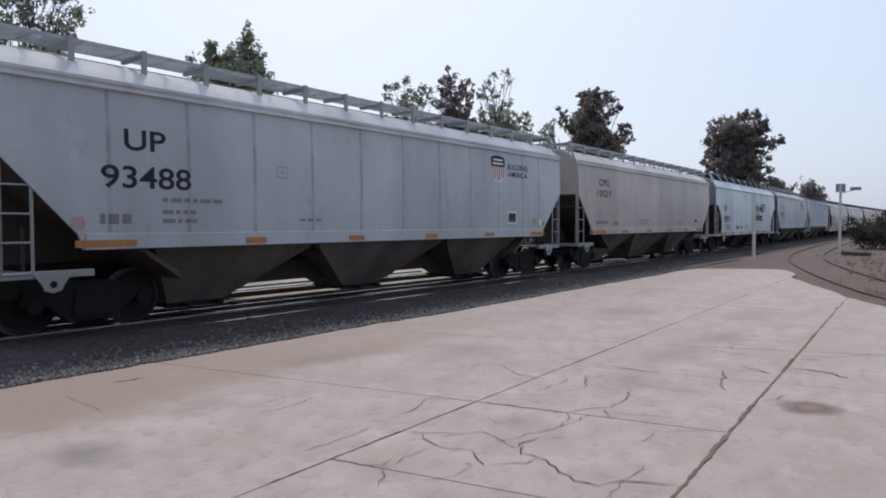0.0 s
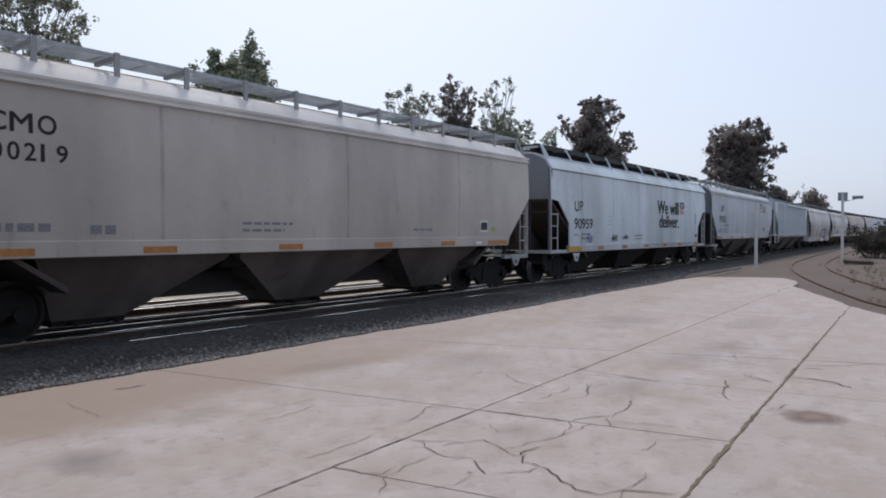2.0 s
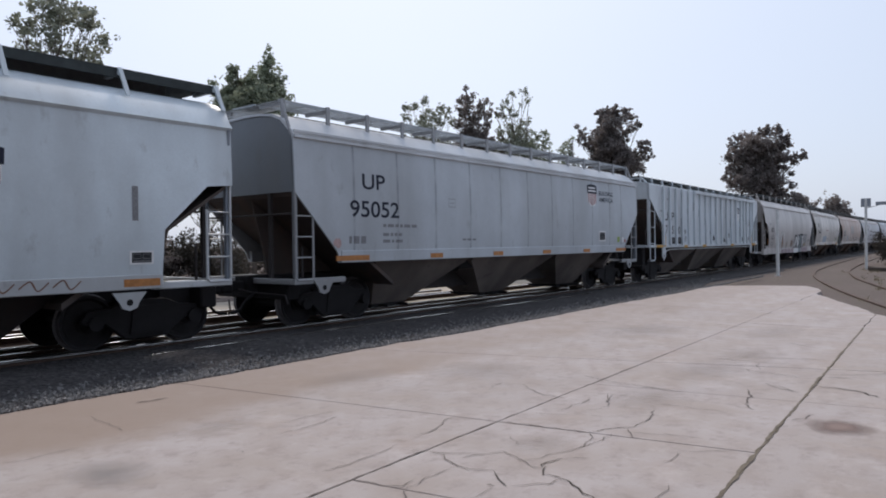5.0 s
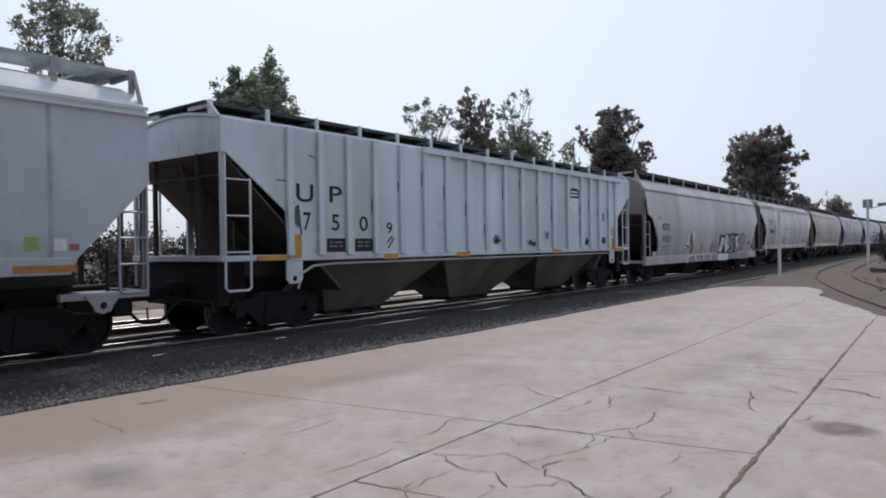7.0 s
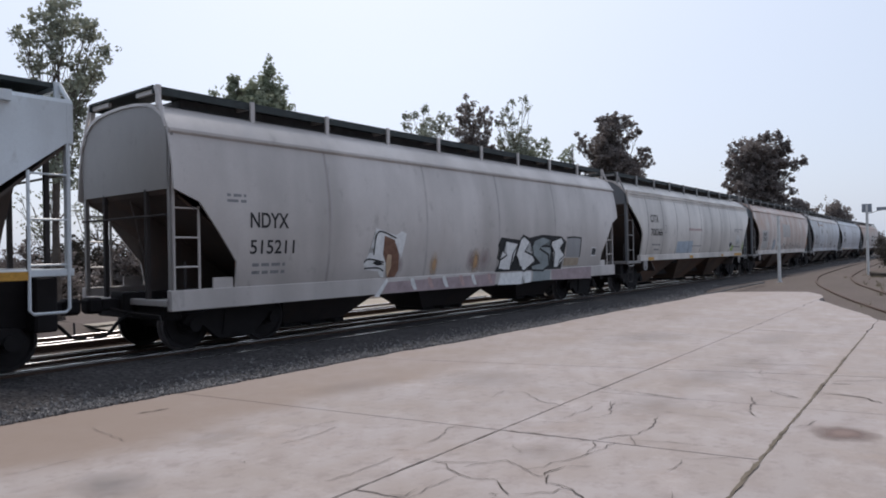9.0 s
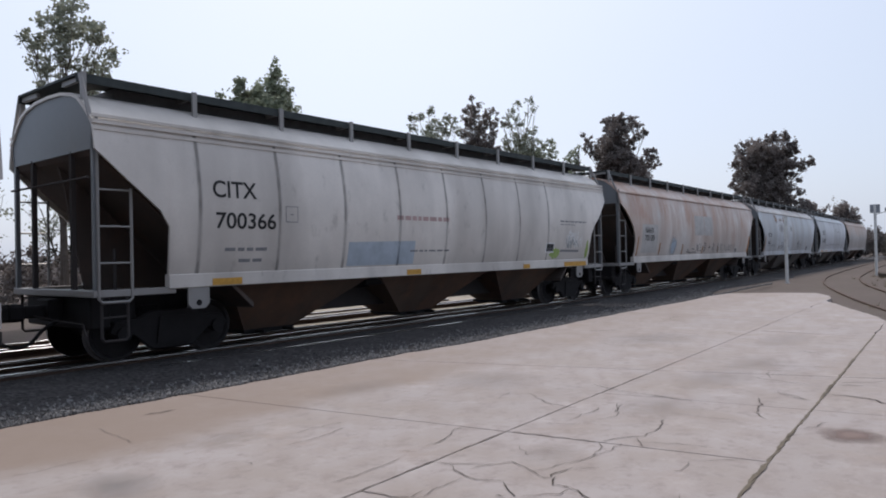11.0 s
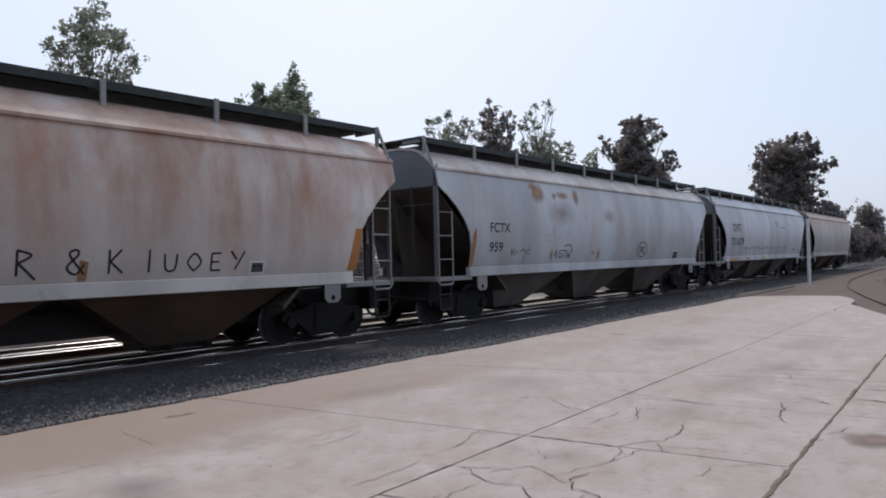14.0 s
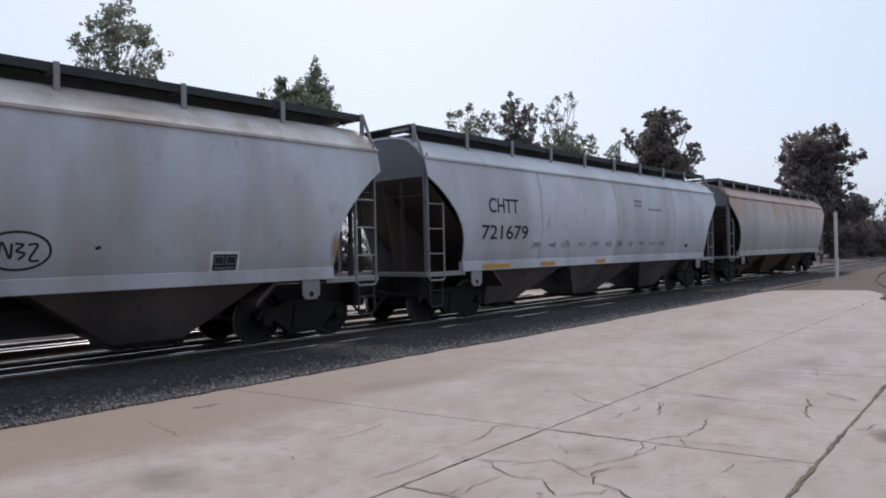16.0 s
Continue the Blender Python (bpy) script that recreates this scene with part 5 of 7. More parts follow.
def soft_spot(name, col, strength):
    """A spot on a wagon's side that fades raggedly towards its rim."""
    m, nt, b = nodes_of(name, 0.85)
    b.inputs["Base Color"].default_value = (*col, 1)
    tc, mid, flat, ln = nt.nodes.new("ShaderNodeTexCoord"), nt.nodes.new("ShaderNodeVectorMath"), nt.nodes.new("ShaderNodeVectorMath"), nt.nodes.new("ShaderNodeVectorMath")
    mid.operation, flat.operation, ln.operation = "SUBTRACT", "MULTIPLY", "LENGTH"
    mid.inputs[1].default_value, flat.inputs[1].default_value = (0.5, 0, 0.5), (1, 0, 1)
    nt.links.new(tc.outputs["Generated"], mid.inputs[0])
    nt.links.new(mid.outputs[0], flat.inputs[0])
    nt.links.new(flat.outputs[0], ln.inputs[0])
    _, n = noise_ramp(nt, 4, 0, 1, stretch=(1, 1, 0.5))
    add, fade = nt.nodes.new("ShaderNodeMath"), nt.nodes.new("ShaderNodeMapRange")
    add.operation = "MULTIPLY_ADD"
    add.inputs[1].default_value = 0.4
    nt.links.new(n, add.inputs[0])
    nt.links.new(ln.outputs["Value"], add.inputs[2])
    fade.inputs[1].default_value, fade.inputs[2].default_value, fade.inputs[3].default_value, fade.inputs[4].default_value = 0.12, 0.60, strength, 0.0
    nt.links.new(add.outputs[0], fade.inputs[0])
    clear, mx = nt.nodes.new("ShaderNodeBsdfTransparent"), nt.nodes.new("ShaderNodeMixShader")
    nt.links.new(fade.outputs[0], mx.inputs[0])
    nt.links.new(clear.outputs[0], mx.inputs[1])
    nt.links.new(b.outputs[0], mx.inputs[2])
    nt.links.new(mx.outputs[0], nt.nodes["Material Output"].inputs["Surface"])
    return m


M["soft_rust"] = soft_spot("soft_rust_bloom", (0.44, 0.24, 0.12), 1.0)
M["soft_orange"] = soft_spot("soft_orange_spray", (0.55, 0.34, 0.17), 1.0)
M["soft_pink"] = soft_spot("soft_pink_spray", (0.36, 0.27, 0.27), 0.8)
M["wash_teal"] = plain("washed_teal_paint", (0.30, 0.335, 0.34), 0.75, 0, 0.3, 4, 0)
M["wash_tan"] = plain("washed_tan_paint", (0.42, 0.34, 0.26), 0.75, 0, 0.3, 4, 0)
M["faint_rust"] = soft_spot("faint_rust_bloom", (0.40, 0.30, 0.235), 0.55)
M["soft_blue"] = soft_spot("soft_blue_spray", (0.33, 0.40, 0.50), 0.9)
M["wash_blue"] = plain("washed_blue_paint", (0.44, 0.50, 0.565), 0.75, 0, 0.25, 3, 0)
M["patch_grey"] = plain("patch_grey_paint", (0.52, 0.495, 0.475), 0.75, 0, 0.25, 3, 0.05)
M["rust_spot"] = plain("bright_rust", (0.42, 0.22, 0.11), 0.85, 0, 0.45, 7, 0.2)
M["roof_rust"] = car_paint("rusting_roof_paint", (0.70, 0.68, 0.65), 0.4, 0.7, rust_col=(0.30, 0.165, 0.11))
build_train()


# ---------------------------------------------------------------- ground
def ground_material():
    m, nt, b = nodes_of("dry_ground", 0.95)
    f1, _ = noise_ramp(nt, 0.12, 0.35, 0.65, coord="Object")
    f2, n2 = noise_ramp(nt, 1.6, 0.35, 0.7, coord="Object")
    f3, n3 = noise_ramp(nt, 22, 0.3, 0.75, coord="Object")
    c = mixed(nt, f1, (0.092, 0.070, 0.064), (0.132, 0.102, 0.094))
    c = mixed(nt, scaled(nt, f2, 0.5), c, (0.10, 0.09, 0.062))
    c = mixed(nt, scaled(nt, f3, 0.45), c, (0.08, 0.068, 0.062))
    nt.links.new(c, b.inputs["Base Color"])
    bumped(nt, b, n3, 0.6, 0.05)
    return m


def concrete_material(name="weathered_concrete", base=(0.368, 0.333, 0.323)):
    m, nt, b = nodes_of(name, 0.9)
    f1, _ = noise_ramp(nt, 0.35, 0.3, 0.7, coord="Object")
    f2, _ = noise_ramp(nt, 2.2, 0.42, 0.72, detail=9)
    f3, n3 = noise_ramp(nt, 60, 0.3, 0.75)
    f4, n4 = noise_ramp(nt, 9, 0.55, 0.75, detail=10)
    info = nt.nodes.new("ShaderNodeObjectInfo")
    c = mixed(nt, f1, base, tuple(v * 0.86 for v in base))
    c = mixed(nt, scaled(nt, info.outputs["Random"], 0.25), c, tuple(v * 1.12 for v in base))
    c = mixed(nt, scaled(nt, f2, 0.5), c, (base[0] * 0.72, base[1] * 0.66, base[2] * 0.62))
    c = mixed(nt, scaled(nt, f3, 0.22), c, tuple(v * 0.6 for v in base))
    c = mixed(nt, scaled(nt, f4, 0.42), c, (base[0] * 0.62, base[1] * 0.6, base[2] * 0.6))
    f5, _ = noise_ramp(nt, 1.1, 0.40, 0.66, detail=7)
    c = mixed(nt, scaled(nt, f5, 0.7), c, (base[0] * 0.80, base[1] * 0.76, base[2] * 0.70))
    f6, _ = noise_ramp(nt, 4.5, 0.50, 0.64, detail=12, rough=0.72)
    c = mixed(nt, scaled(nt, f6, 0.6), c, (base[0] * 0.66, base[1] * 0.62, base[2] * 0.60))
    f7, _ = noise_ramp(nt, 0.9, 0.56, 0.70, detail=8, rough=0.7)
    c = mixed(nt, scaled(nt, f7, 0.65), c, (base[0] * 0.80, base[1] * 0.72, base[2] * 0.65))
    f8, _ = noise_ramp(nt, 1.9, 0.55, 0.72, detail=10, rough=0.7)
    c = mixed(nt, scaled(nt, f8, 0.5), c, tuple(v * 1.22 for v in base))
    # tan dust blown off the ballast, thinning out over the slabs
    tc, sep = nt.nodes.new("ShaderNodeTexCoord"), nt.nodes.new("ShaderNodeSeparateXYZ")
    nt.links.new(tc.outputs["Object"], sep.inputs[0])
    _, nd = noise_ramp(nt, 0.45, 0, 1, detail=6)
    add = nt.nodes.new("ShaderNodeMath")
    add.operation = "MULTIPLY_ADD"
    add.inputs[1].default_value = 1.4
    nt.links.new(nd, add.inputs[0])
    nt.links.new(sep.outputs["Y"], add.inputs[2])
    dust = nt.nodes.new("ShaderNodeMapRange")
    dust.interpolation_type = "SMOOTHSTEP"
    dust.inputs[1].default_value, dust.inputs[2].default_value = 5.9, 6.7
    nt.links.new(add.outputs[0], dust.inputs[0])
    near = nt.nodes.new("ShaderNodeMapRange")
    near.inputs[1].default_value, near.inputs[2].default_value, near.inputs[3].default_value, near.inputs[4].default_value = 3.0, 10.0, 1.0, 0.3
    nt.links.new(sep.outputs["X"], near.inputs[0])
    both = nt.nodes.new("ShaderNodeMath")
    both.operation = "MULTIPLY"
    nt.links.new(dust.outputs[0], both.inputs[0])
    nt.links.new(near.outputs[0], both.inputs[1])
    c = mixed(nt, scaled(nt, both.outputs[0], 0.85), c, (0.225, 0.172, 0.138))
    nt.links.new(c, b.inputs["Base Color"])
    bumped(nt, b, n3, 0.25, 0.01)
    return m


def ballast_material(name, a, c2):
    m, nt, b = nodes_of(name, 0.95)
    geo = nt.nodes.new("ShaderNodeNewGeometry")
    f, n = noise_ramp(nt, 30, 0.3, 0.75)
    c = mixed(nt, geo.outputs["Random Per Island"], a, c2)
    c = mixed(nt, scaled(nt, f, 0.5), c, tuple(v * 0.5 for v in a))
    nt.links.new(c, b.inputs["Base Color"])
    bumped(nt, b, n, 0.4, 0.02)
    return m


M["ground"] = ground_material()
M["concrete"] = concrete_material()
def bed_material():
    """Packed, oily ballast darkened for the train's shade: every pebble its own tone."""
    m, nt, b = nodes_of("ballast_bed", 0.95)
    tc, cell, ramp = nt.nodes.new("ShaderNodeTexCoord"), nt.nodes.new("ShaderNodeTexVoronoi"), nt.nodes.new("ShaderNodeSeparateColor")
    cell.inputs["Scale"].default_value = 19
    nt.links.new(tc.outputs["Object"], cell.inputs["Vector"])
    nt.links.new(cell.outputs["Color"], ramp.inputs[0])
    big, _ = noise_ramp(nt, 1.3, 0.35, 0.7)
    c = mixed(nt, ramp.outputs[0], (0.026, 0.023, 0.024), (0.105, 0.099, 0.098))
    c = mixed(nt, scaled(nt, big, 0.6), c, (0.038, 0.033, 0.034))
    nt.links.new(c, b.inputs["Base Color"])
    bumped(nt, b, cell.outputs["Distance"], 1.0, 0.06)
    return m


M["bed"] = bed_material()
# paler than the bed: the sunlit strip is partly in this colour
M["stone"] = ballast_material("ballast_stone", (0.11, 0.105, 0.105), (0.27, 0.263, 0.255))
M["crack"] = plain("crack_dirt", (0.075, 0.062, 0.052), 1.0, 0, 0.4, 10, 0.4)
M["fine_crack"] = plain("fine_crack_dirt", (0.135, 0.115, 0.105), 1.0, 0, 0.4, 10, 0.2)
M["joint"] = plain("joint_dirt", (0.175, 0.148, 0.115), 1.0, 0, 0.5, 5, 0.4)
M["light_blocker"] = plain("light_blocker_brown", (0.06, 0.052, 0.048), 0.9, 0, 0.3, 2, 0.2)
M["pale_dirt"] = plain("pale_dirt", (0.36, 0.32, 0.265), 0.95, 0, 0.3, 1.2, 0.4)


def sheet(name, xs, ys, zf, mat, **tags):
    """A ground sheet on a grid with heights zf(x, y)."""
    bm = bmesh.new()
    vs = [[bm.verts.new((x, y, zf(x, y))) for y in ys] for x in xs]
    for a, b in zip(vs, vs[1:]):
        for j in range(len(ys) - 1):
            bm.faces.new((a[j], b[j], b[j + 1], a[j + 1]))
    ob = part(name, bm, mat)
    return tagged(ob, kind="structure", **tags)


def spaced(lo, hi, mid, fine, coarse):
    out, v = [], lo
    while v < hi:
        out.append(v)
        v += fine if abs(v - mid) < 30 else coarse
    return out + [hi]


def ground_z(x, y):
    d = y - track_y(x)
    z = -0.13 + 0.025 * noise.noise((x * 0.4, y * 0.4, 0))
    if -40 < x < 260 and -4.6 + 1.7 * min(max((x - 20) / 10, 0), 1) < d < 6:
        z -= 0.22
    if abs(x) > 120 or abs(y) > 120:
        z -= 0.2
    return z


sheet("ground", spaced(-1500, 2500, 15, 1.0, 60), spaced(-1500, 2000, 10, 1.0, 60), ground_z, M["ground"], label="dry brown dirt ground with sparse weeds", category="ground")


def bed_sheet(name, yc, half, xs):
    """A low bank of ballast along a track."""
    bm = bmesh.new()
    rows = []
    for x in xs:
        y0 = track_y(x) + yc
        row = []
        w = half - 1.7 * min(max((x - 20) / 10, 0), 1)
        for d, z in ((-w - 2.0, -0.42), (-w - 1.55, -0.115), (-w - 0.8, -0.13), (-w + 0.2, -0.19), (-0.7, -0.20), (0.7, -0.20), (1.6, -0.215), (2.0, -0.27), (2.6, -0.42)):
            row.append(bm.verts.new((x, y0 + d, z + 0.02 * noise.noise((x * 1.5, d * 2, 3)))))
        rows.append(row)
    for a, b in zip(rows, rows[1:]):
        for j in range(8):
            bm.faces.new((a[j], b[j], b[j + 1], a[j + 1]))
    return tagged(part(name, bm, M["bed"]), "dark grey crushed stone ballast, darkened for train shade", "ballast", kind="structure")


LINE = spaced(-60, 300, 10, 0.8, 5)
bed_sheet("ballast_bed", 0.0, 3.4, LINE)


def rails(name, centre, xs, label, head="tread"):
    """Two rails with a polished head along a line of centres y(x)."""
    thing = new(name)
    tagged(thing, label, "rail track", kind="structure")
    for s in (-0.7525, 0.7525):
        bm = bmesh.new()
        rows = []
        prof = [(-0.07, -0.16), (-0.07, -0.145), (-0.012, -0.125), (-0.012, -0.045), (-0.036, -0.035), (-0.036, -0.006), (-0.028, 0.0), (0.028, 0.0), (0.036, -0.006), (0.036, -0.035), (0.012, -0.045), (0.012, -0.125), (0.07, -0.145), (0.07, -0.16)]
        pts = [centre(x) for x in xs]
        for i, (x, y) in enumerate(pts):
            x0, y0 = pts[max(i - 1, 0)]
            x1, y1 = pts[min(i + 1, len(pts) - 1)]
            k = math.hypot(x1 - x0, y1 - y0)
            nx, ny = -(y1 - y0) / k, (x1 - x0) / k
            rows.append([bm.verts.new((x + nx * (s + p), y + ny * (s + p), RAIL_Z + z)) for p, z in prof])
        for a, b in zip(rows, rows[1:]):
            for j in range(len(prof) - 1):
                f = bm.faces.new((a[j], b[j], b[j + 1], a[j + 1]))
                f.material_index = 1 if j in (4, 5, 6, 7, 8) else 0
        bmesh.ops.recalc_face_normals(bm, faces=bm.faces[:])
        part("rail", bm, [M["rail_side"], M[head]], thing)
    return thing


def ties(thing, centre, lo, hi, step=0.56):
    rng = random.Random(2)
    first, x = None, lo
    while x < hi:
        cx, cy = centre(x)
        ex, ey = centre(x + 0.1)
        m = pose(cx, cy, RAIL_Z - 0.16, 0, 0, math.degrees(math.atan2(ey - cy, ex - cx)) + rng.uniform(-1, 1))
        if first is None:
            bm = bmesh.new()
            box(bm, -0.11, 0.11, -1.3, 1.3, -0.16, 0.0, 0.012)
            first = part("railroad_tie", bm, M["tie"], thing)
            first.matrix_basis = m
        else:
            again(first, thing, m)
        x += step


main_track = rails("main_track", lambda x: (x, track_y(x)), LINE, "straight steel track with bright rail heads under the train")
def long_rail(off, drop, label, x0=-25, x1=60):
    """A single length of rail lying along the line."""
    thing = tagged(new("spare_rail"), label, "rail")
    bm = bmesh.new()
    prof = [(-0.07, 0.0), (-0.07, 0.015), (-0.012, 0.035), (-0.012, 0.115), (-0.036, 0.125), (-0.036, 0.155), (-0.028, 0.16), (0.028, 0.16), (0.036, 0.155), (0.036, 0.125), (0.012, 0.115), (0.012, 0.035), (0.07, 0.015), (0.07, 0.0)]
    rows = [[bm.verts.new((x, track_y(x) + off + p, z + drop)) for p, z in prof] for x in LINE if x0 <= x <= x1]
    for a, b in zip(rows, rows[1:]):
        for j in range(len(prof)):
            f = bm.faces.new((a[j], b[j], b[(j + 1) % len(prof)], a[(j + 1) % len(prof)]))
            f.material_index = 1 if j in (5, 6, 7) else 0
    bm.faces.new(rows[0]), bm.faces.new(rows[-1][::-1])
    bmesh.ops.recalc_face_normals(bm, faces=bm.faces[:])
    part("rail_length", bm, [M["rail_side"], M["tread"]], thing)


long_rail(0.15, RAIL_Z - 0.185, "worn guard rail between the running rails")
long_rail(-1.5, -0.35, "half-buried worn rail along the near side of the track", 5.5, 22.0)
long_rail(2.2, -0.26, "long spare rail lying on the ballast beside the track")
for off, end in ((3.0, 22.0), (3.9, 21.0)):
    long_rail(off, -0.30, "spare rail from a row laid out beside the track", -20, end)


# the siding that swings away towards the yard's far side
SIDING = curve_pts([(150.0, 14.0), (100.0, 10.6), (60.0, 8.2), (44.0, 7.0), (37.9, 6.2), (33.0, 5.25), (28.1, 3.96), (24.0, 2.75), (20.4, 1.55), (18.5, 0.8), (14.0, -1.3), (8.0, -4.5), (0.0, -10.0)], 8)


def siding(u):
    i = min(max(int(u), 0), len(SIDING) - 2)
    f = u - i
    a, b = SIDING[i], SIDING[i + 1]
    return (a[0] + (b[0] - a[0]) * f, a[1] + (b[1] - a[1]) * f)


side_track = rails("siding_track", siding, [k * 0.5 for k in range(2 * (len(SIDING) - 1) + 1)], "old siding track curving through the dirt", "rail_side")
side_track.location.z = 0.035

# ------------------------------------------------ concrete yard
EDGE_Y = 7.40


def edge_y(x):
    return EDGE_Y + 0.10 * noise.noise((x * 0.55, 1.7, 0)) + 0.05 * noise.noise((x * 2.3, 5.1, 0)) + 0.02 * max(0, x - 12)


yard = tagged(new("concrete_yard"), "worn pale concrete yard slabs with cracks and open joints", "pavement", kind="structure")


def slab(poly, rough=0.012, depth=0.16, mat="concrete"):
    """One concrete slab from its corner outline, with slightly broken edges."""
    pts = []
    for (x0, y0), (x1, y1) in zip(poly, poly[1:] + poly[:1]):
        n = max(1, int(math.hypot(x1 - x0, y1 - y0) / 0.35))
        for k in range(n):
            u = k / n
            x, y = x0 + (x1 - x0) * u, y0 + (y1 - y0) * u
            if 0 < k:
                x += rough * noise.noise((x * 3, y * 3, 1))
                y += rough * noise.noise((x * 3, y * 3, 9))
            pts.append((x, y))
    bm = bmesh.new()
    dz = 0.003 * noise.noise((poly[0][0], poly[0][1], 4))
    top = [bm.verts.new((x, y, dz)) for x, y in pts]
    low = [bm.verts.new((x, y, -depth)) for x, y in pts]
    bm.faces.new(top)
    for k in range(len(pts)):
        q = (k + 1) % len(pts)
        bm.faces.new((top[q], top[k], low[k], low[q]))
    bmesh.ops.recalc_face_normals(bm, faces=bm.faces[:])
    bmesh.ops.bevel(bm, geom=[e for e in bm.edges if all(v.co.z > -0.05 for v in e.verts) and e.is_boundary is False and abs(e.calc_face_angle(0)) > 1], offset=0.006, segments=1, affect="EDGES")
    return part("concrete_slab", bm, M[mat], yard)


G = 0.004


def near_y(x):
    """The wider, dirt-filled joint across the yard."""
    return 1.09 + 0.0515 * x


def joint_y(x):
    """The long joint, not quite in line with the track."""
    return 3.20 + 0.037 * x


def cross(x, y):
    """The cross joints lean: x is the place on the long joint, y where it is wanted."""
    lean = 0.34 if 8 < x < 10 else 0.18 if 0 < x < 8 else 0.0
    return x - lean * (y - joint_y(x))


# bands along the track: from the long joint to the ballast, between the two joints, and nearer
for x0, x1 in ((-14, -8), (-8, -2.6), (-2.6, 4.94), (4.94, 8.56), (8.56, 16.2), (16.2, 24.4)):
    a0, a1 = cross(x0, EDGE_Y), cross(x1, EDGE_Y)
    up = [(a1 - G - (a1 - a0 - 2 * G) * k / 10, edge_y(a1 - (a1 - a0) * k / 10)) for k in range(11)]
    if x1 < 20:
        slab([(x0 + G, joint_y(x0) + G), (x1 - G, joint_y(x1) + G)] + up)
    else:
        slab([(x0 + G, joint_y(x0) + G), (22.0, joint_y(22.0) + G), (23.2, 4.10), (24.3, 4.35), (25.6, 4.95), (25.4, 6.0), (24.9, 6.9)] + up, 0.06)
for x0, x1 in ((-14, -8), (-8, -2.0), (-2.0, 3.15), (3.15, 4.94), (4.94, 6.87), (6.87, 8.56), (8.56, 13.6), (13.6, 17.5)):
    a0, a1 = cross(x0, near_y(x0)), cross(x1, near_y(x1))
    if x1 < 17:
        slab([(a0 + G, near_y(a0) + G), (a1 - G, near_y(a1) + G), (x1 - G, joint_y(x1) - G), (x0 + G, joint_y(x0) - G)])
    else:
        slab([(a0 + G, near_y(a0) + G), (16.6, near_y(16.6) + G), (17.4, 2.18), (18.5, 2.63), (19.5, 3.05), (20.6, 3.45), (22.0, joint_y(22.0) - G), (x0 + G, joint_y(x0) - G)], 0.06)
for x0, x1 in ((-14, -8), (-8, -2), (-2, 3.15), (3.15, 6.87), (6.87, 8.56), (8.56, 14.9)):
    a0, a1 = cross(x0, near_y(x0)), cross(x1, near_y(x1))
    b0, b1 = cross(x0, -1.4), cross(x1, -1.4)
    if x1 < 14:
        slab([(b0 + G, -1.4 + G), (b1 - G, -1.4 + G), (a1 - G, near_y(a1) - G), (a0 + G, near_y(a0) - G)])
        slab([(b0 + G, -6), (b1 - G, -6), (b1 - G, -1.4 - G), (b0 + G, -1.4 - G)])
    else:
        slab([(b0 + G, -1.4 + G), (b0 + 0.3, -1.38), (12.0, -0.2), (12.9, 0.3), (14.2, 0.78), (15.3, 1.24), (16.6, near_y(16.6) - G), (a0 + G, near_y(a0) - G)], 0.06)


def crack(pts, w, mat="crack", seed=0, jit=0.05, z=0.005):
    """A crack or dirt-filled joint as a thin ragged strip lying on the slabs."""
    rng = random.Random(seed)
    path = []
    for (x0, y0), (x1, y1) in zip(pts, pts[1:]):
        n = max(2, int(math.hypot(x1 - x0, y1 - y0) / 0.07))
        for k in range(n):
            u = k / n
            path.append((x0 + (x1 - x0) * u + rng.uniform(-jit, jit) * 0.5, y0 + (y1 - y0) * u + rng.uniform(-jit, jit) * 0.5))
    path.append(pts[-1])
    bm = bmesh.new()
    left, right = [], []
    for i, (x, y) in enumerate(path):
        x0, y0 = path[max(i - 1, 0)]
        x1, y1 = path[min(i + 1, len(path) - 1)]
        k = math.hypot(x1 - x0, y1 - y0) or 1
        ww = w * rng.uniform(0.35, 1.15) / 2
        if i in (0, len(path) - 1):
            ww *= 0.2
        nx, ny = -(y1 - y0) / k * ww, (x1 - x0) / k * ww
        left.append(bm.verts.new((x + nx, y + ny, z)))
        right.append(bm.verts.new((x - nx, y - ny, z)))
    for i in range(len(path) - 1):
        bm.faces.new((left[i], left[i + 1], right[i + 1], right[i]))
    return part("crack", bm, M[mat], yard)


def broken(kind, *pts):
    """A crack of one of five kinds: sharp, medium, fine, hairline, or a dark trench; wider where the slabs are coarser, far out."""
    width = {"s": 0.0115, "m": 0.009, "f": 0.0075, "h": 0.006, "t": 0.03}[kind] * max(1, pts[0][0] / 4.2)
    crack(list(pts), width, {"s": "crack", "t": "crack", "m": "mid_crack"}.get(kind, "fine_crack"), 20 + int(pts[0][0] * 37 + pts[0][1] * 91), 0.042, 0.007)


M["mid_crack"] = plain("crack_dust", (0.12, 0.10, 0.088), 1.0, 0, 0.4, 10, 0.3)
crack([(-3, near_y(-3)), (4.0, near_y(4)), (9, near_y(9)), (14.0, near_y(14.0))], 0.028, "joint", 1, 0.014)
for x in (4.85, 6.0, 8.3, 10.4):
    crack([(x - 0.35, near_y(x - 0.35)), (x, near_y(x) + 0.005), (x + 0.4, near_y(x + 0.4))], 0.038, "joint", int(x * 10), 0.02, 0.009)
crack([(2.6, joint_y(2.6)), (3.5, joint_y(3.5)), (5.0, joint_y(5.0))], 0.013, "fine_crack", 3, 0.012)
crack([(5.0, joint_y(5.0)), (6.6, joint_y(6.6)), (9.4, joint_y(9.4))], 0.009, "fine_crack", 4, 0.012)
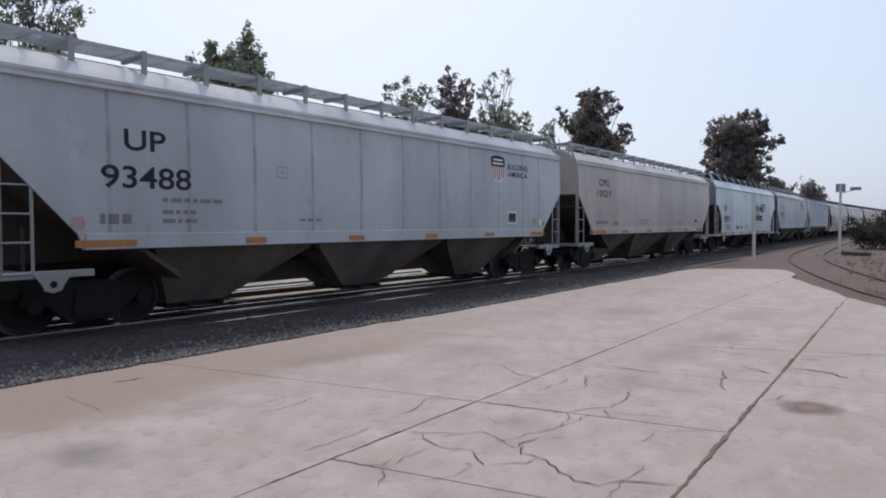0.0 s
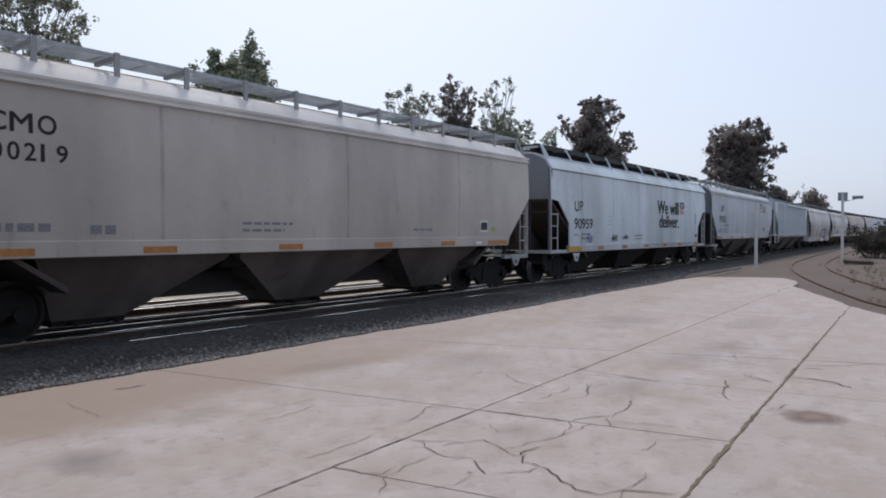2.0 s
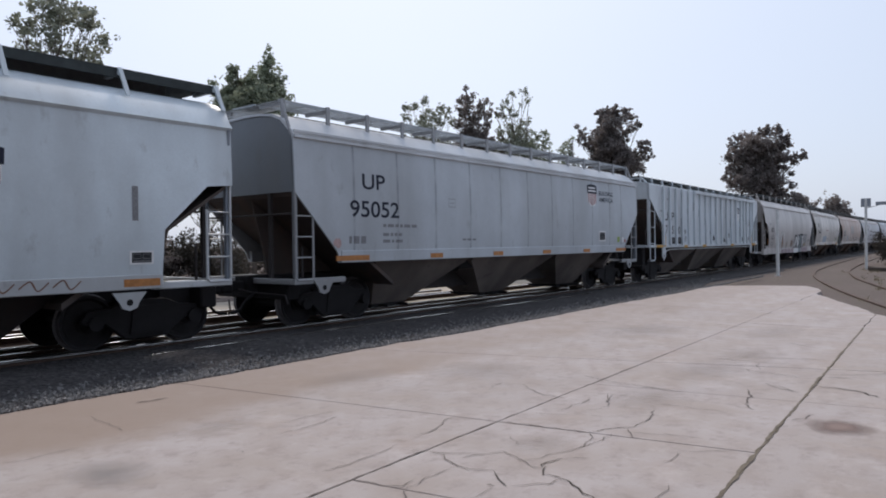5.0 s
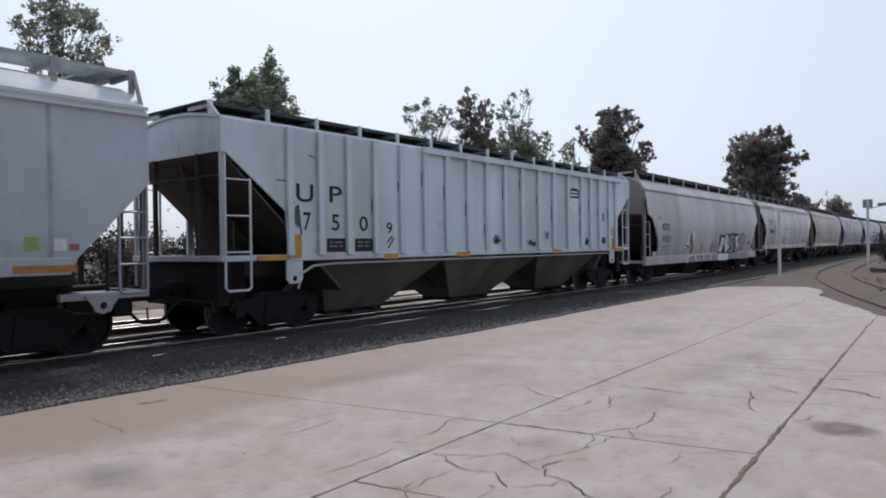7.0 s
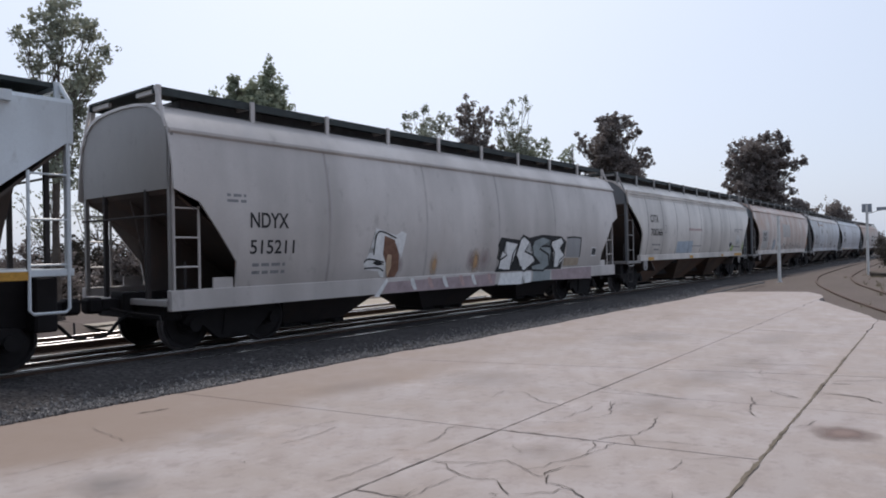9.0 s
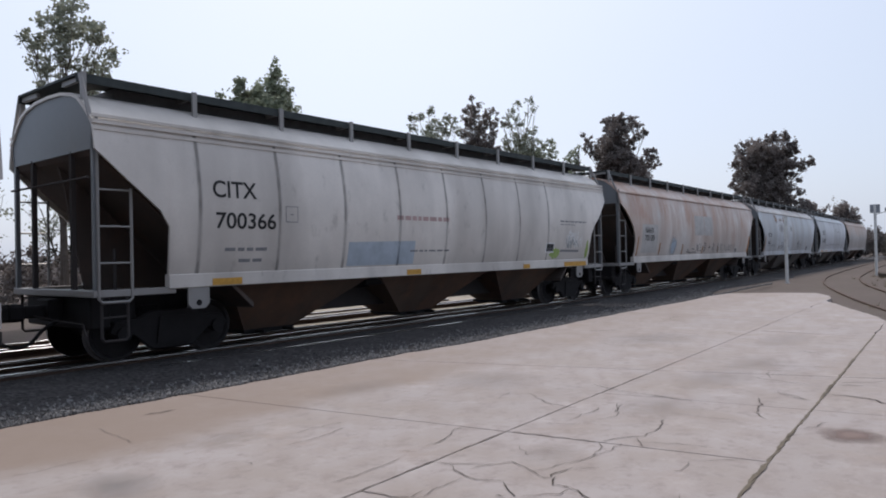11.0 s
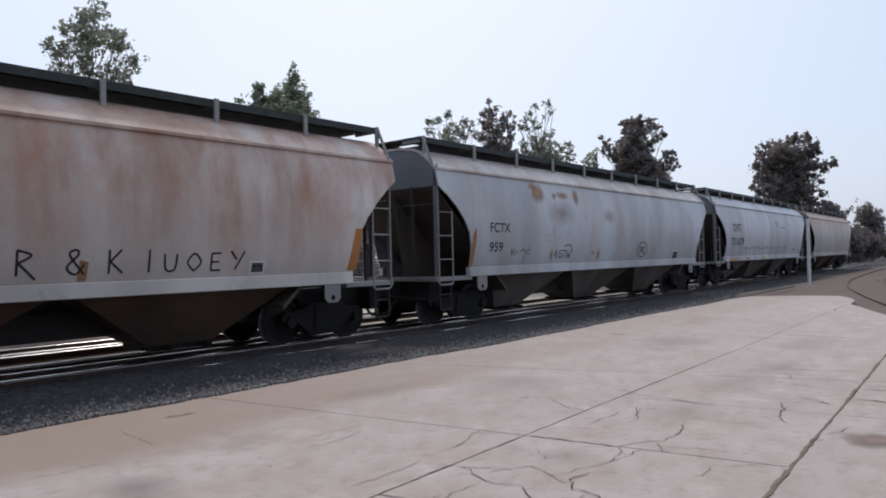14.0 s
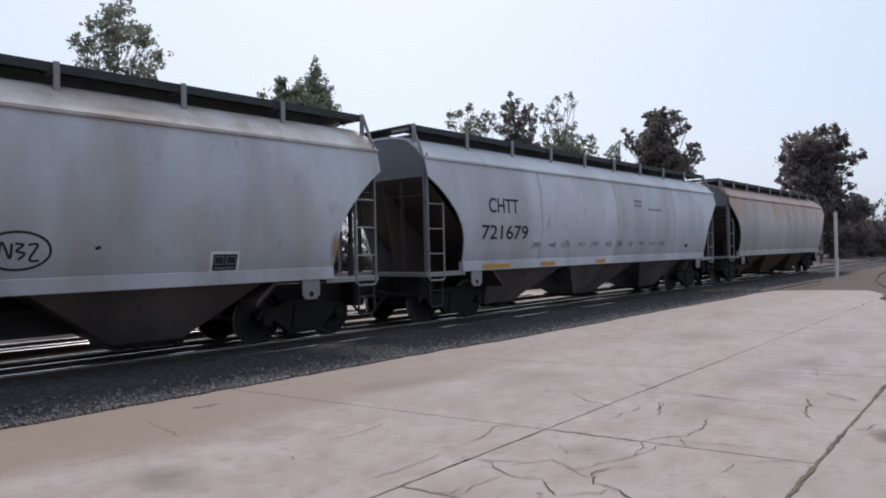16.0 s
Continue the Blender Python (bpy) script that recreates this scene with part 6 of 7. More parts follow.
broken("s", (4.94, 3.35), (4.99, 3.07), (5.04, 2.78), (5.08, 2.57))
broken("s", (5.08, 2.57), (5.25, 2.50), (5.45, 2.37), (5.64, 2.35))
broken("f", (5.64, 2.35), (5.85, 2.38), (6.11, 2.44))
broken("f", (3.56, 4.58), (3.89, 4.59), (4.24, 4.65))
broken("h", (3.77, 4.86), (4.03, 4.86), (4.38, 4.80))
broken("m", (4.20, 3.66), (4.43, 3.66), (4.73, 3.77), (4.82, 3.78))
broken("f", (3.12, 3.58), (3.41, 3.57), (3.65, 3.59), (3.85, 3.60))
broken("f", (3.98, 3.72), (4.02, 3.61))
broken("m", (3.91, 3.28), (3.90, 3.14), (3.81, 3.02), (3.77, 2.82), (3.85, 2.66))
broken("s", (3.85, 2.66), (3.70, 2.53), (3.64, 2.43))
broken("m", (3.93, 3.01), (4.06, 2.96), (4.25, 2.84), (4.18, 2.72), (4.09, 2.52), (4.08, 2.43))
broken("m", (4.63, 3.04), (4.51, 2.91), (4.44, 2.83))
broken("s", (4.08, 2.43), (4.19, 2.48), (4.37, 2.43))
broken("m", (4.37, 2.43), (4.47, 2.27))
broken("s", (4.11, 2.44), (3.98, 2.37), (4.00, 2.29), (3.99, 2.23))
broken("s", (3.99, 2.23), (3.92, 2.09), (3.88, 2.03), (3.75, 1.85), (3.77, 1.70), (3.90, 1.60), (4.04, 1.33))
broken("s", (3.58, 2.55), (3.60, 2.50))
broken("m", (3.68, 2.40), (3.84, 2.24), (4.00, 2.21))
broken("m", (3.15, 3.33), (3.18, 3.07), (3.25, 2.94), (3.40, 2.98))
broken("m", (4.66, 2.45), (4.88, 2.47), (5.08, 2.57))
broken("h", (5.99, 4.20), (6.37, 4.27))
broken("m", (8.64, 1.50), (8.75, 1.22))
broken("s", (8.07, 1.50), (8.07, 1.12), (7.93, 0.99), (7.84, 0.90))
broken("f", (7.49, 2.00), (7.20, 1.90), (6.83, 1.85))
broken("m", (6.83, 1.85), (6.70, 1.77), (6.61, 1.70))
broken("f", (6.39, 1.43), (6.45, 1.30))
broken("f", (6.15, 1.42), (6.22, 1.34))
broken("f", (4.70, 1.80), (4.76, 1.79), (4.98, 1.82))
broken("f", (5.37, 2.40), (5.13, 2.23))
broken("f", (7.91, 1.94), (7.74, 1.76), (7.65, 1.56))
broken("f", (8.93, 2.25), (9.08, 2.16), (9.12, 2.01))
broken("s", (12.10, 6.25), (12.42, 5.87))
broken("f", (11.18, 2.42), (11.04, 2.09))
broken("t", (3.43, 6.68), (3.58, 6.66), (3.73, 6.63))
broken("f", (2.89, 6.52), (2.87, 6.10), (2.85, 5.75))
broken("h", (1.84, 5.58), (2.02, 5.55), (2.20, 5.57))
broken("f", (2.20, 5.57), (2.35, 5.55))
broken("h", (3.63, 5.48), (3.83, 5.34), (4.01, 5.33))
broken("f", (3.07, 4.46), (3.06, 4.38))
broken("h", (3.19, 2.60), (3.30, 2.50), (3.43, 2.47), (3.62, 2.50))
broken("f", (5.05, 1.75), (5.25, 1.53))
rng = random.Random(5)
for k in range(26):
    x, y, a = (rng.uniform(6, 15), rng.uniform(0.2, 6.8)) + (rng.uniform(0, 6.3),) if k % 3 == 0 else (rng.uniform(3.4, 9.5), rng.uniform(1.5, 3.3)) + (rng.choice((0.2, 1.7, 3.3, 4.9)) + rng.uniform(-0.4, 0.4),)
    pts = [(x, y)]
    for _ in range(rng.randint(2, 4)):
        a += rng.uniform(-0.35, 0.35)
        s = rng.uniform(0.12, 0.32)
        pts.append((pts[-1][0] + s * math.cos(a), pts[-1][1] + s * math.sin(a)))
    crack(pts, 0.007 * max(1, x / 5), "fine_crack", 80 + k, 0.045, 0.0065)


def stain_material(name, col, strength):
    """A stain that fades out raggedly towards its rim."""
    m, nt, b = nodes_of(name, 0.9)
    tc, mp = nt.nodes.new("ShaderNodeTexCoord"), nt.nodes.new("ShaderNodeVectorMath")
    mp.operation = "SUBTRACT"
    mp.inputs[1].default_value = (0.5, 0.5, 0.0)
    flat = nt.nodes.new("ShaderNodeVectorMath")
    flat.operation = "MULTIPLY"
    flat.inputs[1].default_value = (1, 1, 0)
    ln = nt.nodes.new("ShaderNodeVectorMath")
    ln.operation = "LENGTH"
    nt.links.new(tc.outputs["Generated"], mp.inputs[0])
    nt.links.new(mp.outputs[0], flat.inputs[0])
    nt.links.new(flat.outputs[0], ln.inputs[0])
    _, n = noise_ramp(nt, 5, 0, 1)
    add = nt.nodes.new("ShaderNodeMath")
    add.operation = "MULTIPLY_ADD"
    add.inputs[1].default_value = 0.35
    nt.links.new(n, add.inputs[0])
    nt.links.new(ln.outputs["Value"], add.inputs[2])
    fade = nt.nodes.new("ShaderNodeMapRange")
    fade.inputs[1].default_value, fade.inputs[2].default_value = 0.22, 0.62
    fade.inputs[3].default_value, fade.inputs[4].default_value = strength, 0.0
    nt.links.new(add.outputs[0], fade.inputs[0])
    b.inputs["Base Color"].default_value = (*col, 1)
    clear, mx = nt.nodes.new("ShaderNodeBsdfTransparent"), nt.nodes.new("ShaderNodeMixShader")
    nt.links.new(fade.outputs[0], mx.inputs[0])
    nt.links.new(clear.outputs[0], mx.inputs[1])
    nt.links.new(b.outputs[0], mx.inputs[2])
    nt.links.new(mx.outputs[0], nt.nodes["Material Output"].inputs["Surface"])
    return m


M["stain"] = stain_material("oil_stain", (0.19, 0.18, 0.18), 0.36)
M["rusty_stain"] = stain_material("rusty_stain", (0.19, 0.14, 0.125), 1.1)


def stain(cx, cy, rx, ry, mat, seed, z=0.006):
    rng = random.Random(seed)
    bm = bmesh.new()
    vs = []
    for k in range(26):
        a = 2 * math.pi * k / 26
        r = 1 + 0.1 * math.sin(2 * a + seed) + rng.uniform(-0.05, 0.05)
        vs.append(bm.verts.new((cx + rx * r * math.cos(a), cy + ry * r * math.sin(a), z)))
    bm.faces.new(vs)
    return part("stain", bm, M[mat], yard)


M["scuff"] = stain_material("scuffed_dust", (0.27, 0.235, 0.215), 0.2)
for k, (cx, cy, rx, ry) in enumerate(((6.9, 4.9, 0.9, 0.7), (6.6, 2.7, 0.7, 0.5), (8.4, 2.7, 1.0, 0.5), (9.8, 2.6, 0.8, 0.5), (4.6, 2.75, 0.4, 0.3), (11.5, 4.8, 1.6, 0.8), (3.4, 5.2, 0.5, 0.3), (12.5, 2.9, 1.4, 0.5), (5.6, 5.9, 0.8, 0.5))):
    stain(cx, cy, rx, ry, "scuff", 31 + k, 0.0035)
stain(6.41, 1.01, 0.36, 0.27, "rusty_stain", 5)
stain(2.24, 4.75, 0.30, 0.45, "stain", 3)


def ballast_stones():
    """Loose crushed stone lying along the near shoulder and the yard's edge."""
    rng = random.Random(11)
    verts, faces = [], []
    base = [(1, 0, 0), (-1, 0, 0), (0, 1, 0), (0, -1, 0), (0, 0, 1), (0, 0, -1)]
    tri = [(0, 2, 4), (2, 1, 4), (1, 3, 4), (3, 0, 4), (2, 0, 5), (1, 2, 5), (3, 1, 5), (0, 3, 5)]
    for _ in range(76000):
        u = rng.random() ** 1.6
        x = -1.5 + 33 * u
        kind = rng.random()
        ragged = 0.30 + 0.22 * noise.noise((x * 0.9, 3.3, 0)) + 0.10 * noise.noise((x * 3.1, 8.3, 0))
        off = abs(rng.gauss(0, 0.8 if kind < 0.2 else ragged))
        if off > 2.6:
            continue
        y = edge_y(x) - 0.07 + off
        size = rng.uniform(0.015, 0.036) * (1.35 if kind > 0.93 else 1.0)
        d = track_y(x) - y
        w = 3.4 - 1.7 * min(max((x - 20) / 10, 0), 1)
        z = float(np.interp(d, [0, w - 0.2, w + 0.8, w + 1.55], [-0.20, -0.19, -0.13, -0.115]))
        if y < edge_y(x):
            z = 0.0
        elif d > w + 1.6:
            continue
        rot = Euler((rng.uniform(0, 6), rng.uniform(0, 6), rng.uniform(0, 6))).to_matrix()
        n = len(verts)
        for b in base:
            v = rot @ Vector((b[0] * rng.uniform(0.7, 1.2), b[1] * rng.uniform(0.6, 1.1), b[2] * rng.uniform(0.5, 0.9))) * size
            verts.append((x + v.x, y + v.y, z + v.z + size * 0.3))
        faces += [(a + n, b + n, c + n) for a, b, c in tri]
    me = bpy.data.meshes.new("ballast_stones")
    me.from_pydata(verts, [], faces)
    me.materials.append(M["stone"])
    return tagged(new("ballast_stones", me), "loose grey crushed stones along the track edge", "ballast", kind="stuff")


ballast_stones()

# unseen dark walls, added to cut the sky light on the left side
for name, x0, x1, y0, y1 in (("wall_south", -3.5, 4.0, -7.3, -7.0), ("wall_west", -3.5, -3.2, -7.0, 6.3)):
    bm = bmesh.new()
    box(bm, x0, x1, y0, y1, -0.1, 8.5)
    tagged(part(name, bm, M["light_blocker"]), "unseen dark brown wall added to block sky light", "wall", kind="structure")

# pale service road beyond the second track
sheet("dirt_road", spaced(8.2, 30, 15, 0.8, 10), [0, 1, 2, 3, 4, 5, 6, 7, 9, 11, 13], lambda x, y: 0, M["pale_dirt"], label="pale dusty dirt strip behind the tracks", category="road")
bpy.data.objects["dirt_road"].location = (0, 0, 0)
for v in bpy.data.objects["dirt_road"].data.vertices:
    v.co = (v.co.x, track_y(v.co.x) + 1.8 + v.co.y + 2.6 * max(0, 1 - (v.co.x - 8.2) / 2.4) * (v.co.y < 4), -0.245 + 0.02 * min(v.co.y, 4) + 0.02 * noise.noise((v.co.x * 0.5, v.co.y, 2)))

# ---------------------------------------------------------------- trees
def leaf_material(name, a, b2):
    m, nt, b = nodes_of(name, 0.7)
    geo = nt.nodes.new("ShaderNodeNewGeometry")
    f, _ = noise_ramp(nt, 0.8, 0.35, 0.65)
    c = mixed(nt, geo.outputs["Random Per Island"], a, b2)
    c = mixed(nt, scaled(nt, f, 0.4), c, tuple(v * 0.55 for v in a))
    nt.links.new(c, b.inputs["Base Color"])
    tr = nt.nodes.new("ShaderNodeBsdfTranslucent")
    nt.links.new(c, tr.inputs["Color"])
    mx = nt.nodes.new("ShaderNodeMixShader")
    mx.inputs[0].default_value = 0.4
    out = nt.nodes["Material Output"]
    nt.links.new(b.outputs[0], mx.inputs[1])
    nt.links.new(tr.outputs[0], mx.inputs[2])
    nt.links.new(mx.outputs[0], out.inputs["Surface"])
    return m


# the first four leaf colours are paled to stand for distance haze
M["leaf_a"] = leaf_material("hazy_grey_green_leaves", (0.23, 0.25, 0.19), (0.32, 0.335, 0.26))
M["leaf_b"] = leaf_material("hazy_bright_green_leaves", (0.25, 0.285, 0.20), (0.34, 0.37, 0.27))
M["leaf_c"] = leaf_material("hazy_dark_leaves", (0.20, 0.175, 0.165), (0.29, 0.255, 0.235))
M["leaf_e"] = leaf_material("hazy_woodland_leaves", (0.15, 0.132, 0.128), (0.21, 0.19, 0.18))
M["leaf_f"] = leaf_material("dark_hedge_leaves", (0.05, 0.046, 0.04), (0.085, 0.075, 0.062))
M["dry_blade"] = leaf_material("dry_grass_blades", (0.17, 0.145, 0.10), (0.24, 0.21, 0.14))
M["bark"] = plain("grey_bark", (0.12, 0.10, 0.085), 0.95, 0, 0.4, 6, 0.7)


def tree(x, y, clumps, mat, label, leaf=0.14, per=230, seed=0, base=-0.15, stems=1, trunk_r=0.16):
    """A tree: tapered trunk, a limb to every clump, and leaves scattered in uneven sprays about the limbs' ends.
    clumps: (dx, dy, z, radius, flatness)."""
    rng = random.Random(seed)
    thing = tagged(new("tree"), label, "tree")
    thing.location = (x, y, base)
    top = max(c[2] for c in clumps)
    bm = bmesh.new()
    for s in range(stems):
        ox, oy = rng.uniform(-0.4, 0.4) * (stems > 1), rng.uniform(-0.4, 0.4) * (stems > 1)
        pts, px, py = [], ox, oy
        cx = sum(c[0] for c in clumps) / len(clumps)
        for k in range(7):
            u = k / 6
            pts.append((px + cx * u * u, py, top * 0.86 * u))
            px += rng.uniform(-0.12, 0.12)
            py += rng.uniform(-0.12, 0.12)
        for k in range(6):
            rod(bm, pts[k], pts[k + 1], trunk_r * (1 - k / 7), 7, trunk_r * (1 - (k + 1) / 7))
        for c in clumps[s::stems]:
            lo = max(range(7), key=lambda k: -abs(pts[k][2] - c[2] * 0.72))
            a, b = Vector(pts[lo]), Vector((c[0], c[1], c[2]))
            mid = (a + b) / 2 + Vector((rng.uniform(-0.2, 0.2), rng.uniform(-0.2, 0.2), -0.15 * (b - a).length))
            rod(bm, a, mid, trunk_r * 0.35, 5, trunk_r * 0.22)
            rod(bm, mid, b, trunk_r * 0.22, 5, trunk_r * 0.08)
            for _ in range(4):
                v = Vector((rng.gauss(0, 1), rng.gauss(0, 1), rng.gauss(0, 0.8))).normalized() * c[3] * 0.9
                rod(bm, mid.lerp(b, rng.uniform(0.3, 0.9)), b + v, trunk_r * 0.10, 4, 0.006)
    part("trunk", bm, M["bark"], thing)
    verts, faces = [], []
    for cx, cy, cz, r, flat in clumps:
        sprays = [(Vector((rng.gauss(0, 0.55), rng.gauss(0, 0.55), rng.gauss(0, 0.55) * flat)) * r, rng.uniform(0.25, 0.55) * r) for _ in range(max(12, int(26 * r)))]
        for _ in range(int(per * r * r)):
            sv, sr = sprays[rng.randrange(len(sprays))]
            p = Vector((cx, cy, cz)) + sv + Vector((rng.gauss(0, 0.5), rng.gauss(0, 0.5), rng.gauss(0, 0.5))) * sr
            q = Euler((rng.uniform(-1.2, 1.2), rng.uniform(-1.2, 1.2), rng.uniform(0, 6.3))).to_matrix()
            l, w = leaf * rng.uniform(0.7, 1.5), leaf * rng.uniform(0.28, 0.48)
            n = len(verts)
            for v in ((0, -l * 0.5, 0), (w, 0, 0.25 * w), (0, l * 0.5, 0), (-w, 0, 0.25 * w)):
                verts.append(tuple(p + q @ Vector(v)))
            faces += [(n, n + 1, n + 2), (n, n + 2, n + 3)]
    me = bpy.data.meshes.new("crown")
    me.from_pydata(verts, [], faces)
    me.materials.append(mat)
    crown = new("crown", me)
    crown.parent = thing
    return thing


def cloud(rng, n, cx, cz, rx, rz, r0, r1, dy=1.2):
    """Clumps spread in an uneven oval as seen from the yard; dx runs across the view."""
    out = []
    for _ in range(n):
        a, k = rng.uniform(0, 2 * math.pi), math.sqrt(rng.random())
        out.append((cx + rx * k * math.cos(a), rng.uniform(-dy, dy), cz + rz * k * math.sin(a), rng.uniform(r0, r1), rng.uniform(0.6, 1.0)))
    for _ in range(n // 2):
        a = rng.uniform(-0.3, math.pi + 0.3)
        k = rng.uniform(0.95, 1.25)
        out.append((cx + rx * k * math.cos(a), rng.uniform(-dy, dy), cz + rz * k * math.sin(a) + r0 * 0.5, r0 * rng.uniform(0.35, 0.6), 0.9))
    return out


def across(x, y, clumps):
    """Turn clump offsets so that dx runs across the line of sight from the yard."""
    k = math.hypot(x, y)
    ax, ay = y / k, -x / k
    return [(c[0] * ax + c[1] * x / k, c[0] * ay + c[1] * y / k, c[2], c[3], c[4]) for c in clumps]


rng = random.Random(21)


def planted(x, y, clumps, mat, label, **kw):
    return tree(x, y, across(x, y, clumps), mat, label, **kw)


planted(8.55, 20.6, cloud(rng, 22, 0.0, 7.3, 0.85, 1.5, 0.28, 0.45) + [(-0.05, 0, 8.9, 0.35, 0.9), (0.1, 0, 9.35, 0.28, 0.9), (1.1, 0, 7.75, 0.28, 0.7), (-1.05, 0, 8.0, 0.32, 0.7), (0.8, 0, 8.2, 0.3, 0.7), (-0.6, 0, 8.5, 0.3, 0.7)] + cloud(rng, 16, 0.0, 5.2, 0.9, 1.4, 0.3, 0.45),
        M["leaf_a"], "tall slender tree with sparse grey-green leaves", leaf=0.12, per=1000, seed=1, stems=3, trunk_r=0.06)
planted(16.4, 22.54, cloud(rng, 18, 0.0, 6.4, 0.95, 1.5, 0.5, 0.65) + [(0.4, 0.3, 7.4, 0.6, 1), (0.5, -0.3, 7.8, 0.55, 1), (0.45, 0, 8.1, 0.55, 0.9), (0.6, 0, 8.7, 0.34, 1.1), (0.62, 0, 9.15, 0.2, 1.2), (0.95, 0, 8.2, 0.3, 1), (-0.72, 0, 8.2, 0.36, 1.0), (-0.75, 0, 8.6, 0.2, 1.0), (-0.95, 0, 7.7, 0.42, 0.9), (0.9, 0, 7.5, 0.45, 0.9), (0.1, 0, 7.6, 0.5, 0.9)],
        M["leaf_b"], "bushy green tree with pointed tips", leaf=0.13, per=3600, seed=2, trunk_r=0.1)
def masses(*lumps):
    """Leaf masses of a crown: across, height, radius; each a little before or behind the trunk."""
    return [(x, rng.uniform(-1.6, 1.6) * r ** 0.5, z, r, 0.85) for x, z, r in lumps]


planted(28.5, 23.85, masses((-1.1, 8.9, 0.29), (-0.7, 9.1, 0.29), (-0.2, 9.3, 0.32), (0.3, 8.9, 0.34), (-0.1, 8.6, 0.34), (0.5, 8.4, 0.34), (0.8, 8.9, 0.23), (-0.9, 8.4, 0.21), (1.1, 8.8, 0.25), (1.3, 8.3, 0.29), (-1.2, 8.5, 0.17)) + cloud(rng, 14, 0.1, 6.9, 1.1, 1.2, 0.35, 0.5),
        M["leaf_a"], "spreading tree with fine dull green leaves", leaf=0.12, per=1500, seed=3, trunk_r=0.07)
planted(30.0, 22.1, masses((-0.2, 10.2, 0.09), (-0.2, 10, 0.14), (-0.3, 9.7, 0.21), (0.2, 9.6, 0.14), (-0.5, 9.4, 0.21), (-0.1, 9.3, 0.29), (-0.3, 8.8, 0.37), (-0.5, 8.3, 0.34), (0.1, 8.3, 0.4), (0.8, 9.2, 0.23), (0.6, 8.9, 0.32), (1, 8.6, 0.29), (1.2, 9.3, 0.11), (0.4, 8.5, 0.3), (0.9, 8, 0.3), (-0.3, 7.8, 0.34), (0.3, 7.7, 0.34)) + cloud(rng, 14, 0.3, 6.6, 0.8, 1.0, 0.4, 0.5),
        M["leaf_c"], "dark pointed conifer among other trees", leaf=0.12, per=2600, seed=4, trunk_r=0.1)
planted(31.4, 19.9, masses((-0.3, 9.8, 0.23), (0.3, 9.7, 0.23), (0.6, 9.5, 0.14), (0.4, 9.2, 0.14), (0.1, 9.1, 0.11), (-0.6, 9.4, 0.23), (-0.9, 8.9, 0.21), (-0.4, 8.9, 0.21), (-0.8, 8.5, 0.23), (-1.1, 8.5, 0.17), (-0.3, 8.4, 0.29), (0.2, 8.2, 0.25), (0.5, 8.3, 0.14), (0, 7.9, 0.29), (-0.5, 8, 0.32), (-1, 7.8, 0.25), (0.5, 7.7, 0.25), (-0.2, 7.5, 0.34), (-0.9, 7.5, 0.29)) + cloud(rng, 14, -0.2, 6.5, 0.9, 1.0, 0.35, 0.5),
        M["leaf_a"], "airy tree with drooping grey-green sprays", leaf=0.12, per=1300, seed=5, trunk_r=0.07)
planted(32.2, 18.9, masses((0.1, 7.6, 0.21), (-0.2, 7.4, 0.25), (0.2, 7.3, 0.17), (-0.4, 7.1, 0.29), (0.1, 7, 0.25), (-0.8, 7.1, 0.25)) + cloud(rng, 6, -0.3, 5.9, 0.7, 0.8, 0.4, 0.5), M["leaf_b"], "small light green tree", leaf=0.12, per=1900, seed=6, trunk_r=0.07)
planted(40.6, 20.9, masses((-0.6, 8.4, 0.14), (-1, 8.1, 0.28), (-0.7, 8.1, 0.21), (-1.3, 7.8, 0.31), (-0.8, 7.6, 0.31)) + cloud(rng, 6, -1.0, 6.4, 0.6, 0.8, 0.4, 0.5), M["leaf_b"], "small dull green tree beside a darker one", leaf=0.14, per=1100, seed=16)
side_limbs = masses((-2.4, 9.4, 0.17), (-2.1, 9.1, 0.26), (-2, 8.6, 0.26), (-2.2, 8.3, 0.17), (-1.8, 8.1, 0.29), (2.2, 8.1, 0.17), (1.9, 8.1, 0.23), (1.6, 8, 0.17), (1.8, 7.6, 0.29), (2.1, 7.6, 0.2), (1.5, 7.4, 0.29), (2, 7.1, 0.26), (1.5, 6.9, 0.29), (1.2, 7.1, 0.23))
core = masses((-1, 10.3, 0.2), (-0.7, 10.3, 0.26), (-0.3, 10.5, 0.2), (-0.4, 10, 0.36), (0.2, 10.1, 0.4), (0.7, 10.2, 0.23), (1, 10.4, 0.11), (-0.8, 9.7, 0.36), (-0.2, 9.4, 0.46), (0.5, 9.6, 0.4), (1.1, 9.7, 0.26), (1.5, 9.3, 0.26), (1, 9.1, 0.29), (-0.5, 8.9, 0.5), (0.1, 8.6, 0.46), (-1.1, 8.4, 0.5), (-0.4, 8.1, 0.54), (0.3, 7.8, 0.43), (0.7, 8.6, 0.21), (-1.2, 7.7, 0.5), (-0.4, 7.4, 0.5), (0.3, 7.3, 0.4))
planted(42.2, 19.4, side_limbs + core + cloud(rng, 12, -0.3, 8.5, 0.8, 1.2, 0.45, 0.6) + cloud(rng, 20, -0.2, 6.8, 1.2, 0.9, 0.5, 0.65),
        M["leaf_c"], "dark dense tree with loose side branches", leaf=0.15, per=2300, seed=7, trunk_r=0.1)
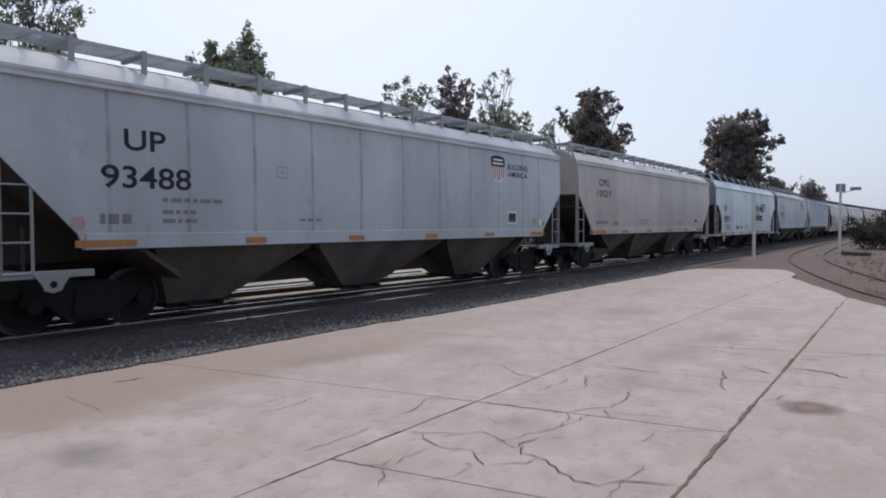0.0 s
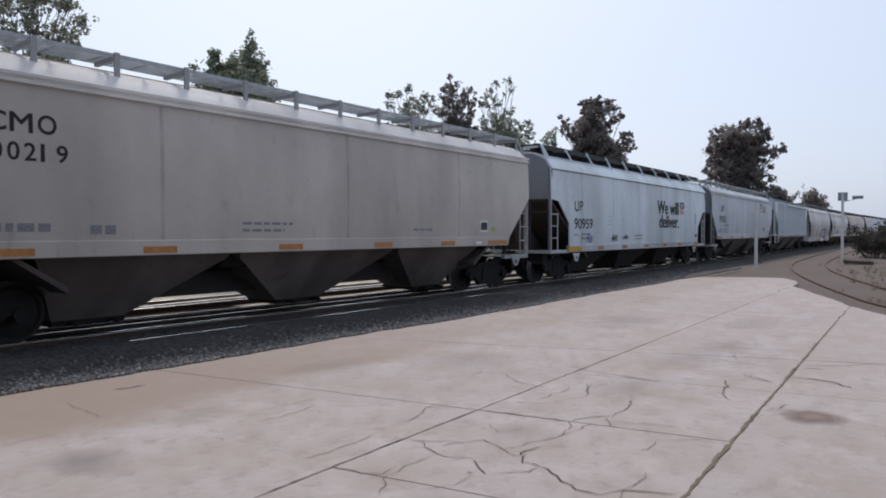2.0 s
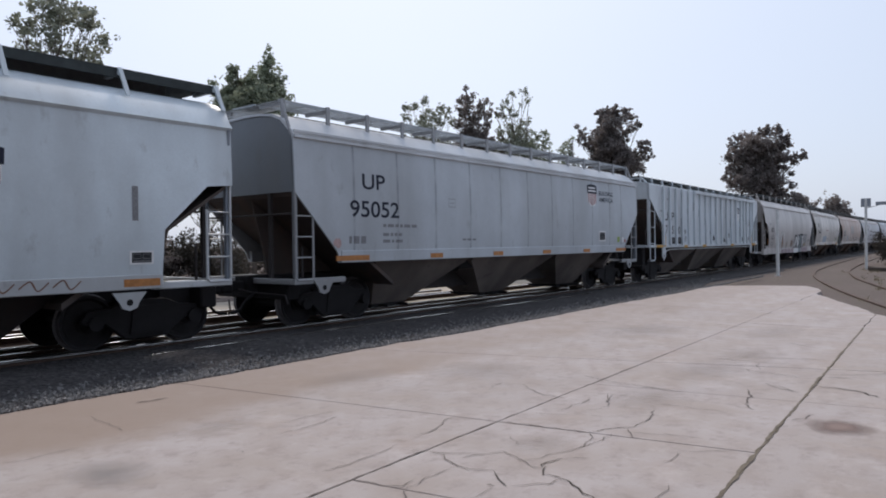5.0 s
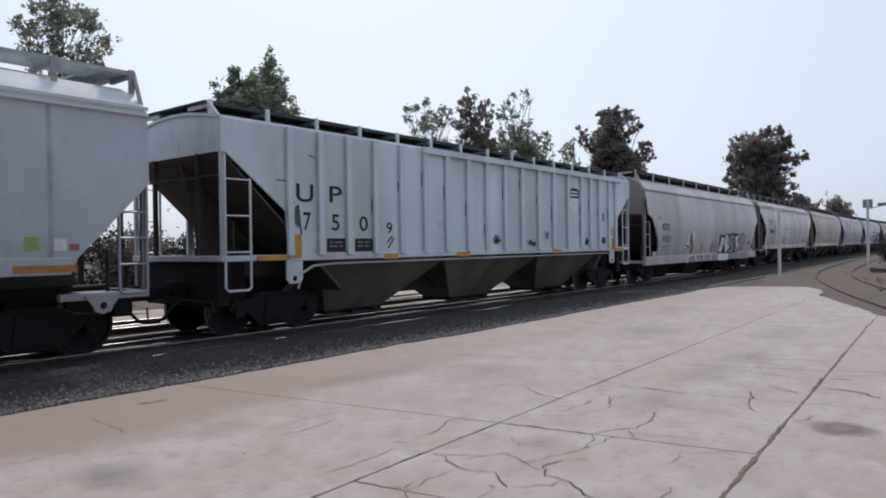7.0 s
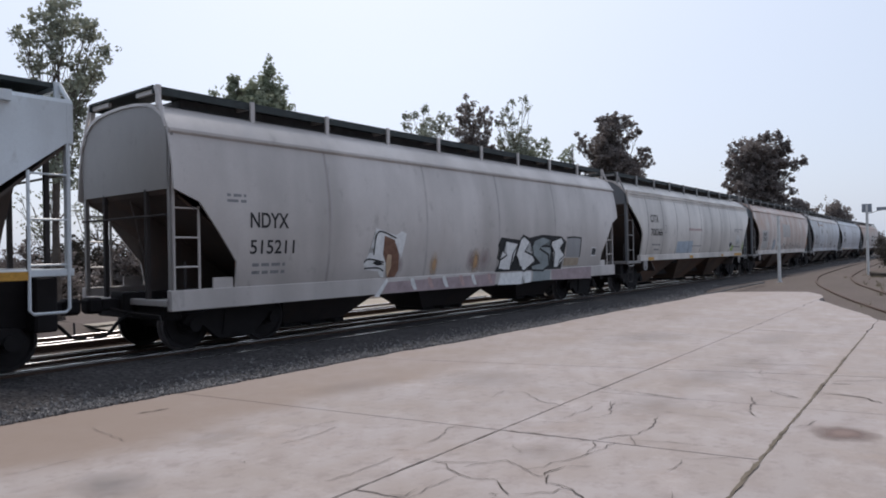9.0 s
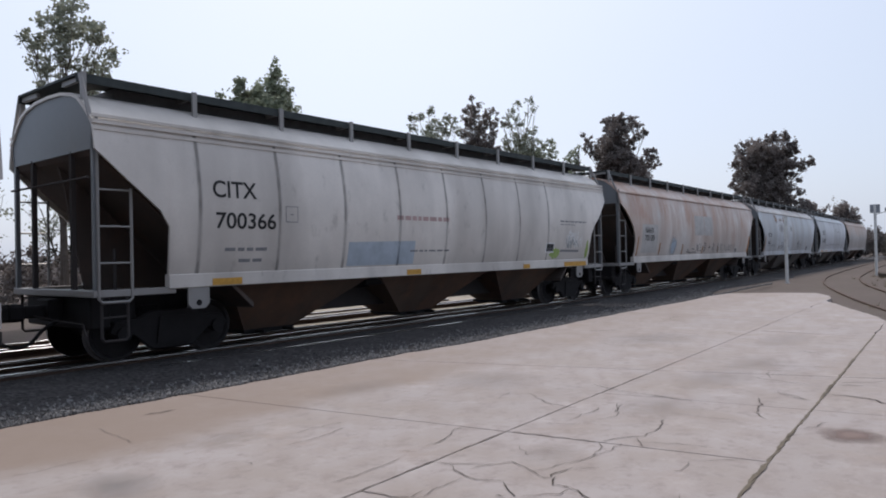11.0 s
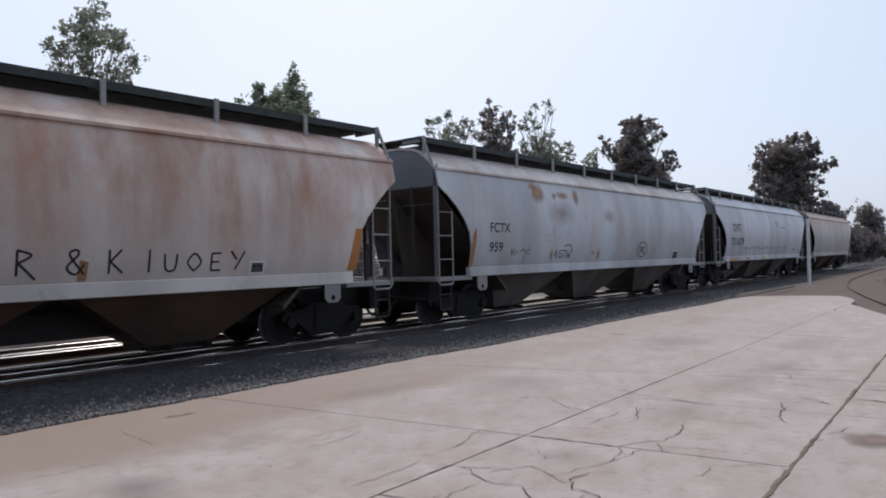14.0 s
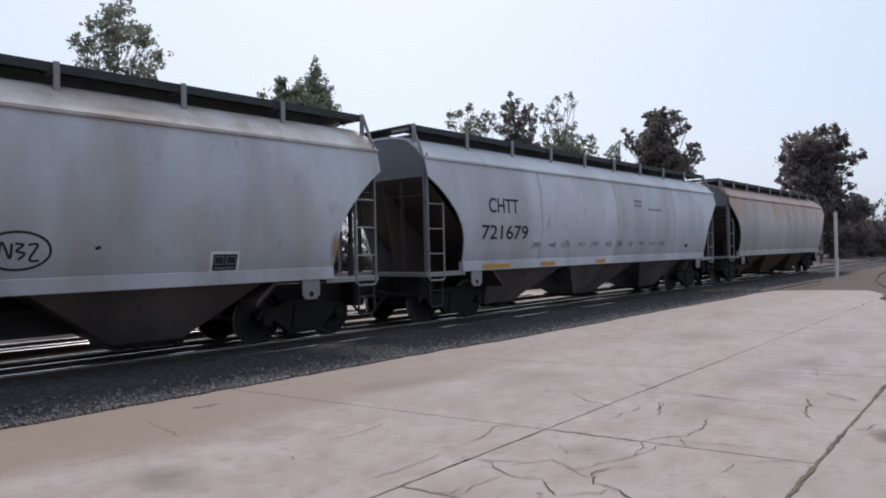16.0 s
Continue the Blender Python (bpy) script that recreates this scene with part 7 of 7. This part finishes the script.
upper = masses((-2.4, 13.2, 0.5), (-1.5, 13, 0.69), (0.4, 13.7, 0.61), (1.5, 13.7, 0.61), (-0.5, 13.2, 0.61), (2.1, 12.9, 0.56), (2.5, 12.4, 0.33), (-3, 12.2, 0.56), (-2, 12, 0.83), (-0.6, 12, 0.97), (0.9, 12.2, 0.97), (2, 11.7, 0.69), (-3.6, 11.3, 0.33), (-2.7, 10.9, 0.97), (-1.3, 10.8, 0.89), (0.5, 10.7, 0.97), (2, 10.6, 0.69), (2.7, 10.6, 0.42), (3.5, 10.8, 0.5), (4, 10.7, 0.33), (3.1, 10.1, 0.33))
lower = masses((-3.6, 9.8, 0.42), (-2.9, 9.5, 0.83), (-1.8, 8.7, 0.89), (0.2, 9, 1), (1.3, 9.3, 0.69), (2.3, 9.5, 0.33), (2.7, 8.9, 0.33), (-3.9, 8.6, 0.42), (-3.2, 8.3, 0.69), (-1.9, 7.8, 1.11), (-0.4, 7.5, 1.11), (1.1, 7.9, 0.83), (1.9, 8, 0.42), (2.7, 7.6, 0.42), (1.5, 6.9, 0.56), (2.3, 6.3, 0.42), (3.2, 6.1, 0.5), (3.9, 6.1, 0.33), (1.7, 6, 0.42))
planted(81.2, 19.9, upper + lower + cloud(rng, 14, -0.6, 9.6, 1.9, 2.4, 0.8, 1.0) + cloud(rng, 22, 0.6, 5.2, 3.0, 1.2, 0.8, 1.1),
        M["leaf_c"], "large dark spreading tree beside the line", leaf=0.26, per=850, seed=8)
planted(132.0, 21.0, cloud(rng, 20, 0.0, 6.0, 1.7, 2.0, 0.9, 1.2), M["leaf_c"], "distant dark round tree", leaf=0.35, per=220, seed=9)
for k, (tx, ty, w, hh) in enumerate(((160, 20.5, 3.4, 4.6), (168, 13.5, 4.5, 4.6), (128, 6.0, 4.0, 3.4), (118, 1.5, 5.0, 5.6), (95, -6.0, 5.0, 4.5), (92, 20.6, 3.0, 5.0), (98, 19.8, 3.5, 4.6), (104, 20.4, 3.5, 4.6), (110, 19.6, 3.5, 4.2), (116, 21.0, 5.0, 4.6), (124, 19.8, 4.0, 4.4), (132, 24.5, 5.0, 5.2), (140, 20, 5.0, 4.6), (152, 27, 6.0, 5.2))):
    planted(tx, ty, cloud(rng, 26, 0.0, hh * 0.46, w * 0.85, hh * 0.40, 0.8, 1.1), M["leaf_e"], "distant dark green tree at the line's end", leaf=0.26, per=330, seed=40 + k)


def bush(x, y, w, hh, mat, seed, label="dusty green roadside bush"):
    r2 = random.Random(seed)
    thing = tree(x, y, across(x, y, cloud(r2, 13, 0.0, hh * 0.42, w * 0.5, hh * 0.40, hh * 0.24, hh * 0.34, 0.5)), mat, label, 0.12, 800, seed, trunk_r=0.04)
    thing.name = "bush"
    tagged(thing, "", "bush")
    return thing


r3 = random.Random(77)
for k in range(30):
    x = 1.0 + 1.5 * k + r3.uniform(-0.8, 0.8)
    bush(x, track_y(x) + 13.6 + r3.uniform(-0.6, 2.5), r3.uniform(2.2, 3.4), r3.uniform(1.4, 2.6), M["leaf_f" if k % 3 else "leaf_c"], 100 + k)
for k in range(7):
    x = 4.5 + 3.1 * k + r3.uniform(-1, 1)
    tx, ty = x, track_y(x) + 14.5 + r3.uniform(0, 3)
    tree(tx, ty, across(tx, ty, cloud(r3, 7, 0.0, 3.4, 0.9, 0.9, 0.35, 0.6)), M["leaf_a"], "slim young tree behind the tracks", 0.12, 200, 130 + k, trunk_r=0.07)
for k, (x, y, w, hh) in enumerate(((53.0, 4.6, 2.6, 1.9), (55.0, 3.2, 3.0, 2.0), (52.0, 2.2, 3.0, 1.8), (50.0, 0.6, 3.0, 1.9), (46, -1.5, 3, 1.8))):
    bush(x, y, w * 1.2, hh * 1.15, M["leaf_f"], 160 + k, "dark dense hedge bush beside the siding")

# ---------------------------------------------------------------- posts and signs
def marker_post():
    post = tagged(new("marker_post"), "thin white painted steel post beside the track", "post")
    post.location = (34.85, 7.95, -0.16)
    bm = bmesh.new()
    rod(bm, (0, 0, 0), (0, 0, 3.08), 0.075, 10)
    rod(bm, (0, 0, 3.08), (0, 0, 3.12), 0.082, 10)
    part("pole", bm, M["pole"], post)
    bm = bmesh.new()
    box(bm, -0.13, 0.13, -0.13, 0.13, -0.05, 0.05, 0.01)
    part("base_plate", bm, M["sign_back"], post)


def crossing_sign():
    sign = tagged(new("track_sign"), "grey post with a square sign and small arm", "sign")
    sign.location = (44.5, 5.62, -0.15)
    bm = bmesh.new()
    rod(bm, (0, 0, 0), (0, 0, 3.9), 0.07, 10)
    part("pole", bm, M["pole"], sign)
    bm = bmesh.new()
    box(bm, -0.03, 0.03, -0.24, 0.24, 3.48, 3.95, 0.01)
    b = part("sign_panel", bm, M["sign_back"], sign)
    bm = bmesh.new()
    box(bm, -0.02, 0.02, -1.0, -0.46, 3.56, 3.74, 0.01)
    rod(bm, (0, 0, 3.4), (0, -0.7, 3.58), 0.02, 6)
    part("arm_panel", bm, M["sign_back"], sign)


def timber(x, y, length, turn):
    t = tagged(new("timber"), "dark weathered timber lying in the dirt", "timber")
    t.matrix_basis = pose(x, y, -0.13, 0, 0, turn)
    bm = bmesh.new()
    box(bm, -length / 2, length / 2, -0.11, 0.11, 0.0, 0.2, 0.015)
    part("beam", bm, M["tie"], t)


def grass():
    """Dry tufts along the yard's broken edge and the siding."""
    rng = random.Random(31)
    verts, faces = [], []
    for _ in range(170):
        u = rng.random()
        x = 13 + 34 * u
        y = 0.2 + (x - 13) * 0.16 + rng.gauss(0, 0.8) - 0.4
        if x < 26 and y > (0.9 + (x - 14) * 0.34 if x < 20 else 3.1 + (x - 20) * 0.25):
            continue
        for _ in range(14):
            a, hgt, r = rng.uniform(0, 6.3), rng.uniform(0.05, 0.20), rng.uniform(0, 0.10)
            px, py = x + r * math.cos(a * 3), y + r * math.sin(a * 3)
            lx, ly = 0.05 * math.cos(a), 0.05 * math.sin(a)
            n = len(verts)
            verts += [(px - ly * 0.15, py + lx * 0.15, -0.14), (px + ly * 0.15, py - lx * 0.15, -0.14), (px + lx, py + ly, -0.14 + hgt)]
            faces.append((n, n + 1, n + 2))
    me = bpy.data.meshes.new("dry_grass")
    me.from_pydata(verts, [], faces)
    me.materials.append(M["dry_blade"])
    return tagged(new("dry_grass", me), "sparse dry grass tufts in the dirt", "grass", kind="stuff")


marker_post()
crossing_sign()
timber(43.0, 5.0, 2.4, 20)
timber(41.6, 4.5, 1.6, 55)
grass()
ties(main_track, lambda x: (x, track_y(x)), 0.0, 60.0)
ties(side_track, siding, 12.0, 60.0, 0.5)


# ---------------------------------------------------------------- movement
def motions():
    times = [k * 0.5 for k in range(33)]
    for car, mid in WAGONS:
        walk(car, [(t, track_pose(travel(t) + mid)) for t in times])
    start = travel(0.0)
    steps = [k * 2 / 30 for k in range(241)]
    turns = [math.degrees((travel(t) - start) / WHEEL_R) for t in steps]
    for ws, dx in WHEELSETS:
        walk(ws, [(t, pose(dx, 0, WHEEL_R, 0, a, 0)) for t, a in zip(steps, turns)])


motions()
